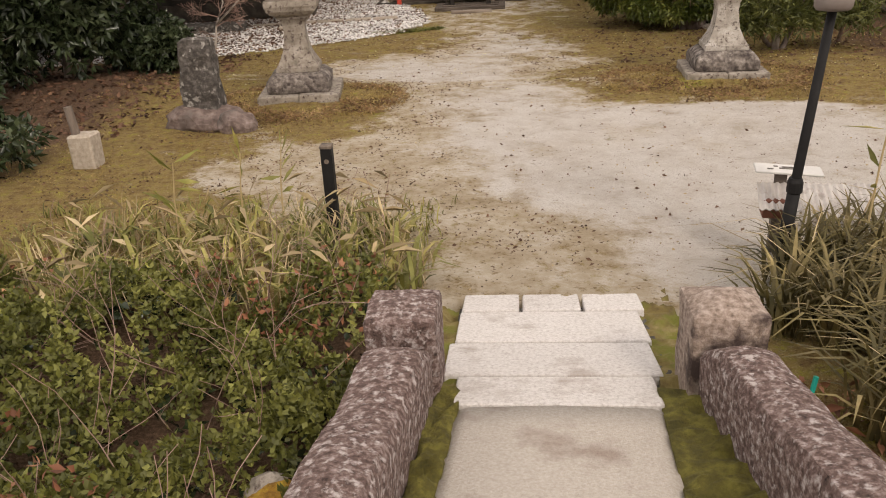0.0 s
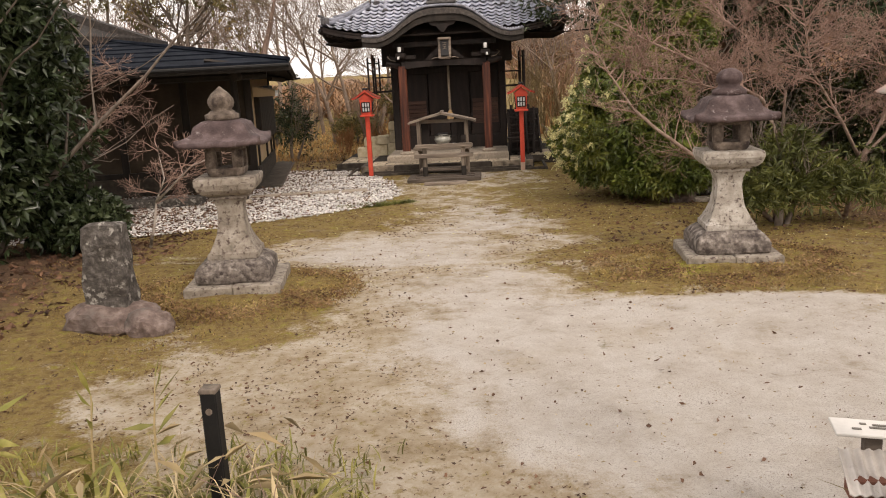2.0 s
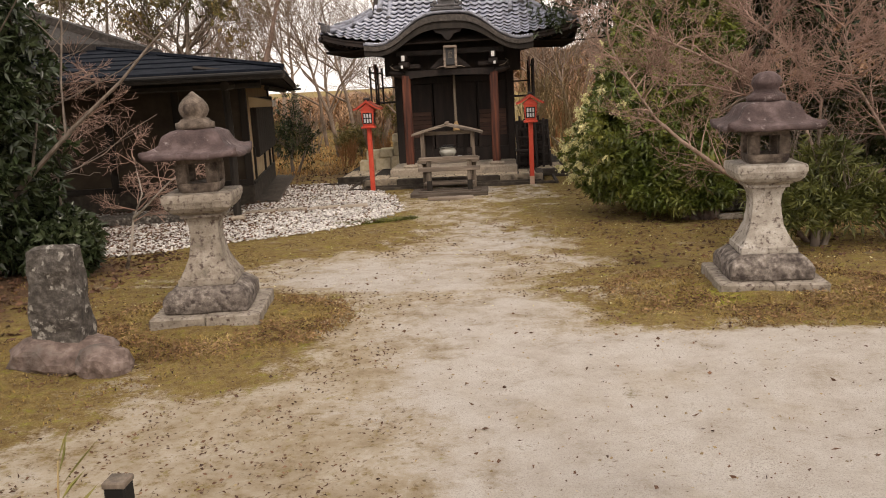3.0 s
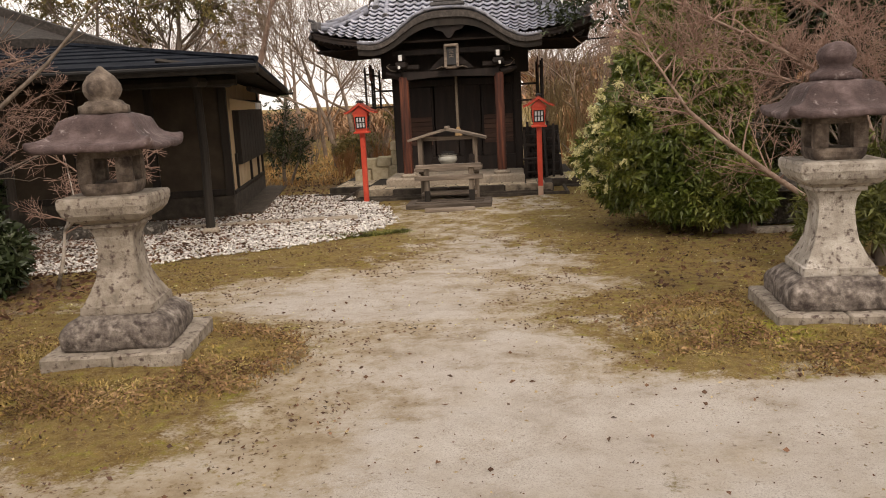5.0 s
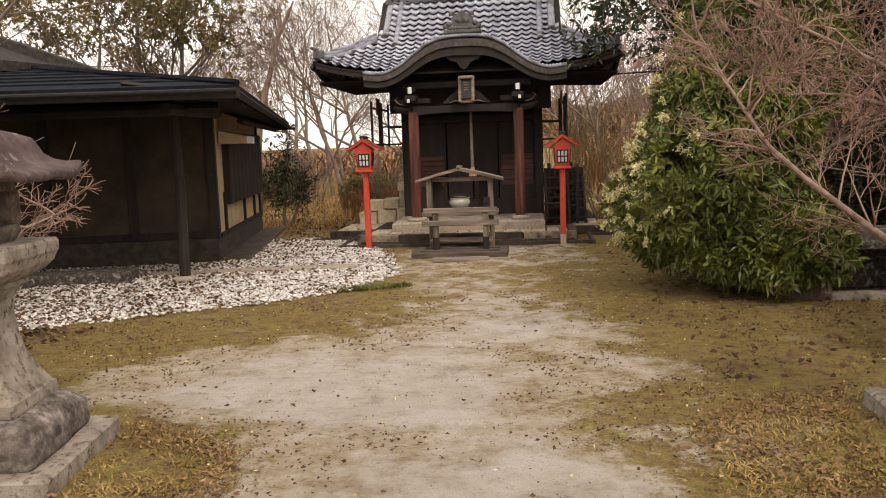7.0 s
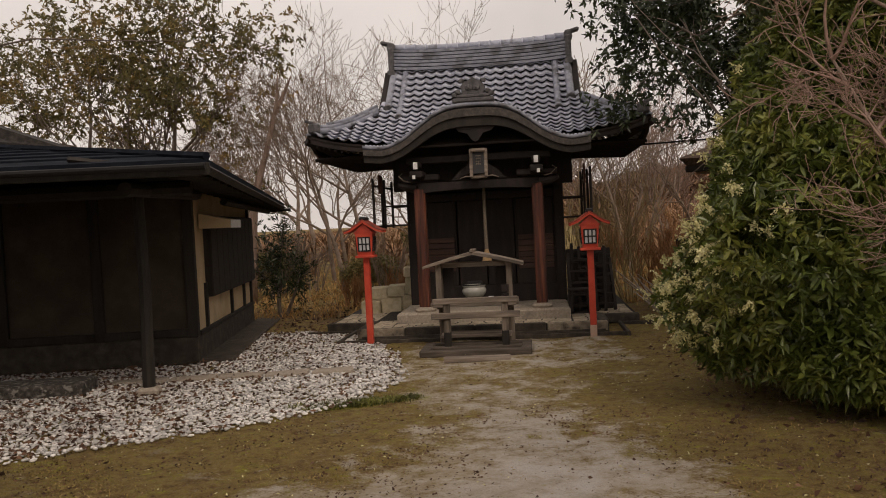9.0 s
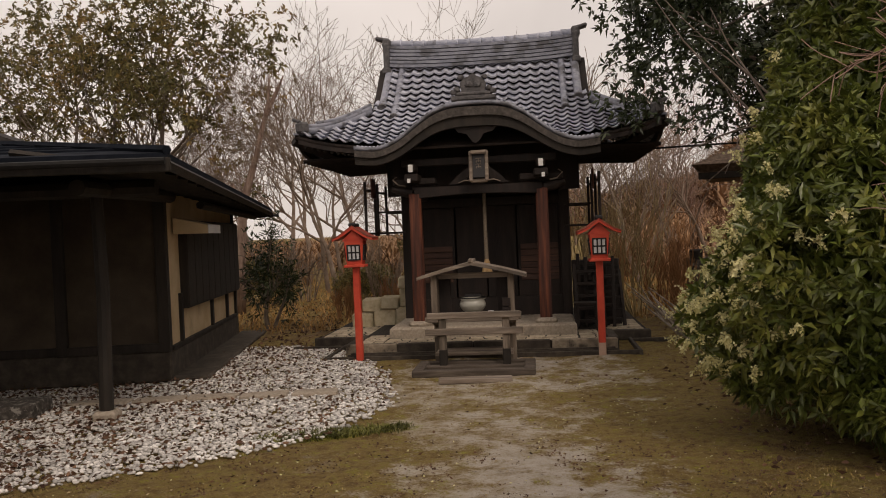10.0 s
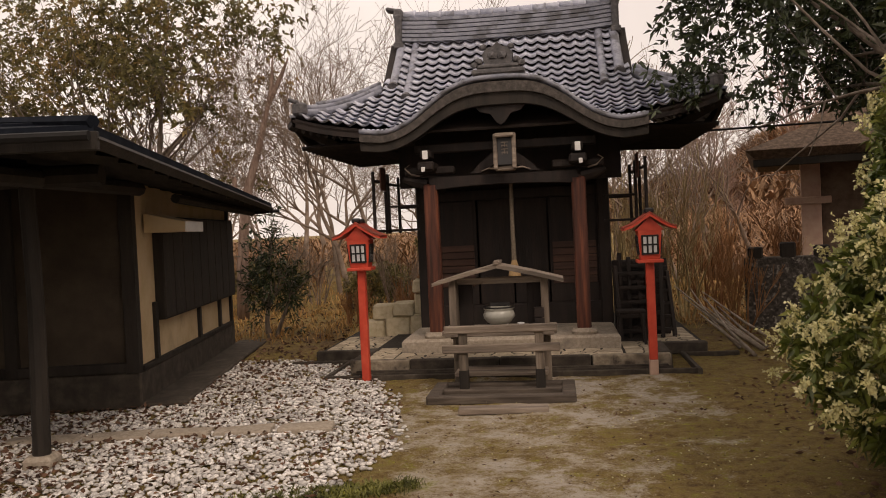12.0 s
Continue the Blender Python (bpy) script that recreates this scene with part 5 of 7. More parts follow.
# ---- red lanterns on posts ----
def red_lantern(x, y, z, worn):
    t = thing("red_lantern", x, y, z, "vermilion wooden box lantern on a slim red post", "lantern", "red post lanterns")
    part("post", box(0.088, 0.088, 1.24 - 0.2 * worn, (0, 0, 0.62 + 0.1 * worn), 0.008), RED_PAINT, t)
    if worn:
        part("post_foot", box(0.09, 0.09, 0.21, (0, 0, 0.10), 0.008), PINK_POST, t, "bare wood where the paint has gone")
    part("floor", box(0.27, 0.25, 0.035, (0, 0, 1.255), 0.006), RED_PAINT, t)
    b = part("box", loft([square_ring(h, zz, 0.06, 2) for h, zz in ((0.10, 1.27), (0.125, 1.58))]), RED_PAINT, t)
    for a in range(4):
        panes = part("paper_pane", box(0.165, 0.008, 0.19, (0, -0.117, 1.43), 0.002, (5, 0, 0)), PAPER, b, "white paper pane")
        panes.matrix_basis = pose(0, 0, 0, 0, 0, 90 * a)
        grid = bmesh.new()
        for k in (-1.5, -0.5, 0.5, 1.5):
            box(0.019, 0.012, 0.20, (k * 0.053, -0.121, 1.43), 0, (5, 0, 0), bm=grid)
        for k in (-1, 0, 1):
            box(0.175, 0.012, 0.019, (0, -0.121 - 0.0083 * k, 1.43 + k * 0.094), 0, bm=grid)
        g = part("lattice", grid, BLACK_PAINT, b, "black lattice")
        g.matrix_basis = pose(0, 0, 0, 0, 0, 90 * a)
    for s in (-1, 1):
        prof = [(0.0, 0.175), (0.09, 0.115), (0.18, 0.055), (0.265, 0.022), (0.27, 0.0), (0.18, 0.03), (0.09, 0.085), (0.0, 0.145)]
        part("roof_slope", loft([[(s * px, yy, 1.585 + pz) for px, pz in prof] for yy in (-0.19, 0.19)]), RED_PAINT, t)
        part("roof_edge", loft([[(s * px, yy, 1.592 + pz) for px, pz in ((0.0, 0.172), (0.09, 0.112), (0.18, 0.052), (0.275, 0.018), (0.275, 0.03), (0.18, 0.066), (0.09, 0.127), (0.0, 0.188))] for yy in (-0.195, 0.195)]), DEEP_RED, t, "dull red roof board")
    part("gable_panel", loft([[(px, yy, 1.58 + pz) for px, pz in ((-0.15, 0.0), (0.15, 0.0), (0.0, 0.145))] for yy in (-0.13, 0.13)]), RED_PAINT, t)
    part("finial", box(0.07, 0.30, 0.05, (0, 0, 1.785), 0.012), BLACK_PAINT, t, "dark ridge block")
    part("finial_end", box(0.10, 0.05, 0.055, (0, -0.14, 1.79), 0.015), BLACK_PAINT, t)
    return t


red_lantern(-2.40, 18.36, -0.72, 0)
red_lantern(0.735, 18.38, -0.76, 1)
red_lantern(4.0, 18.8, -0.6, 0)

# ---- roofed incense stand ----
hood = thing("incense_stand", -0.85, 17.92, -0.72, "weathered grey wooden incense stand with a small pitched roof", "incense stand")
for s in (-1, 1):
    part("roof_board", loft([[(s * px, yy, 1.05 + pz) for px, pz in ((0, 0.185), (0.34, 0.105), (0.665, 0.02), (0.665, 0.055), (0.34, 0.145), (0, 0.225))] for yy in (-0.24, 0.24)]), GREY_WOOD, hood)
    part("post", box(0.075, 0.30, 0.62, (s * 0.47, 0.0, 0.83), 0.006), GREY_POST, hood)
    part("leg", box(0.08, 0.08, 0.55, (s * 0.47, 0.1, 0.27), 0.006), GREY_POST, hood)
    part("inner_post", box(0.15, 0.05, 0.50, (s * 0.36, 0.12, 0.86), 0.005), DARK_WOOD, hood)
part("ridge_piece", box(0.06, 0.50, 0.035, (0, 0, 1.285), 0.008), GREY_WOOD, hood)
part("ridge_knob", box(0.05, 0.05, 0.05, (0, -0.24, 1.29), 0.012), GREY_WOOD, hood)
part("tie_beam", box(0.95, 0.06, 0.07, (0, 0.0, 1.10), 0.006), GREY_WOOD, hood)
part("shelf", box(1.16, 0.50, 0.055, (0, 0.0, 0.59), 0.008), GREY_WOOD, hood)
part("front_rail", box(1.10, 0.04, 0.09, (0.0, -0.26, 0.60), 0.006), GREY_WOOD, hood)
part("low_shelf", box(0.95, 0.42, 0.04, (0, 0.0, 0.16), 0.006), GREY_WOOD, hood)
bowl = thing("censer", -0.85, 17.80, -0.105, "round grey-green ceramic incense bowl with a dark rim", "incense bowl")
part("bowl", loft([round_ring(r, z, 28) for r, z in ((0.055, 0.0), (0.065, 0.02), (0.06, 0.03), (0.12, 0.055), (0.158, 0.10), (0.162, 0.125), (0.148, 0.155), (0.14, 0.165), (0.16, 0.178), (0.16, 0.188), (0.13, 0.188), (0.12, 0.13), (0.02, 0.12))]), CERAMIC, bowl, smooth=True)
part("rim", loft([round_ring(r, z, 28) for r, z in ((0.135, 0.185), (0.163, 0.185), (0.163, 0.196), (0.135, 0.196))], cap=False), BLACK_PAINT, bowl)
part("ash_box", box(0.20, 0.08, 0.03, (0.01, 0.0, 0.215), 0.004), BLACK_PAINT, bowl, "flat dark box laid across the rim")
for k in range(3):
    part("foot", loft([[(p[0] + 0.08 * math.cos(k * 2.1 + 1.57), p[1] + 0.08 * math.sin(k * 2.1 + 1.57), p[2]) for p in round_ring(r, z, 8)] for r, z in ((0.02, 0.0), (0.025, 0.03), (0.02, 0.06))]), CERAMIC, bowl)
bowl.scale = (1.0, 1.0, 1.15)
cup = part("small_cup", loft([round_ring(r, z, 16) for r, z in ((0.03, 0), (0.036, 0.05), (0.03, 0.05), (0.026, 0.01))]), PAPER)
cup.matrix_world = pose(-0.63, 17.78, -0.10)
tagged(cup, "small white cup on the incense shelf", "cup")
for k, (x, zz) in enumerate(((-0.50, 0.05), (-0.50, -0.06))):
    bx = part("incense_box", box(0.10, 0.08, 0.10, bevel=0.004), DARK_WOOD)
    bx.matrix_world = pose(-0.44, 17.80, zz)
    tagged(bx, "small dark box on the incense shelf", "box", "incense boxes")

# ---- low rail on a timber base before the stand ----
rail = thing("worship_rail", -0.82, 17.45, -0.72, "low grey wooden rail on a dark timber base frame", "rail")
for s in (-1, 1):
    part("post", box(0.085, 0.085, 0.66, (s * 0.375, 0.0, 0.36), 0.008), GREY_POST, rail)
    part("post_foot", box(0.092, 0.092, 0.26, (s * 0.375, 0.0, 0.13), 0.008), HOUSE_WOOD, rail, "dark damp foot")
    part("side_sill", box(0.13, 0.72, 0.09, (s * 0.64, -0.03, 0.035), 0.012), DAMP_TIMBER, rail)
part("top_bar", box(1.10, 0.05, 0.075, (0, -0.05, 0.66), 0.008), GREY_WOOD, rail)
part("lower_bar", box(1.15, 0.05, 0.08, (-0.0, -0.05, 0.47), 0.008), GREY_WOOD, rail)
for yy, mat in ((-0.34, DAMP_TIMBER), (0.0, DAMP_TIMBER), (0.30, DAMP_TIMBER)):
    part("sill", box(1.40, 0.13, 0.08, (0, yy, 0.032), 0.012, rough=0.004), mat, rail)
plank = part("plank", box(0.80, 0.17, 0.05, bevel=0.006, rough=0.004), GREY_WOOD)
plank.matrix_world = pose(-0.77, 16.70, -0.695, 0, 0, 3)
tagged(plank, "pale weathered plank lying on the ground", "plank")

# ---- stacked dark frames beside the shrine ----
for k, (x, y, tilt, turn_, h) in enumerate(((0.72, 20.05, 12, 8, 0.95), (0.86, 20.15, 10, -6, 1.05), (1.02, 20.2, 14, 14, 0.85), (0.78, 20.3, 8, 2, 1.1))):
    fr = thing("shoji_screen", x, y, -0.58, "black wooden lattice screen leaned against the shrine wall", "screen", "stacked lattice screens", turn_)
    for xx in (-0.2, 0.2):
        part("stile", box(0.05, 0.05, h, (xx, h * 0.10, h / 2), 0.005, (tilt * -1, 0, 0)), DARK_WOOD, fr)
    for q in range(5):
        part("rung", box(0.42, 0.04, 0.045, (0, h * 0.10 + (q - 2) * h * 0.19 * math.sin(radians(tilt)), h * (0.12 + 0.19 * q)), 0.005), DARK_WOOD, fr)
pnl = thing("shoji_screen", 0.85, 20.5, -0.58, "black wooden lattice screen leaned against the shrine wall", "screen", "stacked lattice screens", 4)
part("panel", box(0.72, 0.03, 1.0, (0, 0.06, 0.5), 0.005, (-6, 0, 0)), DARK_WOOD, pnl)
for q in range(4):
    part("rung", box(0.72, 0.03, 0.05, (0, 0.03 + 0.02 * q, 0.15 + 0.24 * q), 0.005), BLACK_PAINT, pnl)
stool = thing("stool", 0.62, 19.6, -0.58, "small black wooden stool stacked beside the shrine", "stool")
part("seat", box(0.34, 0.26, 0.03, (0, 0, 0.42), 0.006), DARK_WOOD, stool)
for sx in (-1, 1):
    for sy in (-1, 1):
        part("leg", box(0.035, 0.035, 0.42, (sx * 0.14, sy * 0.10, 0.21), 0.004, (sy * 3, -sx * 5, 0)), DARK_WOOD, stool)

# ---- block wall behind the terrace ----
blocks = thing("block_wall", -2.5, 21.3, -0.62, "low wall of rough yellow-grey stone blocks", "wall")
for k, (x, z, w, h) in enumerate(((-0.45, 0.13, 0.34, 0.26), (-0.08, 0.16, 0.36, 0.32), (0.30, 0.17, 0.36, 0.34), (-0.30, 0.38, 0.30, 0.22), (0.02, 0.42, 0.30, 0.20), (0.34, 0.50, 0.32, 0.32), (0.34, 0.75, 0.34, 0.18), (0.70, 0.3, 0.36, 0.6))):
    part("block", box(w, 0.3, h, (x, 0.05 * (k % 2), z), 0.02, rough=0.02), BLOCK, blocks)

# ---- low house ----
house = thing("house", -4.40, 17.10, -0.72, "low dark timber house with clay walls and sheet roof", "house", turn=10.3)
part("foundation", box(9.0, 4.5, 0.37, (-4.5, 2.25, 0.185), 0.02), SHADED_DAMP_CONCRETE, house, "grey-brown foundation")
part("foundation_apron", box(0.45, 4.8, 0.06, (0.2, 2.4, 0.03), 0.02), SHADED_DAMP_CONCRETE, house)
part("front_wall", box(8.9, 0.10, 1.95, (-4.5, 0.09, 1.34)), HOUSE_WALL, house, "brown clay wall")
part("side_wall", box(0.10, 4.3, 1.95, (-0.08, 2.25, 1.34)), CREAM_WALL, house, "cream plaster wall")
part("rear_wall", box(8.9, 0.10, 1.95, (-4.5, 4.4, 1.34)), HOUSE_WALL, house)
for k, x in enumerate((-0.07, -1.25, -2.45, -3.65, -4.85, -6.1)):
    part("wall_post", box(0.13, 0.13, 1.98, (x, 0.05, 1.35), 0.006), HOUSE_WOOD, house)
part("wall_sill", box(8.9, 0.12, 0.10, (-4.5, 0.045, 0.42), 0.006), HOUSE_WOOD, house)
part("side_sill", box(0.10, 4.3, 0.05, (-0.035, 2.25, 0.395), 0.006), HOUSE_WOOD, house)
for y, h in ((0.62, 0.62), (2.45, 0.55), (3.60, 0.55), (4.35, 1.9)):
    part("side_post", box(0.05, 0.09, h, (-0.015, y, 0.40 + h / 2), 0.004), HOUSE_WOOD, house)
sh = part("shutter_box", box(0.10, 3.6, 1.12, (0.02, 2.50, 1.38), 0.006), HOUSE_WOOD, house, "dark boarded shutter box")
for k in range(9):
    part("board", box(0.015, 0.38, 1.08, (0.074, 0.90 + 0.400 * k, 1.38), 0.004), HOUSE_WOOD, sh)
part("awning", loft([[(0.0, y, 1.96), (0.42, y, 1.86), (0.42, y, 1.76), (0.0, y, 1.76)] for y in (0.35, 1.05)]), CREAM_WALL, house, "cream bracket box under the eaves")
part("awning_tip", box(0.012, 0.72, 0.11, (0.428, 0.70, 1.81), 0.003), WHITE_PAINT, house)
# eave posts with beam
for x in (-0.05, -2.7, -5.3):
    part("eave_post", tube([(x, -2.15, 0.10), (x + 0.02, -2.15, 1.2), (x, -2.15, 2.12)], [0.065, 0.06, 0.058], 10), HOUSE_WOOD, house, "slim round eave post")
    part("post_stone", loft([[(p[0] + x, p[1] - 2.15, p[2]) for p in square_ring(h, z, 0.3, 4)] for h, z in ((0.11, 0.0), (0.11, 0.10), (0.085, 0.13))]), CONCRETE, house)
part("eave_beam", tube([(0.5, -2.15, 2.17), (-8.6, -2.15, 2.17)], 0.08, 8), HOUSE_WOOD, house)
part("eave_beam", tube([(0.05, -2.9, 2.14), (0.05, 0.1, 2.2)], 0.07, 8), HOUSE_WOOD, house)
part("eave_beam", tube([(0.35, 0.3, 2.10), (0.35, 4.5, 2.05)], 0.05, 8), HOUSE_WOOD, house)
# shallow sheet roof, hipped at its end, seams on it
E0, E1, E2 = (0.95, -3.50, 2.34), (0.62, 4.75, 2.19), (-9.2, -3.50, 2.34)
R0, R1 = (-3.2, 0.6, 3.02), (-9.2, 0.6, 3.02)
E3 = (-9.2, 4.75, 2.19)
R2 = (-3.2, 1.6, 3.02)
R3 = (-9.2, 1.6, 3.02)
def plate(pts, drop=0.09):
    return loft([[Vector(p) for p in pts], [Vector(p) - Vector((0, 0, drop)) for p in pts]])
part("front_roof", plate((E0, R0, R1, E2)), HOUSE_ROOF, house)
part("end_roof", plate((E0, E1, R2, R0)), HOUSE_ROOF, house)
part("rear_roof", plate((E1, E3, R3, R2)), HOUSE_ROOF, house)
part("top_roof", plate((R0, R2, R3, R1)), HOUSE_ROOF, house)
for k in range(1, 8):
    f = k / 8
    a = Vector(E0).lerp(Vector(R0), f) + Vector((0, 0, 0.006))
    e = Vector(E2).lerp(Vector(R1), f) + Vector((0, 0, 0.006))
    part("roof_seam", tube([a, e], 0.016, 5), HOUSE_ROOF, house)
part("front_fascia", box(10.2, 0.05, 0.11, (-4.13, -3.49, 2.25), 0.006), HOUSE_WOOD, house)
part("gutter", tube([(0.95, -3.58, 2.27), (-9.2, -3.58, 2.25)], 0.03, 8), BLACK_METAL, house)
part("hip_cap", tube([Vector(E0) + Vector((0, 0, 0.02)), Vector(R0) + Vector((0, 0, 0.02))], 0.04, 6), HOUSE_ROOF, house)
part("side_fascia", tube([(0.93, -3.50, 2.26), (0.60, 4.75, 2.11)], 0.05, 4), HOUSE_WOOD, house)
part("end_gutter", tube([(0.25, 4.62, 2.05), (0.74, 4.72, 2.07)], 0.025, 8), BLACK_METAL, house)
for k in range(19):
    y = -3.3 + 0.44 * k
    part("rafter", tube([(0.88 - 0.0176 * k, y, 2.22 - 0.008 * k), (-0.3, y, 2.40 - 0.008 * k)], 0.03, 4), HOUSE_WOOD, house)
# upper roof of bark, its lower end above the sheet roof
part("upper_roof", plate(((-1.9, 0.9, 2.98), (-1.9, 2.6, 2.98), (-5.6, 2.4, 4.35), (-5.6, 1.2, 4.35)), 0.14), UPPER_ROOF, house, "blackened bark roof")
part("upper_roof_front", plate(((-1.9, 0.9, 2.98), (-5.6, 1.2, 4.35), (-9.2, 1.2, 4.35), (-9.2, -0.6, 2.98), (-2.6, -0.6, 2.98)), 0.14), UPPER_ROOF, house, "blackened bark roof")
slab2 = part("step_slab", roughen(box(1.5, 0.55, 0.16, bevel=0.03, segments=2), 0.01, 6), STELE)
slab2.matrix_world = pose(-5.6, 15.1, -0.62, 0, 0, 12)
tagged(slab2, "dark stone step slab before the house", "step")
for k, (x, y, w) in enumerate(((-4.55, 15.72, 0.62), (-3.95, 15.82, 0.52), (-3.42, 15.90, 0.50), (-2.90, 15.96, 0.48), (-2.38, 16.04, 0.46))):
    st = part("stepping_stone", roughen(box(w, 0.22, 0.10, bevel=0.02, segments=2), 0.015, 7, k), CONCRETE)
    st.matrix_world = pose(x, y, -0.70, 0, 0, 9)
    tagged(st, "flat grey stepping stone set in white pebbles", "stepping stone", "row of stepping stones")

# ---- shed, low concrete wall and cut branches beyond the shrine ----
shed = thing("shed", 4.9, 24.0, -0.32, "small old shed with a brown bark roof and pink posts", "shed", turn=-14)
part("wall", box(2.6, 2.2, 2.2, (0.6, 0.6, 1.0), 0.02), material("shed_board", [(0.09, 0.06, 0.042), (0.16, 0.11, 0.08), (0.22, 0.16, 0.12)], 5, 7, 0.9, 0.3, 30), shed)
for x in (-0.85, 0.6):
    part("post", box(0.30, 0.2, 2.2, (x, -0.55, 1.0), 0.01), PINK_POST, shed)
part("cross_beam", box(0.7, 0.22, 0.12, (-0.9, -0.6, 1.45), 0.01), PINK_POST, shed)
part("eave", roughen(loft([[(-1.7, -1.5, 2.12), (3.0, -1.5, 2.12), (3.0, 2.6, 2.12), (-1.7, 2.6, 2.12)], [(-1.8, -1.6, 2.24), (3.1, -1.6, 2.24), (3.1, 2.7, 2.24), (-1.8, 2.7, 2.24)], [(-1.0, -0.9, 2.62), (2.6, -0.9, 2.62), (2.6, 2.0, 2.62), (-1.0, 2.0, 2.62)], [(-0.3, -0.2, 3.2), (2.2, -0.2, 3.2), (2.2, 1.4, 3.2), (-0.3, 1.4, 3.2)], [(0.3, 0.4, 4.0), (2.0, 0.4, 4.0), (2.0, 0.8, 4.0), (0.3, 0.8, 4.0)]]), 0.05, 3), BARK_ROOF, shed)
part("eave_board", box(4.7, 0.06, 0.12, (0.65, -1.45, 2.06), 0.01), HOUSE_WOOD, shed)
cwall = part("concrete_wall", roughen(box(4.6, 0.14, 1.0, bevel=0.02), 0.01, 4), STELE)
cwall.matrix_world = pose(4.6, 20.9, -0.15, 0, 0, -12)
tagged(cwall, "low dark stained stone garden wall", "wall", kind="structure")
for k in range(11):
    bx = part("wall_block", roughen(box(0.2, 0.14, 0.18 + 0.1 * (k % 2), bevel=0.02), 0.01, 4, k), HOUSE_WOOD, cwall)
    bx.matrix_basis = pose(-2.15 + 0.42 * k, 0, 0.55)
TWIG_GREY = material("grey_cut_wood", [(0.14, 0.11, 0.085), (0.26, 0.215, 0.175), (0.38, 0.33, 0.28)], 12, 7, 0.9, 0.3, 40)
gr2 = random.Random(11)
for k in range(9):
    x, y = 2.15 + gr2.uniform(-0.25, 0.35), 19.6 + gr2.uniform(-0.3, 0.5)
    ln = gr2.uniform(0.9, 1.6)
    lg = part("cut_branch", tube([(0, 0, 0), (-ln * 0.3, ln * 0.1, ln * 0.2 + 0.02), (-ln * 0.62, ln * 0.3, ln * 0.5)], [0.022, 0.017, 0.007], 6), TWIG_GREY, smooth=True)
    lg.matrix_world = pose(x, y, -0.70, 0, 0, gr2.uniform(-40, 40))
    tagged(lg, "cut grey branch heaped on the ground", "branch", "heap of cut branches")
# cable
cab = part("cable", tube([(1.4, 20.5, 2.05), (6.0, 22.5, 2.3), (14.0, 27.0, 3.1)], 0.016, 6), BLACK_METAL)
tagged(cab, "thin black overhead cable", "cable")


# ---- plants ----
def broad_tree(name, x, y, label, seed, height, spread, leaf_mat, count, leaf=(0.10, 0.045), bark=BARK, radius=0.14, levels=3, scatter=0.22, up=0.22, turn=0.0, group="", lean=(0.05, 0), clear=0.0):
    z = float(ground_z(x, y))
    t = thing(name, x, y, z - 0.03, label, "tree", group, turn)
    br, tips = grow(seed, (0, 0, 0), (*lean, 1), height * 0.42, radius, levels, (3, 5), spread, up, 0.72)
    limbs("trunk", br, bark, t)
    p, w = spray(tips, count // 5, scatter * 0.55, seed=seed)
    p, w = p[p[:, 2] > clear], w[p[:, 2] > clear]
    p, w = rosettes(p, w, 5, seed)
    leaves("crown", p, w, leaf[0], leaf[1], leaf_mat, t, droop=0.15)
    return t


def bare_tree(name, x, y, label, seed, height, spread, mat, radius=0.11, levels=4, kids=(3, 4), up=0.2, lean=(0, 0), group="", wobble=0.16, bark=None, min_radius=0.004, shrink=0.68):
    z = float(ground_z(x, y))
    t = thing(name, x, y, z - 0.03, label, "tree", group)
    br, tips = grow(seed, (0, 0, 0), (lean[0], lean[1], 1), height * 0.42, radius, levels, kids, spread, up, shrink, 4, wobble, min_radius)
    limbs("trunk", br, bark or mat, t, lambda lv: lv >= levels - 1)
    limbs("twig", br, mat, t, lambda lv: lv < levels - 1)
    return t


def rosettes(p, w, per, seed, open_=0.9):
    """Leaf places and ways, per leaves spread round each shoot end."""
    g = np.random.default_rng(seed)
    w = w / (np.linalg.norm(w, axis=1, keepdims=True) + 1e-9)
    a = np.cross(w, g.normal(size=w.shape))
    a /= np.linalg.norm(a, axis=1, keepdims=True) + 1e-9
    b = np.cross(w, a)
    ps, ws = [], []
    for k in range(per):
        t = 2 * np.pi * k / per + g.uniform(-0.4, 0.4, (len(p), 1))
        ws.append(w * g.uniform(0.15, 0.9, (len(p), 1)) + open_ * (np.cos(t) * a + np.sin(t) * b))
        ps.append(p + g.normal(scale=0.008, size=p.shape))
    return np.concatenate(ps), np.concatenate(ws)


def flower_mesh(seed):
    """A cluster of drooping strings of small cream bells."""
    g = np.random.default_rng(seed)
    strands, m = 8, 8
    fall = g.normal(scale=0.62, size=(strands, 3)) - np.array([0, 0, 0.75])
    fall /= np.linalg.norm(fall, axis=1, keepdims=True)
    at = np.concatenate([fall * 0.013 * (k + 0.5) for k in range(m)]) + g.normal(scale=0.005, size=(strands * m, 3))
    ob = leaves("flower_cluster", at, np.tile(fall, (m, 1)) * 0.5 + g.normal(scale=0.7, size=at.shape), 0.032, 0.022, LEAF_PALE)
    me = ob.data
    bpy.data.objects.remove(ob)
    return me
FLOWERS = [flower_mesh(900 + k) for k in range(8)]


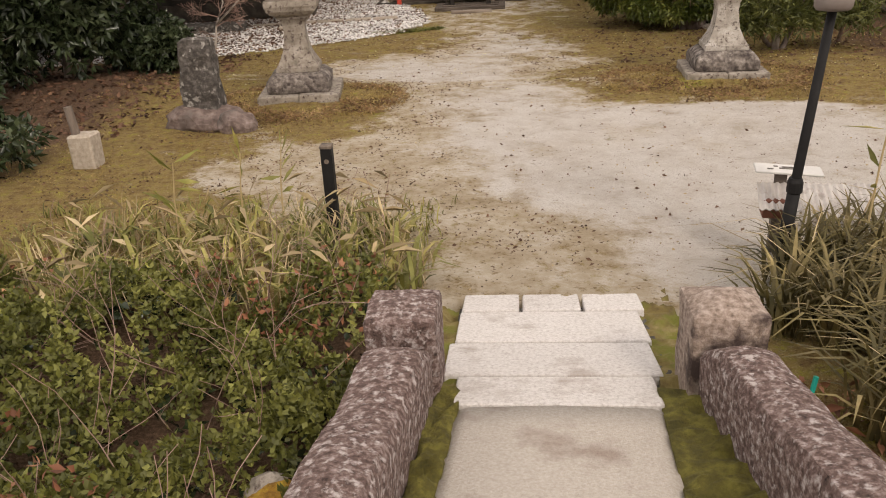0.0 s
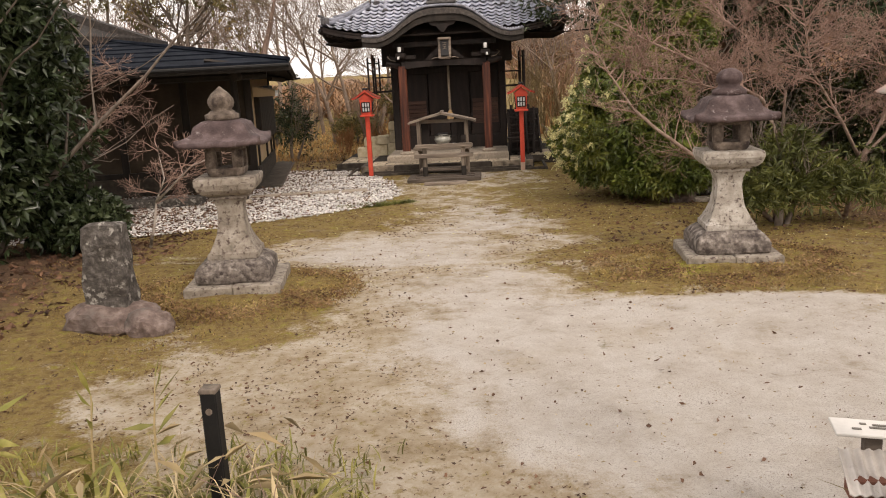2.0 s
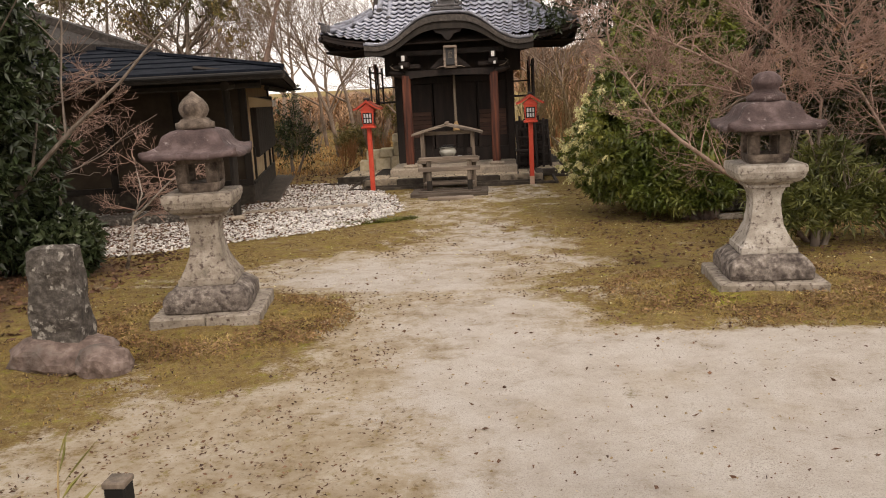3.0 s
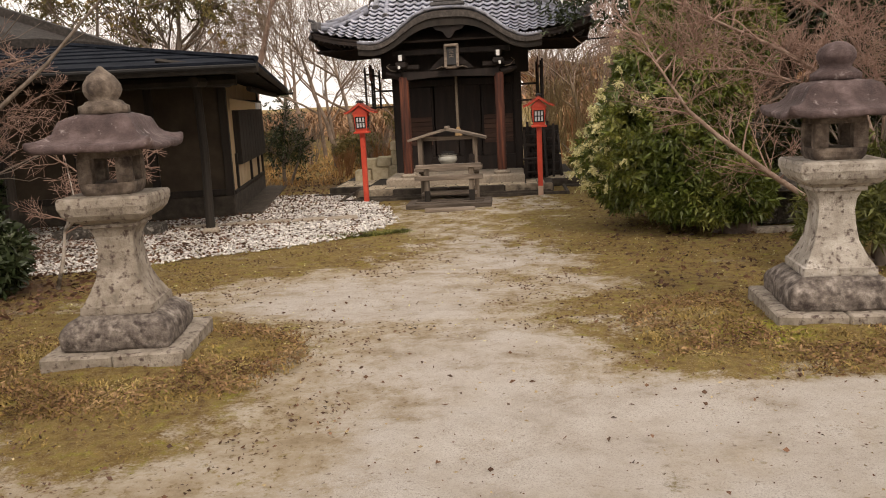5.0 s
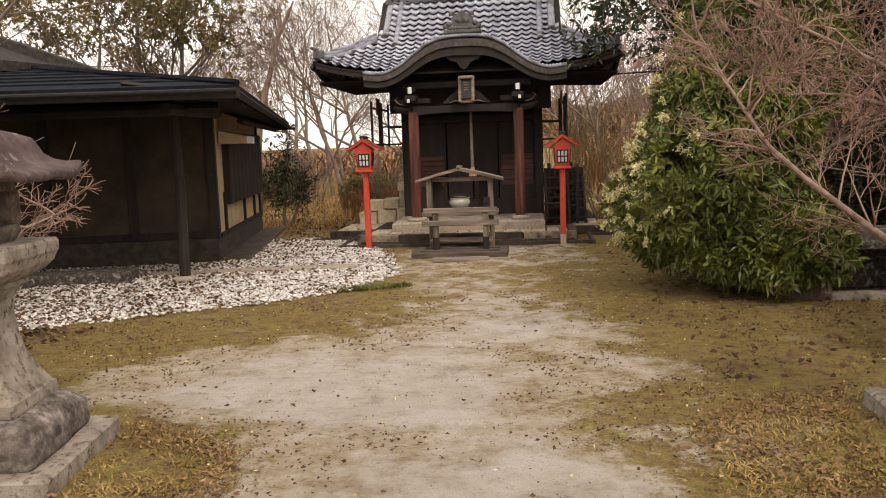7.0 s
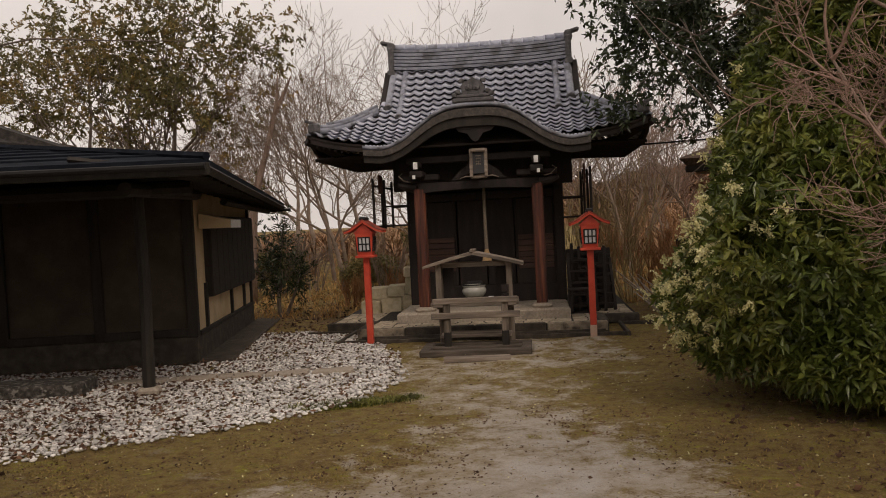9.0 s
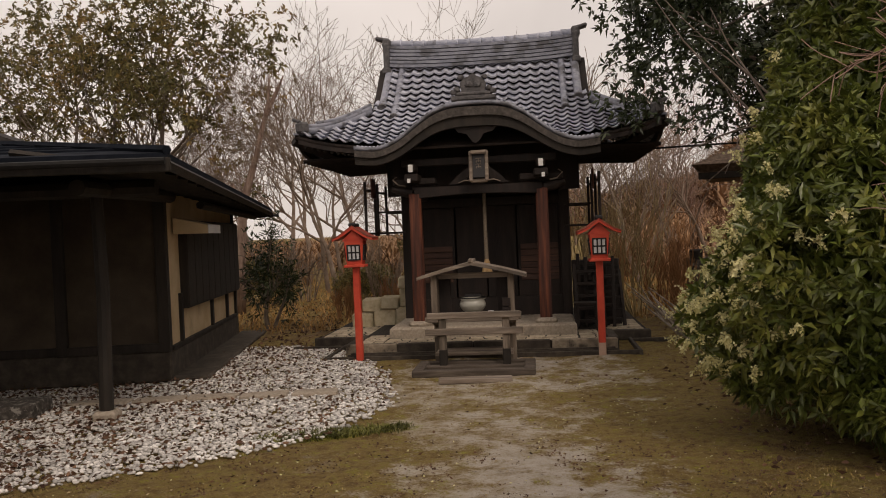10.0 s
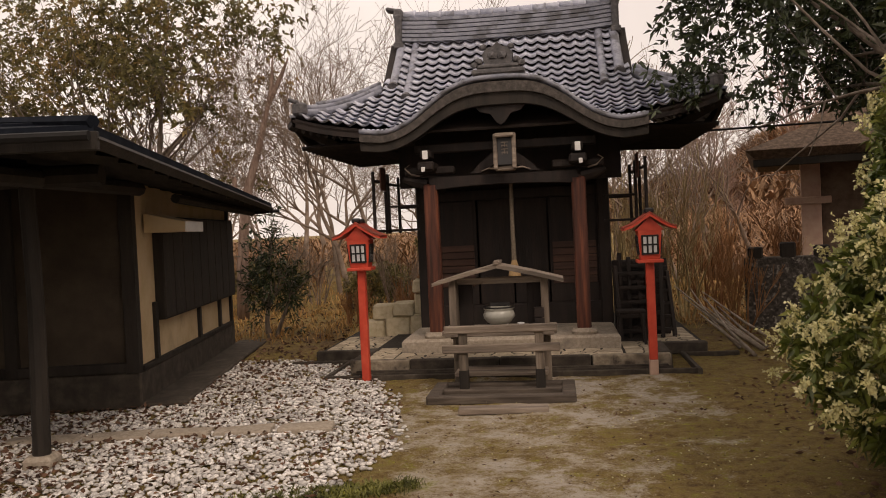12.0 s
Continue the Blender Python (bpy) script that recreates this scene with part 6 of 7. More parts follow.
def shrub(name, x, y, label, seed, crowns, leaf_mat, count, leaf, flowers=0, bottom=-0.7, bark=BARK, droop=0.12, thick=0.3, lump=0.3, per=7):
    """crowns: centre and radii of each rounded mass of leaves."""
    z = float(ground_z(x, y))
    t = thing(name, x, y, z - 0.02, label, "shrub")
    top = max(c[2] for c, _ in crowns)
    br, tips = grow(seed, (0, 0, 0), (0, 0, 1), top * 0.9, 0.05, 2, (4, 6), 0.8, 0.3, 0.8)
    br2, _ = grow(seed + 1, (0.1, 0.05, 0), (0.5, 0.2, 1), top * 0.8, 0.04, 2, (3, 5), 0.8, 0.2, 0.8)
    limbs("stem", br + br2, bark, t)
    size = np.array([r[0] * r[2] for _, r in crowns])
    pw = [shell(int(count / per * s / size.sum()), c, r, seed + k, thick, bottom, lump) for k, ((c, r), s) in enumerate(zip(crowns, size))]
    p, w = np.concatenate([a for a, _ in pw]), np.concatenate([b for _, b in pw])
    q, u = rosettes(p, w, per, seed)
    leaves("foliage", q, u, leaf[0], leaf[1], leaf_mat, t, droop=droop)
    inner = [shell(int(count * 0.3 * s / size.sum()), c, [v * 0.74 for v in r], seed + 9 + k, 0.6, bottom, lump) for k, ((c, r), s) in enumerate(zip(crowns, size))]
    leaves("inner_foliage", np.concatenate([a for a, _ in inner]), np.concatenate([b for _, b in inner]), leaf[0] * 1.3, leaf[1] * 1.5, leaf_mat, t)
    if flowers:
        g = np.random.default_rng(seed)
        # most of the flowers hang on the side that looks west and up
        score = -w[:, 0] + 0.35 * w[:, 2] - 2.0 * p[:, 0] - 0.25 * np.abs(p[:, 2] - 1.4) + g.normal(scale=0.6, size=len(w))
        pick = np.argsort(-score)[:flowers]
        for k, j in enumerate(pick):
            c = new("flower_cluster", FLOWERS[k % len(FLOWERS)])
            c.parent = t
            q = p[j] + 0.12 * w[j] / np.linalg.norm(w[j])
            c.matrix_basis = pose(*q, g.uniform(-25, 25), g.uniform(-25, 25), g.uniform(0, 360)) @ Matrix.Scale(g.uniform(0.6, 0.95), 4)
    return t


# flowering shrub by the path
shrub("flowering_shrub", 2.27, 13.92, "tall glossy evergreen shrub with cream flower clusters", 3, (((-0.08, 0, 0.85), (0.95, 1.15, 0.80)), ((0.05, 0.1, 1.70), (0.82, 1.0, 0.95)), ((0.45, 0.3, 2.60), (0.75, 0.9, 0.95)), ((-0.08, -0.93, 0.45), (0.44, 0.42, 0.38)), ((0.35, -0.9, 0.50), (0.50, 0.45, 0.40)), ((0.75, 0.2, 3.4), (0.6, 0.7, 0.7))), LEAF_GREEN, 62000, (0.105, 0.034), 150, -0.75)
shrub("shrub", 3.3, 10.75, "low spreading green shrub beside the path", 21, (((0, 0, 0.45), (0.7, 0.6, 0.38)), ((0.5, 0.2, 0.5), (0.5, 0.5, 0.35)), ((-0.45, -0.1, 0.4), (0.4, 0.4, 0.3)), ((0.9, 0.0, 0.42), (0.35, 0.4, 0.28)), ((0.1, 0.1, 0.85), (0.4, 0.4, 0.3))), LEAF_FERN, 6000, (0.11, 0.020), 0, -0.6, thick=0.9, lump=0.5)
shrub("evergreen_shrub", 2.95, 15.5, "tall dark evergreen shrub rising behind the flowering one", 23, (((0, 0, 2.5), (0.98, 0.8, 1.2)), ((0.35, 0.2, 3.7), (1.1, 0.9, 1.1)), ((1.4, 0.2, 3.2), (0.9, 0.9, 1.0))), LEAF_UPPER, 26000, (0.11, 0.04), 0, -0.9, thick=0.5)
shrub("evergreen_shrub", 4.7, 16.6, "dark evergreen shrub in the shade behind the maples", 24, (((0, 0, 0.9), (0.9, 0.7, 0.9)), ((0.9, 0.2, 1.1), (0.9, 0.7, 1.0))), LEAF_UPPER, 9000, (0.11, 0.04), 0, -0.9, thick=0.5)
shrub("evergreen_shrub", 6.9, 13.9, "dark evergreen shrub at the garden edge behind the maples", 25, (((0, 0, 0.9), (1.1, 0.9, 1.0)), ((0.9, -0.4, 1.4), (1.0, 0.9, 1.2)), ((-1.0, 0.8, 1.0), (0.9, 0.8, 1.0))), LEAF_UPPER, 14000, (0.11, 0.04), 0, -0.9, thick=0.5)
# dark evergreens by the house
shrub("evergreen_shrub", -5.5, 9.9, "large dark evergreen shrub with glossy leaves", 31, (((-0.05, 0, 1.0), (1.22, 1.25, 1.05)), ((0.0, 0.2, 2.3), (1.25, 1.25, 1.05)), ((-0.3, 0.4, 3.4), (1.25, 1.2, 0.9)), ((0.75, -0.1, 2.7), (0.5, 0.5, 0.3)), ((0.8, 0.1, 1.9), (0.4, 0.4, 0.22))), LEAF_DARK, 30000, (0.13, 0.046), 0, -0.9, thick=0.5)
shrub("evergreen_shrub", -6.9, 12.4, "dark evergreen shrub before the house front", 37, (((0, 0, 1.0), (1.2, 1.2, 1.0)),), LEAF_DARK, 9000, (0.12, 0.05), 0, -0.9, thick=0.5)
shrub("evergreen_shrub", -4.7, 10.6, "low dark evergreen shrub beside the pebble bed", 38, (((0, 0, 0.35), (0.55, 0.6, 0.4)), ((0.3, -0.3, 0.3), (0.4, 0.4, 0.3))), LEAF_DARK, 4500, (0.10, 0.04), 0, -0.8, thick=0.6)
shrub("evergreen_shrub", -6.4, 7.6, "dense dark evergreen hedge shrub at the garden edge", 39, (((0, 0, 0.8), (1.3, 1.6, 0.9)), ((0, 0.3, 1.7), (1.1, 1.2, 0.8))), LEAF_DARK, 13000, (0.12, 0.05), 0, -0.9, thick=0.4)
shrub("evergreen_shrub", -4.6, 5.6, "low dark shrub at the garden edge", 40, (((0, 0, 0.3), (0.7, 1.0, 0.35)),), LEAF_DARK, 5000, (0.10, 0.04), 0, -0.7, thick=0.5)
# evergreen trees over the shrub and behind
broad_tree("evergreen_tree", 4.35, 18.2, "tall evergreen tree leaning over the shrine roof", 41, 9.0, 0.9, LEAF_DARK, 30000, (0.12, 0.048), scatter=0.42, radius=0.15, up=0.12, lean=(-0.20, -0.05), clear=2.85)
broad_tree("evergreen_tree", 5.4, 15.2, "tall dark evergreen tree behind the flowering shrub", 43, 6.6, 0.85, LEAF_DARK, 50000, (0.13, 0.05), scatter=0.6, radius=0.15, up=0.05, clear=2.1)
broad_tree("evergreen_tree", 7.6, 13.6, "dark evergreen tree at the garden edge", 44, 5.8, 0.9, LEAF_DARK, 45000, (0.13, 0.05), scatter=0.6, radius=0.14, up=0.05, clear=1.9)
broad_tree("evergreen_tree", -9.2, 27.0, "tall slender evergreen tree with olive foliage", 47, 10.0, 0.7, LEAF_OLIVE, 7500, (0.14, 0.065), scatter=0.36, radius=0.13)
broad_tree("evergreen_tree", -12.0, 29.0, "tall slender evergreen tree with olive foliage", 48, 9.6, 0.7, LEAF_OLIVE, 7500, (0.14, 0.065), scatter=0.36, radius=0.13)
broad_tree("evergreen_tree", -11.0, 28.0, "tall slender evergreen tree with olive foliage", 49, 9.6, 0.6, LEAF_OLIVE, 6500, (0.15, 0.07), scatter=0.28, radius=0.12)
# bare maple beside the right-hand lantern and small pale tree by the pebbles
TWIG_BARK = material("brown_maple_bark", [(0.15, 0.095, 0.07), (0.27, 0.19, 0.15), (0.40, 0.31, 0.26)], 14, 8, 0.9, 0.4, 40)
def maple(x, y, label, limbs_of, seed, count, reach=(0.45, 0.95), thin=0.0021, levels=3, mat=TWIG, bark=TWIG_BARK, lean=(-0.9, 0.3), rise=(0.1, 0.9)):
    """A maple with a few drawn limbs; fine twigs grow from each of them."""
    r = random.Random(seed)
    t = thing("bare_maple", x, y, float(ground_z(x, y)) - 0.03, label, "tree", "bare maples")
    br = []
    for pts, radius in limbs_of:
        spine = [Vector(p) for p in pts]
        n = len(spine) - 1
        part("limb", roughen(tube(spine, [0.55 * radius * (1 - 0.82 * i / n) for i in range(n + 1)], 8), 0.006, 9, seed), bark, t, smooth=True)
        for k in range(count):
            f = n * r.uniform(0.22, 0.995) ** 0.8
            a = spine[int(f)].lerp(spine[int(f) + 1], f - int(f))
            b, _t = grow(seed * 100 + k + len(br), a, (r.uniform(*lean), r.gauss(0, 0.45), r.uniform(*rise)), r.uniform(*reach), 0.010, levels, (2, 3), 0.75, 0.06, 0.72, 4, 0.13, thin)
            br += b
    tagged(limbs("twig", br, mat, t), kind="stuff")
    return t


maple(3.35, 11.0, "old bare maple with low limbs reaching over the flowering shrub", (
    (((0, 0, 0), (-0.45, -0.15, 0.50), (-1.05, -0.40, 0.90), (-1.45, -0.50, 1.20), (-1.70, -0.55, 1.42), (-1.95, -0.58, 1.80), (-2.15, -0.6, 2.15)), 0.055),
    (((0, 0, 0), (0.05, 0.05, 0.9), (-0.25, -0.2, 1.45), (-0.95, -0.45, 1.85), (-1.60, -0.55, 2.15), (-2.15, -0.6, 2.45)), 0.052),
    (((0.05, 0.05, 0.85), (0.15, 0.25, 1.5), (-0.2, 0.4, 2.1), (-0.8, 0.5, 2.6)), 0.038),
    (((-0.25, -0.2, 1.45), (-0.7, -0.3, 1.58), (-1.2, -0.35, 1.72), (-1.75, -0.4, 1.75)), 0.03)), 5, 25, reach=(0.18, 0.38), lean=(-0.9, 0.35))
maple(4.25, 11.3, "bare maple with spreading pale limbs and reddish twigs", (
    (((0, 0, 0), (0.1, -0.1, 0.7), (0.35, -0.25, 1.35), (0.25, -0.35, 1.95), (0.6, -0.4, 2.6)), 0.052),
    (((0.1, -0.1, 0.7), (-0.2, -0.3, 1.15), (-0.6, -0.4, 1.75), (-0.75, -0.5, 2.4)), 0.040),
    (((0.35, -0.25, 1.3), (0.85, -0.35, 1.65), (1.3, -0.45, 2.2)), 0.032),
    (((0.1, -0.1, 0.7), (0.6, 0.1, 1.1), (1.2, 0.1, 1.5), (1.7, 0.0, 2.0)), 0.035)), 6, 40, reach=(0.22, 0.45), lean=(-0.8, 0.8), rise=(-0.05, 0.9))
maple(-5.15, 11.7, "bare maple with drooping reddish twigs before the dark house", (
    (((0, 0, 0), (0.1, -0.1, 1.1), (0.2, -0.2, 1.9), (0.5, -0.25, 2.2), (0.8, -0.3, 2.2)), 0.030),
    (((0.1, -0.1, 1.1), (0.4, -0.3, 1.6), (0.75, -0.4, 1.75)), 0.018),
    (((0.25, -0.2, 1.9), (-0.2, -0.4, 2.5), (-0.5, -0.5, 2.9)), 0.03)), 7, 13, reach=(0.16, 0.32), bark=BARK, lean=(-0.5, 1.0), rise=(-0.25, 0.45))
young = maple(-3.95, 10.72, "small bare tree with pale mottled bark and red twigs", (
    (((0, 0, 0), (0.10, 0, 0.33), (0.15, 0, 0.58), (0.28, 0, 0.85), (0.24, 0, 1.22)), 0.038),
    (((0.15, 0, 0.58), (0.42, -0.05, 0.80), (0.62, -0.05, 0.98), (0.95, -0.1, 1.10)), 0.026)), 8, 8, reach=(0.16, 0.32), thin=0.0024, bark=PALE_BARK, lean=(-0.9, 0.8), rise=(0.1, 0.9))
young.name = "young_bare_tree"
trough = thing("stone_trough", 3.35, 13.15, float(ground_z(3.35, 13.15)), "dark hollow of rough stones under the shrubs", "stone trough")
part("lintel", roughen(box(1.35, 0.5, 0.17, (0, 0, 0.52), 0.05, segments=2), 0.03, 4), STELE, trough)
for sx in (-1, 1):
    part("side_stone", roughen(boulder(0.28, 0.35, 0.42, 5 + sx, (sx * 0.62, 0, 0.18)), 0.02, 9), ROCK, trough)
part("back_stone", box(1.2, 0.1, 0.5, (0, 0.3, 0.25), 0.02), STELE, trough)
part("front_kerb", roughen(box(1.0, 0.12, 0.09, (0, -0.3, 0.03), 0.02), 0.01, 6), GRANITE_PALE, trough)
# woods behind the shrine
woods = (
    (-4.6, 26.4, 6.6, 61, 0.10), (-3.0, 29.0, 5.6, 62, 0.08), (-5.6, 31.0, 7.0, 63, 0.09), (-1.8, 31.0, 6.0, 64, 0.08), (-8.5, 32.0, 7.2, 65, 0.09),
    (-4.0, 33.5, 6.8, 66, 0.11), (1.5, 31.0, 5.6, 67, 0.10), (5.0, 33.0, 6.0, 68, 0.11), (-11.5, 35.0, 7.0, 69, 0.12), (8.5, 31.0, 6.0, 70, 0.11), (-15.0, 31.0, 7.0, 71, 0.12), (11.5, 26.0, 6.2, 72, 0.12), (-4.3, 27.6, 8.6, 73, 0.10), (-3.4, 30.5, 9.2, 74, 0.11), (-5.4, 28.6, 8.2, 75, 0.09), (2.6, 29.5, 8.6, 76, 0.10))
for x, y, h, seed, r in woods:
    bare_tree("bare_tree", x, y, "bare winter tree with fine grey-brown branches", seed, h, 0.78, GREY_TWIG, r * 0.75, 4, (3, 5), 0.20, (random.uniform(-0.1, 0.1), 0), "bare trees behind the shrine", min_radius=0.0045, bark=GREY_TWIG)
far_trees = [bare_tree("bare_tree", x, y, "distant bare winter tree of the wooded slope", seed, 8.0, 0.7, GREY_TWIG if seed != 401 else TWIG, 0.12, 3, (3, 5), 0.25, (0, 0), "distant bare trees", min_radius=0.014, bark=GREY_TWIG) for x, y, seed in ((-9.0, 40.0, 400), (9.0, 38.0, 401), (0.0, 42.0, 402))]
fr_ = random.Random(77)
for k in range(20):
    x, y = fr_.uniform(-26, 30), fr_.uniform(36, 62)
    c = copy_thing(far_trees[k % 3], pose(x, y, float(ground_z(x, y)) - 0.05, 0, 0, fr_.uniform(0, 360)))
    c.scale = [fr_.uniform(0.6, 1.0)] * 3
for k in range(9):
    x, y = fr_.uniform(5.5, 16), fr_.uniform(26, 40)
    c = copy_thing(far_trees[k % 3], pose(x, y, float(ground_z(x, y)) - 0.05, 0, 0, fr_.uniform(0, 360)))
    c.scale = [fr_.uniform(0.35, 0.55)] * 3
# snag with a broken top
SNAG_BARK = material("brown_snag_bark", [(0.10, 0.06, 0.045), (0.20, 0.135, 0.105), (0.33, 0.24, 0.195)], 9, 8, 0.95, 0.5, 30, stretch=(1.5, 1.5, 0.4))
snag = thing("broken_tree", -6.6, 25.4, float(ground_z(-6.6, 25.4)) - 0.05, "leaning pale trunk with a broken forked top", "tree")
part("trunk", tube([(0, 0, 0), (0.06, 0, 1.3), (0.18, 0, 2.5), (0.52, 0, 3.5), (0.85, 0, 4.7), (0.9, 0, 5.3)], [0.13, 0.11, 0.10, 0.065, 0.04, 0.015], 9), SNAG_BARK, snag, smooth=True)
part("fork", tube([(0.78, 0, 4.4), (1.05, 0, 4.9), (1.22, 0, 5.25)], [0.06, 0.045, 0.015], 7), SNAG_BARK, snag)
part("stump_branch", tube([(0.18, 0, 2.2), (-0.02, 0, 2.7), (-0.04, 0, 2.95)], [0.07, 0.055, 0.04], 7), SNAG_BARK, snag)
# fans of straw-coloured stems beyond the shrine
def fan(x, y, h, n, seed, mat, label):
    r = random.Random(seed)
    t = thing("bare_shrub", x, y, float(ground_z(x, y)) - 0.03, label, "shrub", "bare shrubs")
    for _ in range(n):
        a, lean = r.uniform(0, 6.28), r.uniform(0.05, 0.45)
        b, _t = grow(r.random(), (0.15 * math.cos(a), 0.15 * math.sin(a), 0), (lean * math.cos(a), lean * math.sin(a), 1), h * r.uniform(0.45, 0.65), 0.022, 2, (3, 5), 0.4, 0.35, 0.75, 4, 0.08, 0.004)
        limbs("stem", b, mat, t)
    return t
for x, y, h, n, seed in ((1.75, 22.9, 2.1, 9, 81), (0.7, 24.0, 2.1, 8, 83)):
    fan(x, y, h, n, seed, SHRUB_TWIG, "bare shrub of many upright straw-coloured stems")
for x, y, h, n, seed in ((-3.3, 25.2, 1.0, 6, 85), (-4.4, 29.0, 1.2, 7, 86), (-2.2, 27.5, 1.1, 7, 87), (4.3, 22.0, 1.1, 8, 88), (6.4, 26.5, 1.6, 9, 89), (-7.2, 27.6, 1.2, 7, 90), (-5.6, 27.4, 1.1, 7, 91), (2.3, 21.4, 1.0, 7, 92), (3.2, 20.6, 0.8, 6, 93)):
    fan(x, y, h, n, seed, BRUSH if seed in (88, 92, 93, 89) else GREY_TWIG, "bare brown shrub of thin twigs")
for k, (x, y, h) in enumerate(((3.0, 22.8, 1.0), (2.4, 24.2, 1.1), (4.6, 27.5, 1.3), (3.4, 28.5, 1.5), (6.2, 28.0, 1.5), (1.6, 26.5, 1.2), (-2.9, 24.4, 0.7), (-3.9, 24.0, 0.6))):
    fan(x, y, h, 9, 500 + k, BRUSH, "rust-brown thicket of thin winter stems")
shrub("evergreen_shrub", -5.05, 22.6, "slim dark green shrub beside the house wall", 94, (((-0.2, 0, 1.0), (0.24, 0.3, 0.95)), ((0.12, 0, 1.25), (0.26, 0.3, 1.05)), ((0.42, 0.1, 0.8), (0.22, 0.3, 0.75))), LEAF_DARK, 1500, (0.12, 0.024), 0, -0.95, thick=1.0, lump=0.5)
shrub("evergreen_shrub", -3.9, 26.2, "low olive shrub at the foot of bare trees", 95, (((0, 0, 0.5), (0.8, 0.6, 0.5)),), LEAF_OLIVE, 4000, (0.08, 0.03), 0, -0.6, thick=0.7)
shrub("evergreen_shrub", -6.4, 26.4, "low olive shrub at the foot of bare trees", 96, (((0, 0, 0.6), (0.9, 0.6, 0.6)),), LEAF_OLIVE, 4000, (0.08, 0.03), 0, -0.6, thick=0.7)
shrub("evergreen_shrub", -2.4, 30.0, "low olive shrub at the foot of bare trees", 97, (((0, 0, 0.8), (1.4, 0.8, 0.8)),), LEAF_OLIVE, 5000, (0.10, 0.04), 0, -0.6, thick=0.7)

# ground cover and bamboo grass beside the bridge
def cover(seed, n, inside, height):
    g = np.random.default_rng(seed)
    x, y = g.uniform(-3.6, 2.8, n * 7), g.uniform(0.2, 4.9, n * 7)
    gap = np.sin(17 * x + 2 * np.sin(9 * y)) * np.sin(15 * y + 2 * np.sin(11 * x)) + 0.7 * np.sin(5.3 * x + 1) * np.sin(4.7 * y)
    k = inside(x, y) & (gap > -0.25)
    x, y = x[k][:n], y[k][:n]
    hump = 0.45 + 0.35 * np.sin(3.1 * x + 1.3) * np.sin(2.7 * y + 0.4) + 0.35 * np.sin(7 * x + np.sin(4 * y)) * np.sin(6 * y + 1) + 0.28 * np.sin(17 * x + 2 * np.sin(9 * y)) * np.sin(15 * y + 2 * np.sin(11 * x))
    z = ground_z(x, y) + height * (0.25 + 0.65 * hump) * g.uniform(0.6, 1.0, len(x))
    return np.stack([x, y, z], axis=1), np.stack([g.normal(scale=0.7, size=len(x)), g.normal(scale=0.7, size=len(x)), g.uniform(0.1, 0.9, len(x))], axis=1)
low_left = lambda x, y: (x < -0.58) & (y < 3.55 - 0.10 * (x + 0.6)) & (x > -3.4)
p, w = cover(5, 10500, low_left, 0.46)
p, w = rosettes(p, w, 6, 5, 1.0)
tagged(leaves("ground_cover", p, w, 0.034, 0.021, LEAF_COVER), "low leafy green ground cover on the bank beside the bridge", "ground cover", kind="stuff")
# low layer in a dark leaf colour that stands for shade between sprigs
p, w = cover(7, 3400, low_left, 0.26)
tagged(leaves("ground_cover", p, w, 0.06, 0.038, LEAF_DARK), "low ground cover leaves darkened to stand for shade", "ground cover", kind="stuff")
p, w = cover(6, 4200, lambda x, y: low_left(x, y) & ((np.sin(2.3 * x + 3 * y) > 0.3) | (x < -2.2)), 0.47)
tagged(leaves("dry_leaves", p, w, 0.045, 0.024, RUST_LEAF), "brown dry leaves caught in the ground cover", "fallen leaves", kind="stuff")
stalks = []
for k in range(120):
    a, y = random.uniform(-3.3, -0.62), random.uniform(0.8, 3.7)
    b, _t = grow(k, (a, y, float(ground_z(a, y)) + 0.05), (random.gauss(0, 0.5), random.gauss(0, 0.5), 0.8), random.uniform(0.25, 0.45), 0.004, 1, (1, 3), 0.7, 0.1, 0.7, 3, 0.15, 0.0016)
    stalks += b
tagged(limbs("dry_stalks", stalks, TWIG, None), "thin reddish dry stalks in the ground cover", "stalks", kind="stuff")


def blades(name, places, label, mat, tall, width, seed, bend=0.5, per=1):
    """Arching grass blades of three pieces each."""
    g = np.random.default_rng(seed)
    b = np.repeat(np.asarray(places, float), per, axis=0) + np.concatenate([g.normal(scale=0.03, size=(len(places) * per, 2)), np.zeros((len(places) * per, 1))], axis=1)
    n = len(b)
    a = g.uniform(0, 2 * np.pi, n)
    h = tall * g.uniform(0.45, 1.15, n)
    out = np.stack([np.cos(a), np.sin(a), np.zeros(n)], axis=1)
    side = np.stack([-np.sin(a), np.cos(a), np.zeros(n)], axis=1)
    bd = (bend * g.uniform(0.3, 1.4, n))[:, None]
    wd = (width * g.uniform(0.6, 1.2, n))[:, None]
    rows = []
    for f, k in ((0, 0.7), (0.4, 1.0), (0.75, 0.7)):
        c = b + np.array([0, 0, 1.0]) * (h * f * (1 - 0.25 * f * bd[:, 0]))[:, None] + out * h[:, None] * bd * f * f
        rows += [c - side * wd * k * 0.5, c + side * wd * k * 0.5]
    c = b + np.array([0, 0, 1.0]) * (h * (1 - 0.42 * bd[:, 0]))[:, None] + out * h[:, None] * bd
    rows.append(c)
    v = np.stack(rows, axis=1).reshape(-1, 3)
    i = np.arange(n)[:, None] * 7
    f = np.concatenate([i + t for t in ([0, 1, 3], [0, 3, 2], [2, 3, 5], [2, 5, 4], [4, 5, 6])], axis=1).reshape(-1, 3)
    return tagged(fast(name, v, f, mat), label, "grass", kind="stuff")


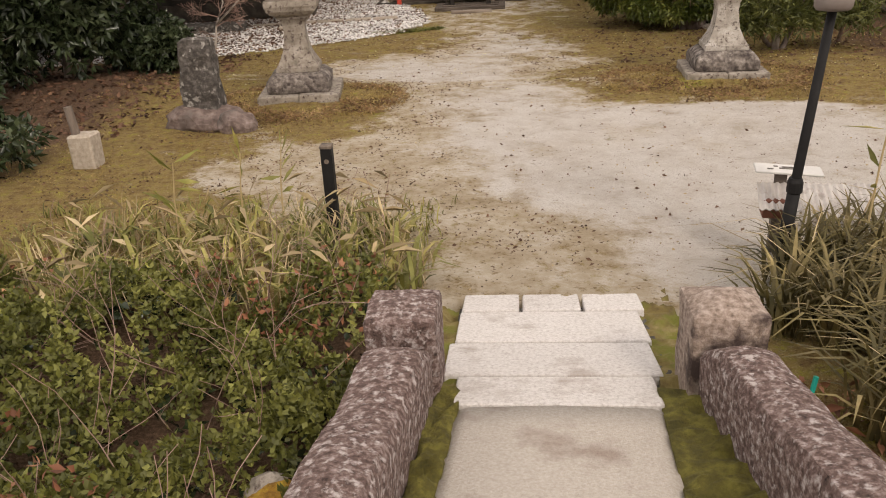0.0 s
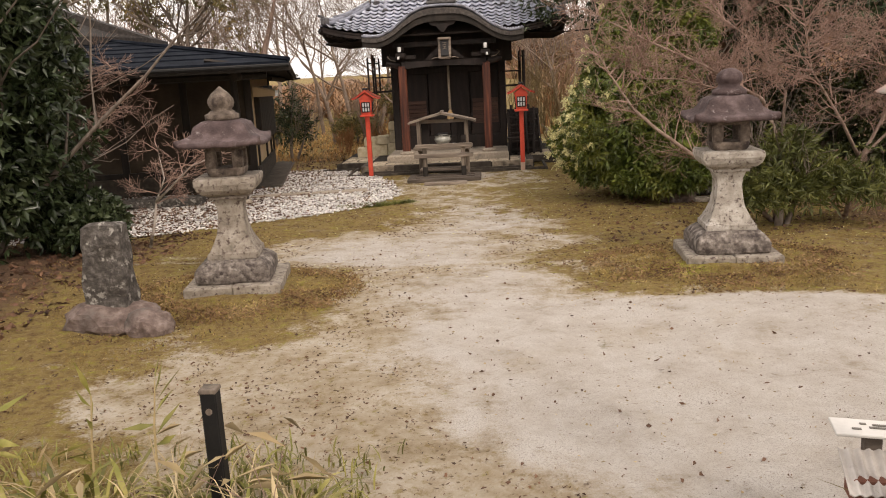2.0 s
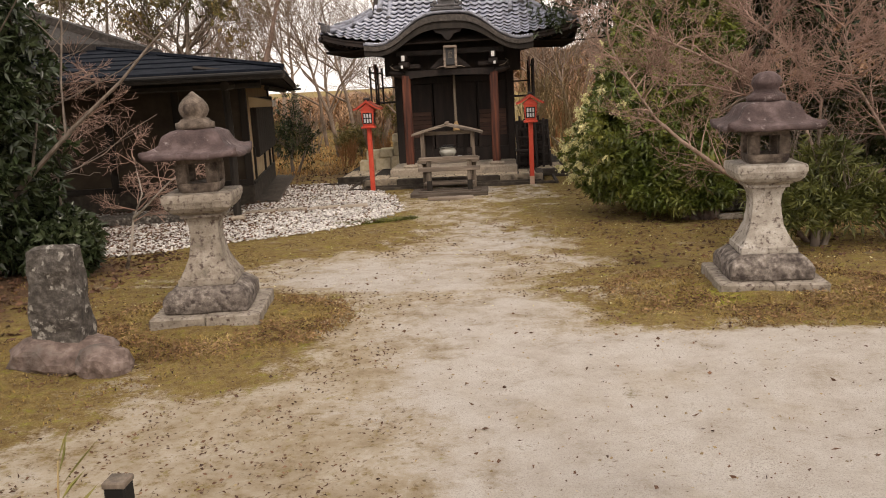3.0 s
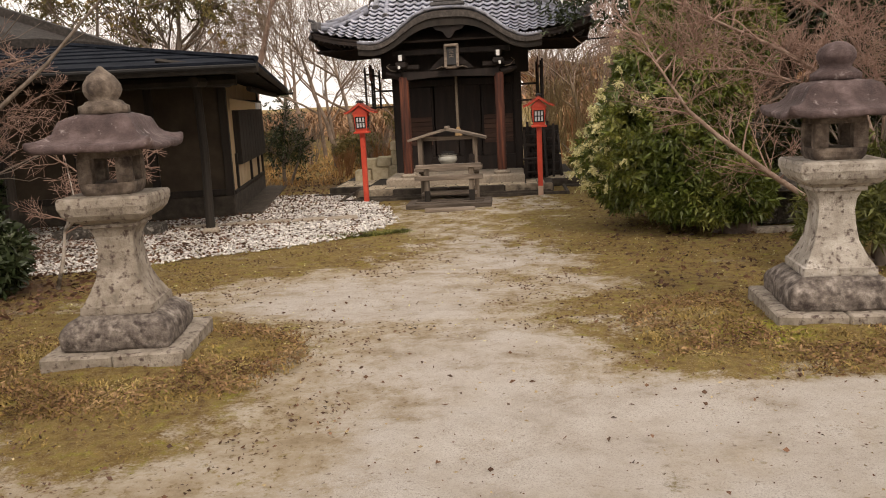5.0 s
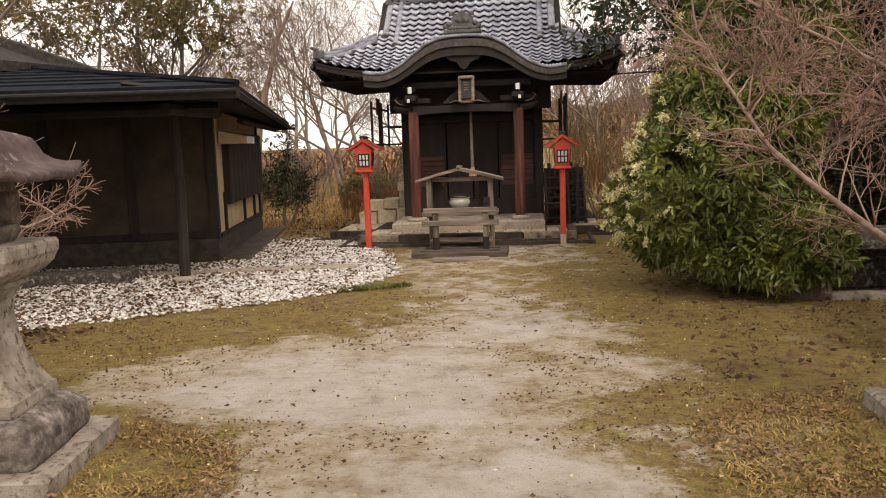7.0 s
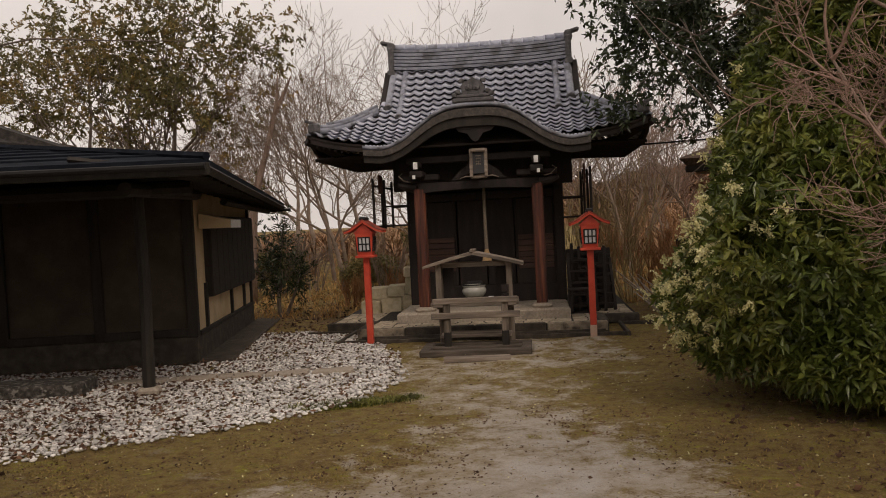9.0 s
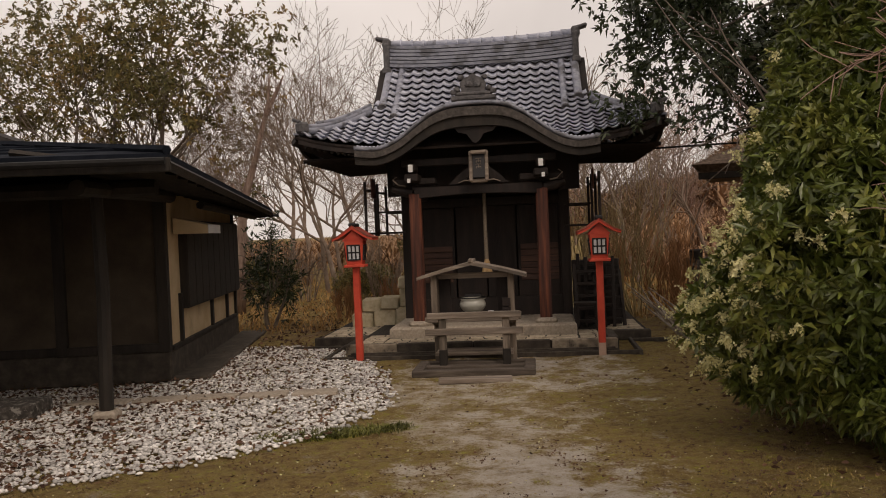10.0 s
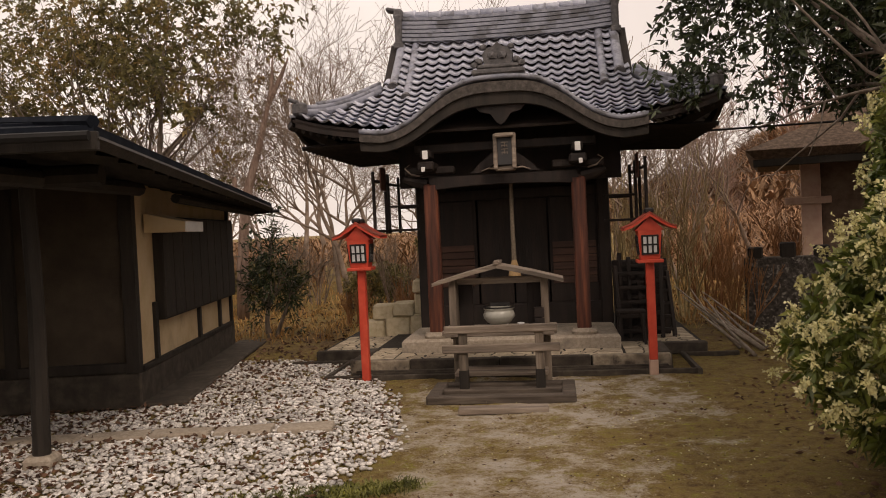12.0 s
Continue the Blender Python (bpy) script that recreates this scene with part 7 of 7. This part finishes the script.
def on_ground(n, inside, seed, x0=-7, x1=6, y0=3, y1=21):
    g = np.random.default_rng(seed)
    x, y = g.uniform(x0, x1, n * 5), g.uniform(y0, y1, n * 5)
    k = inside(x, y)
    x, y = x[k][:n], y[k][:n]
    return np.stack([x, y, ground_z(x, y)], axis=1)


left_sasa = on_ground(240, lambda x, y: (x > -2.6) & (x < -0.45) & (y > 3.35) & (y < 4.75 - 0.25 * np.abs(x + 1.3)), 12, -3, 0, 3, 5)
right_sasa = on_ground(420, lambda x, y: (x > 1.36 - 0.22 * smooth_step(3.0, 3.5, y) + 0.12 * np.sin(9 * y)) & (x < 2.9) & (y > 2.2) & (y < 3.88 + 0.25 * (x - 1.2)), 13, 0.8, 3, 2, 5)
blades("bamboo_grass", left_sasa, "bamboo grass with yellowed edges beside the path", BAMBOO_LEAF, 0.28, 0.026, 14, 1.0, 3)
blades("bamboo_grass", right_sasa, "tall dry bamboo grass round the lamp post", DRY_BAMBOO, 0.46, 0.020, 15, 0.9, 9)
blades("dry_grass", right_sasa[:80], "long straw-coloured arching blades beside the bridge", STRAW, 0.62, 0.011, 16, 1.1, 2)
blades("dry_grass", left_sasa[:200], "thin straw-coloured blades among the bamboo grass", STRAW, 0.34, 0.007, 17, 0.9, 3)
q = left_sasa[:110] + np.column_stack([np.zeros((110, 2)), np.random.default_rng(4).uniform(0.15, 0.40, 110)])
tagged(leaves("bamboo_grass", q, np.random.default_rng(5).normal(size=(110, 3)) * [1, 1, 0.5] + [0, 0, 0.1], 0.17, 0.026, STRAW, droop=0.2), "pale yellowed bamboo leaves", "grass", kind="stuff")
edge = on_ground(260, lambda x, y: (x > -3.2) & (x < -0.4) & (y > 4.2) & (y < 5.1), 18, -3.3, 0, 3, 6)
blades("sparse_grass", edge, "sparse short grass at the edge of the bank", BAMBOO_LEAF, 0.13, 0.010, 19, 0.8, 3)
for k, (x, y) in enumerate(((-1.42, 4.72), (-1.95, 4.35), (-1.62, 4.55), (1.75, 3.9), (1.95, 3.6))):
    st = thing("bamboo_shoot", x, y, float(ground_z(x, y)) - 0.02, "thin bamboo shoot with pointed yellow-green leaves", "bamboo", "bamboo shoots")
    h = 0.55 if x < 0 else 1.05
    part("stem", tube([(0, 0, 0), (0.02, 0, h * 0.6), (0.05, 0, h)], [0.006, 0.005, 0.003], 5), SHRUB_TWIG, st)
    q = np.array([(0.02 + 0.03 * f, 0, h * (0.45 + 0.55 * f)) for f in np.linspace(0, 1, 7)])
    leaves("leaf_tuft", q, np.column_stack([rng.normal(scale=0.7, size=(7, 2)), rng.uniform(-0.1, 1.0, 7)]), 0.19, 0.032, BAMBOO_LEAF, st)

# mossy stones at the foot of the parapet, litter on the other bank
for k, (x, y, r) in enumerate(((-0.80, 1.78, 0.11), (-0.60, 1.72, 0.09), (-0.72, 1.95, 0.08))):
    st = part("bank_stone", roughen(boulder(r, r * 0.9, r, 60 + k), 0.008, 16), GRANITE_PALE)
    st.matrix_world = pose(x, y, float(ground_z(x, y)) + 0.20)
    tagged(st, "pale rough stone on the bank beside the parapet", "stone", "stones on the bank")
    ft = part("stone_foot", roughen(box(r * 1.5, r * 1.4, 0.25, (0, 0, -0.12), 0.03), 0.01, 9), STELE, st)
mo = part("moss_clump", roughen(boulder(0.16, 0.13, 0.12, 71), 0.02, 25), material("orange_moss", [(0.16, 0.075, 0.012), (0.30, 0.16, 0.02), (0.40, 0.30, 0.03)], 25, 8, 1.0, 0.9, 90))
mo.matrix_world = pose(-0.68, 1.86, float(ground_z(-0.68, 1.86)) + 0.15)
tagged(mo, "orange and yellow moss clump between pale stones", "moss")
q = on_ground(700, lambda x, y: (x > 0.88) & (x < 2.2) & (y > 1.0) & (y < 2.9), 52, 0.8, 2.3, 0.8, 3)
q[:, 2] += 0.02
tagged(leaves("fallen_leaves", q, np.column_stack([rng.normal(size=(len(q), 2)), rng.normal(scale=0.3, size=len(q))]), 0.075, 0.03, RUST_LEAF), "rust-coloured leaf litter beside the parapet", "fallen leaves", kind="stuff")

# short dry grass on the mossy parts
def mossy_at(x, y):
    s, c, g_, l_ = masks(x, y)
    return (s < 0.35) & (inside_gravel(x, y) < 0.2) & (np.sin(2.1 * x + 0.7) * np.sin(1.9 * y) + 0.5 * np.sin(5 * x + 4 * y) > -0.25)
turf = on_ground(8000, lambda x, y: mossy_at(x, y) & (y > 5.2), 22, -4.6, 5.0, 5, 13)
blades("short_grass", turf, "short dry straw-coloured grass in the moss", TURF, 0.024, 0.006, 23, 1.6, 3)
ring_l = on_ground(1300, lambda x, y: (np.hypot((x + 2.1) / 1.05, (y - 8.3) / 0.9) < 1) & ~((np.abs(x + 2.2) < 0.5) & (np.abs(y - 8.46) < 0.5)), 24, -3.4, -1, 7, 10)
ring_r = on_ground(1500, lambda x, y: (np.hypot((x - 2.1) / 1.2, (y - 8.8) / 1.0) < 1) & ~((np.abs(x - 2.22) < 0.5) & (np.abs(y - 9.05) < 0.5)), 25, 0.8, 3.6, 7, 10.5)
blades("short_grass", np.concatenate([ring_l, ring_r]), "tufts of dry grass round the lantern slabs", TURF, 0.034, 0.007, 26, 1.8, 4)
fallen_moss = np.concatenate([ring_l, ring_r])
g_ = np.random.default_rng(61)
keep = np.sin(5.3 * fallen_moss[:, 0]) * np.sin(6.1 * fallen_moss[:, 1]) > -0.1
q = np.repeat(fallen_moss[keep], 5, axis=0)
q = q + np.column_stack([g_.normal(scale=0.05, size=(len(q), 2)), g_.uniform(0.004, 0.03, len(q))])
tagged(leaves("dead_moss", q, np.column_stack([g_.normal(size=(len(q), 2)), g_.normal(scale=0.5, size=len(q))]), 0.035, 0.012, material("dead_brown_moss", [(0.09, 0.045, 0.022), (0.20, 0.115, 0.055), (0.34, 0.23, 0.12)], 3, 4, 0.95, 0.0, island=0.5)), "brown dead moss clumps round the lantern slabs", "moss", kind="stuff")
gr_strip = on_ground(700, lambda x, y: np.hypot((x + 1.75) / 0.6, (y - 14.25 - 0.35 * (x + 1.75)) / 0.16) < 1, 27, -2.6, -1, 13.5, 15)
blades("green_grass", gr_strip, "strip of short green grass at the pebble edge", LEAF_COVER, 0.06, 0.010, 28, 0.9, 4)

# ---- pebbles and fallen leaves ----
def pebbles(n, seed):
    g = np.random.default_rng(seed)
    x, y = g.uniform(-7.8, -1.4, n * 3), g.uniform(11.3, 20.2, n * 3)
    k = (inside_gravel(x, y) > g.uniform(0.10, 0.95, n * 3)) & ~((x < -4.45 - 0.18 * (y - 17.1)) & (y > 17.0 + 0.18 * (x + 4.4)))
    x, y = x[k][:n], y[k][:n]
    n = len(x)
    t = (1 + 5 ** 0.5) / 2
    ico = np.array([(-1, t, 0), (1, t, 0), (-1, -t, 0), (1, -t, 0), (0, -1, t), (0, 1, t), (0, -1, -t), (0, 1, -t), (t, 0, -1), (t, 0, 1), (-t, 0, -1), (-t, 0, 1)]) / 1.9
    f = np.array([(0, 11, 5), (0, 5, 1), (0, 1, 7), (0, 7, 10), (0, 10, 11), (1, 5, 9), (5, 11, 4), (11, 10, 2), (10, 7, 6), (7, 1, 8), (3, 9, 4), (3, 4, 2), (3, 2, 6), (3, 6, 8), (3, 8, 9), (4, 9, 5), (2, 4, 11), (6, 2, 10), (8, 6, 7), (9, 8, 1)])
    s = g.uniform(0.011, 0.025, (n, 1, 1)) * np.concatenate([g.uniform(0.8, 1.5, (n, 1, 1)), g.uniform(0.7, 1.2, (n, 1, 1)), g.uniform(0.45, 0.75, (n, 1, 1))], axis=2)
    v = ico[None] * s * (1 + g.normal(scale=0.10, size=(n, 12, 1)))
    a = g.uniform(0, 6.28, n)
    ca, sa = np.cos(a)[:, None], np.sin(a)[:, None]
    v = np.stack([v[..., 0] * ca - v[..., 1] * sa, v[..., 0] * sa + v[..., 1] * ca, v[..., 2]], axis=-1)
    c = np.stack([x, y, ground_z(x, y) + 0.012 + g.uniform(0, 0.016, n)], axis=1)
    return (v + c[:, None]).reshape(-1, 3), (f[None] + 12 * np.arange(n)[:, None, None]).reshape(-1, 3)
v, f = pebbles(27000, 33)
tagged(fast("pebbles", v, f, PEBBLE, smooth=True), "bed of white rounded pebbles before the low house", "pebbles", kind="stuff")


def fallen(name, n, inside, label, seed, size, x0, x1, y0, y1, mat=DEAD_LEAF, lift=0.012):
    q = on_ground(n, inside, seed, x0, x1, y0, y1)
    g = np.random.default_rng(seed)
    q[:, 2] += lift
    w = np.column_stack([g.normal(size=(len(q), 2)), g.normal(scale=0.25, size=len(q))])
    return tagged(leaves(name, q, w, size, size * 0.55, mat), label, "fallen leaves", kind="stuff")
fallen("fallen_leaves", 9000, lambda x, y: (inside_gravel(x, y) > 0.3) & (np.random.default_rng(3).random(len(x)) < 0.35 + 0.65 * smooth_step(-2.2, -5.0, x)), "brown dead leaves strewn over the white pebbles", 41, 0.055, -7.6, -1.5, 11.3, 20, lift=0.035)
fallen("fallen_leaves", 1300, lambda x, y: np.sin(3 * x) * np.sin(2 * y + 1) > -0.6, "scattered dark dead leaves on the sandy ground", 42, 0.036, -4, 5, 4, 18.3)
fallen("fallen_leaves", 2600, lambda x, y: (x < -3.6) & (inside_gravel(x, y) < 0.3), "thick brown leaf litter under the dark shrubs", 43, 0.07, -7, -3.4, 7, 12)
fallen("fallen_leaves", 1300, lambda x, y: (x > 1.3), "brown leaf litter under the flowering shrub", 44, 0.06, 1.2, 5.5, 10, 18)
fallen("fallen_leaves", 3500, lambda x, y: (y > 19) & ((x < -3.4) | (x > 1.9)), "brown leaf litter behind the shrine", 45, 0.08, -7, 6, 19, 28)
fallen("crumbs", 6500, lambda x, y: np.sin(1.3 * x + y) * np.sin(2.3 * y) > -0.7, "crumbs of dead leaves and twigs on the sandy ground", 49, 0.015, -4, 5, 3.7, 18.3, lift=0.006)
fallen("crumbs", 14000, lambda x, y: (masks(x, y)[1] < 0.45) & (inside_gravel(x, y) < 0.3) & (np.sin(2.7 * x + 1.9 * y) + np.sin(6.1 * x - 4.3 * y) + 0.7 * np.sin(11 * x + 9 * y) > -0.5), "dark bits of dead moss and bark on the mossy ground", 62, 0.024, -4, 5, 4.2, 14, lift=0.005)
fallen("crumbs", 3500, lambda x, y: (inside_gravel(x, y) < 0.3), "pale straw crumbs on the sandy ground", 50, 0.022, -4, 5, 3.7, 18.3, STRAW, lift=0.006)
fallen("fallen_petals", 900, lambda x, y: (inside_gravel(x, y) < 0.3), "pale fallen petals and chips on the moss", 46, 0.022, -3.5, 5, 8.5, 18, LEAF_PALE)
GOLD_GRASS = material("golden_winter_grass", [(0.24, 0.12, 0.04), (0.44, 0.25, 0.09), (0.60, 0.40, 0.17)], 1.2, 4, 0.9, 0.0, island=0.4, translucent=0.2)
tall = on_ground(3000, lambda x, y: (x < -2.7) | ((x > 1.7) & (y > 22)), 47, -9, 6, 21.6, 31)
blades("dry_grass", tall, "tall golden winter grass behind the shrine", GOLD_GRASS, 0.19, 0.014, 48, 1.0, 4)

# ---- far woods ----
hill_x = np.linspace(-160, 160, 81)
hv, hf = [], []
for k, (d, h) in enumerate(((75, 0.0), (85, 0.45), (105, 0.8), (140, 1.0))):
    for x in hill_x:
        top = 1.2 + 11.8 * smooth_step(-5, 45, x) + 0.7 * math.sin(x * 0.11) + 0.8 * math.sin(x * 0.37 + 1) + 0.5 * math.sin(x * 0.9)
        hv.append((x * (1 + 0.3 * k), d, -1 + float(top) * h * 1.6))
n_ = len(hill_x)
for k in range(3):
    for i in range(n_ - 1):
        hf.append((k * n_ + i, k * n_ + i + 1, (k + 1) * n_ + i + 1, (k + 1) * n_ + i))
tagged(raw("backdrop", hv, hf, HILL, smooth=True), "low brown wooded hill in the distance", "hill", kind="structure")


def hill_height(x, d):
    """Height of the far slope over a place given by its spread-out x and distance."""
    k = np.interp(d, [75, 85, 105, 140], [0, 1, 2, 3])
    u = x / (1 + 0.3 * k)
    top = 1.2 + 11.8 * smooth_step(-5, 45, u) + 0.7 * np.sin(u * 0.11) + 0.8 * np.sin(u * 0.37 + 1) + 0.5 * np.sin(u * 0.9)
    return -1 + top * np.interp(d, [75, 85, 105, 140], [0, 0.45, 0.8, 1.0]) * 1.6


WOODS_MAT = material("brown_winter_thicket", [(0.13, 0.065, 0.035), (0.25, 0.14, 0.075), (0.40, 0.255, 0.15)], 0.25, 6, 1.0, 0.0, island=0.5)
g_ = np.random.default_rng(71)
x_, d_ = g_.uniform(2, 80, 7000), g_.uniform(76, 138, 7000)
blades("far_woods", np.column_stack([x_, d_, hill_height(x_, d_)]), "bare brown woods covering the distant hill", WOODS_MAT, 3.2, 0.30, 72, 0.9, 5)
x_, d_ = g_.uniform(-34, 44, 5000), g_.uniform(30, 76, 5000)
keep = ((x_ > 1.5) & (x_ > 2.0 + 0.06 * (d_ - 30))) | (x_ < -2.0)
x_, d_ = x_[keep], d_[keep]
blades("far_thicket", np.column_stack([x_, d_, ground_z(x_, d_) - 0.05]), "rust-brown thicket on the flat ground behind the shrine", WOODS_MAT, 1.2, 0.07, 73, 1.1, 7)


# ---- pieces of roof and paving ----
lay_tiles()
paving()
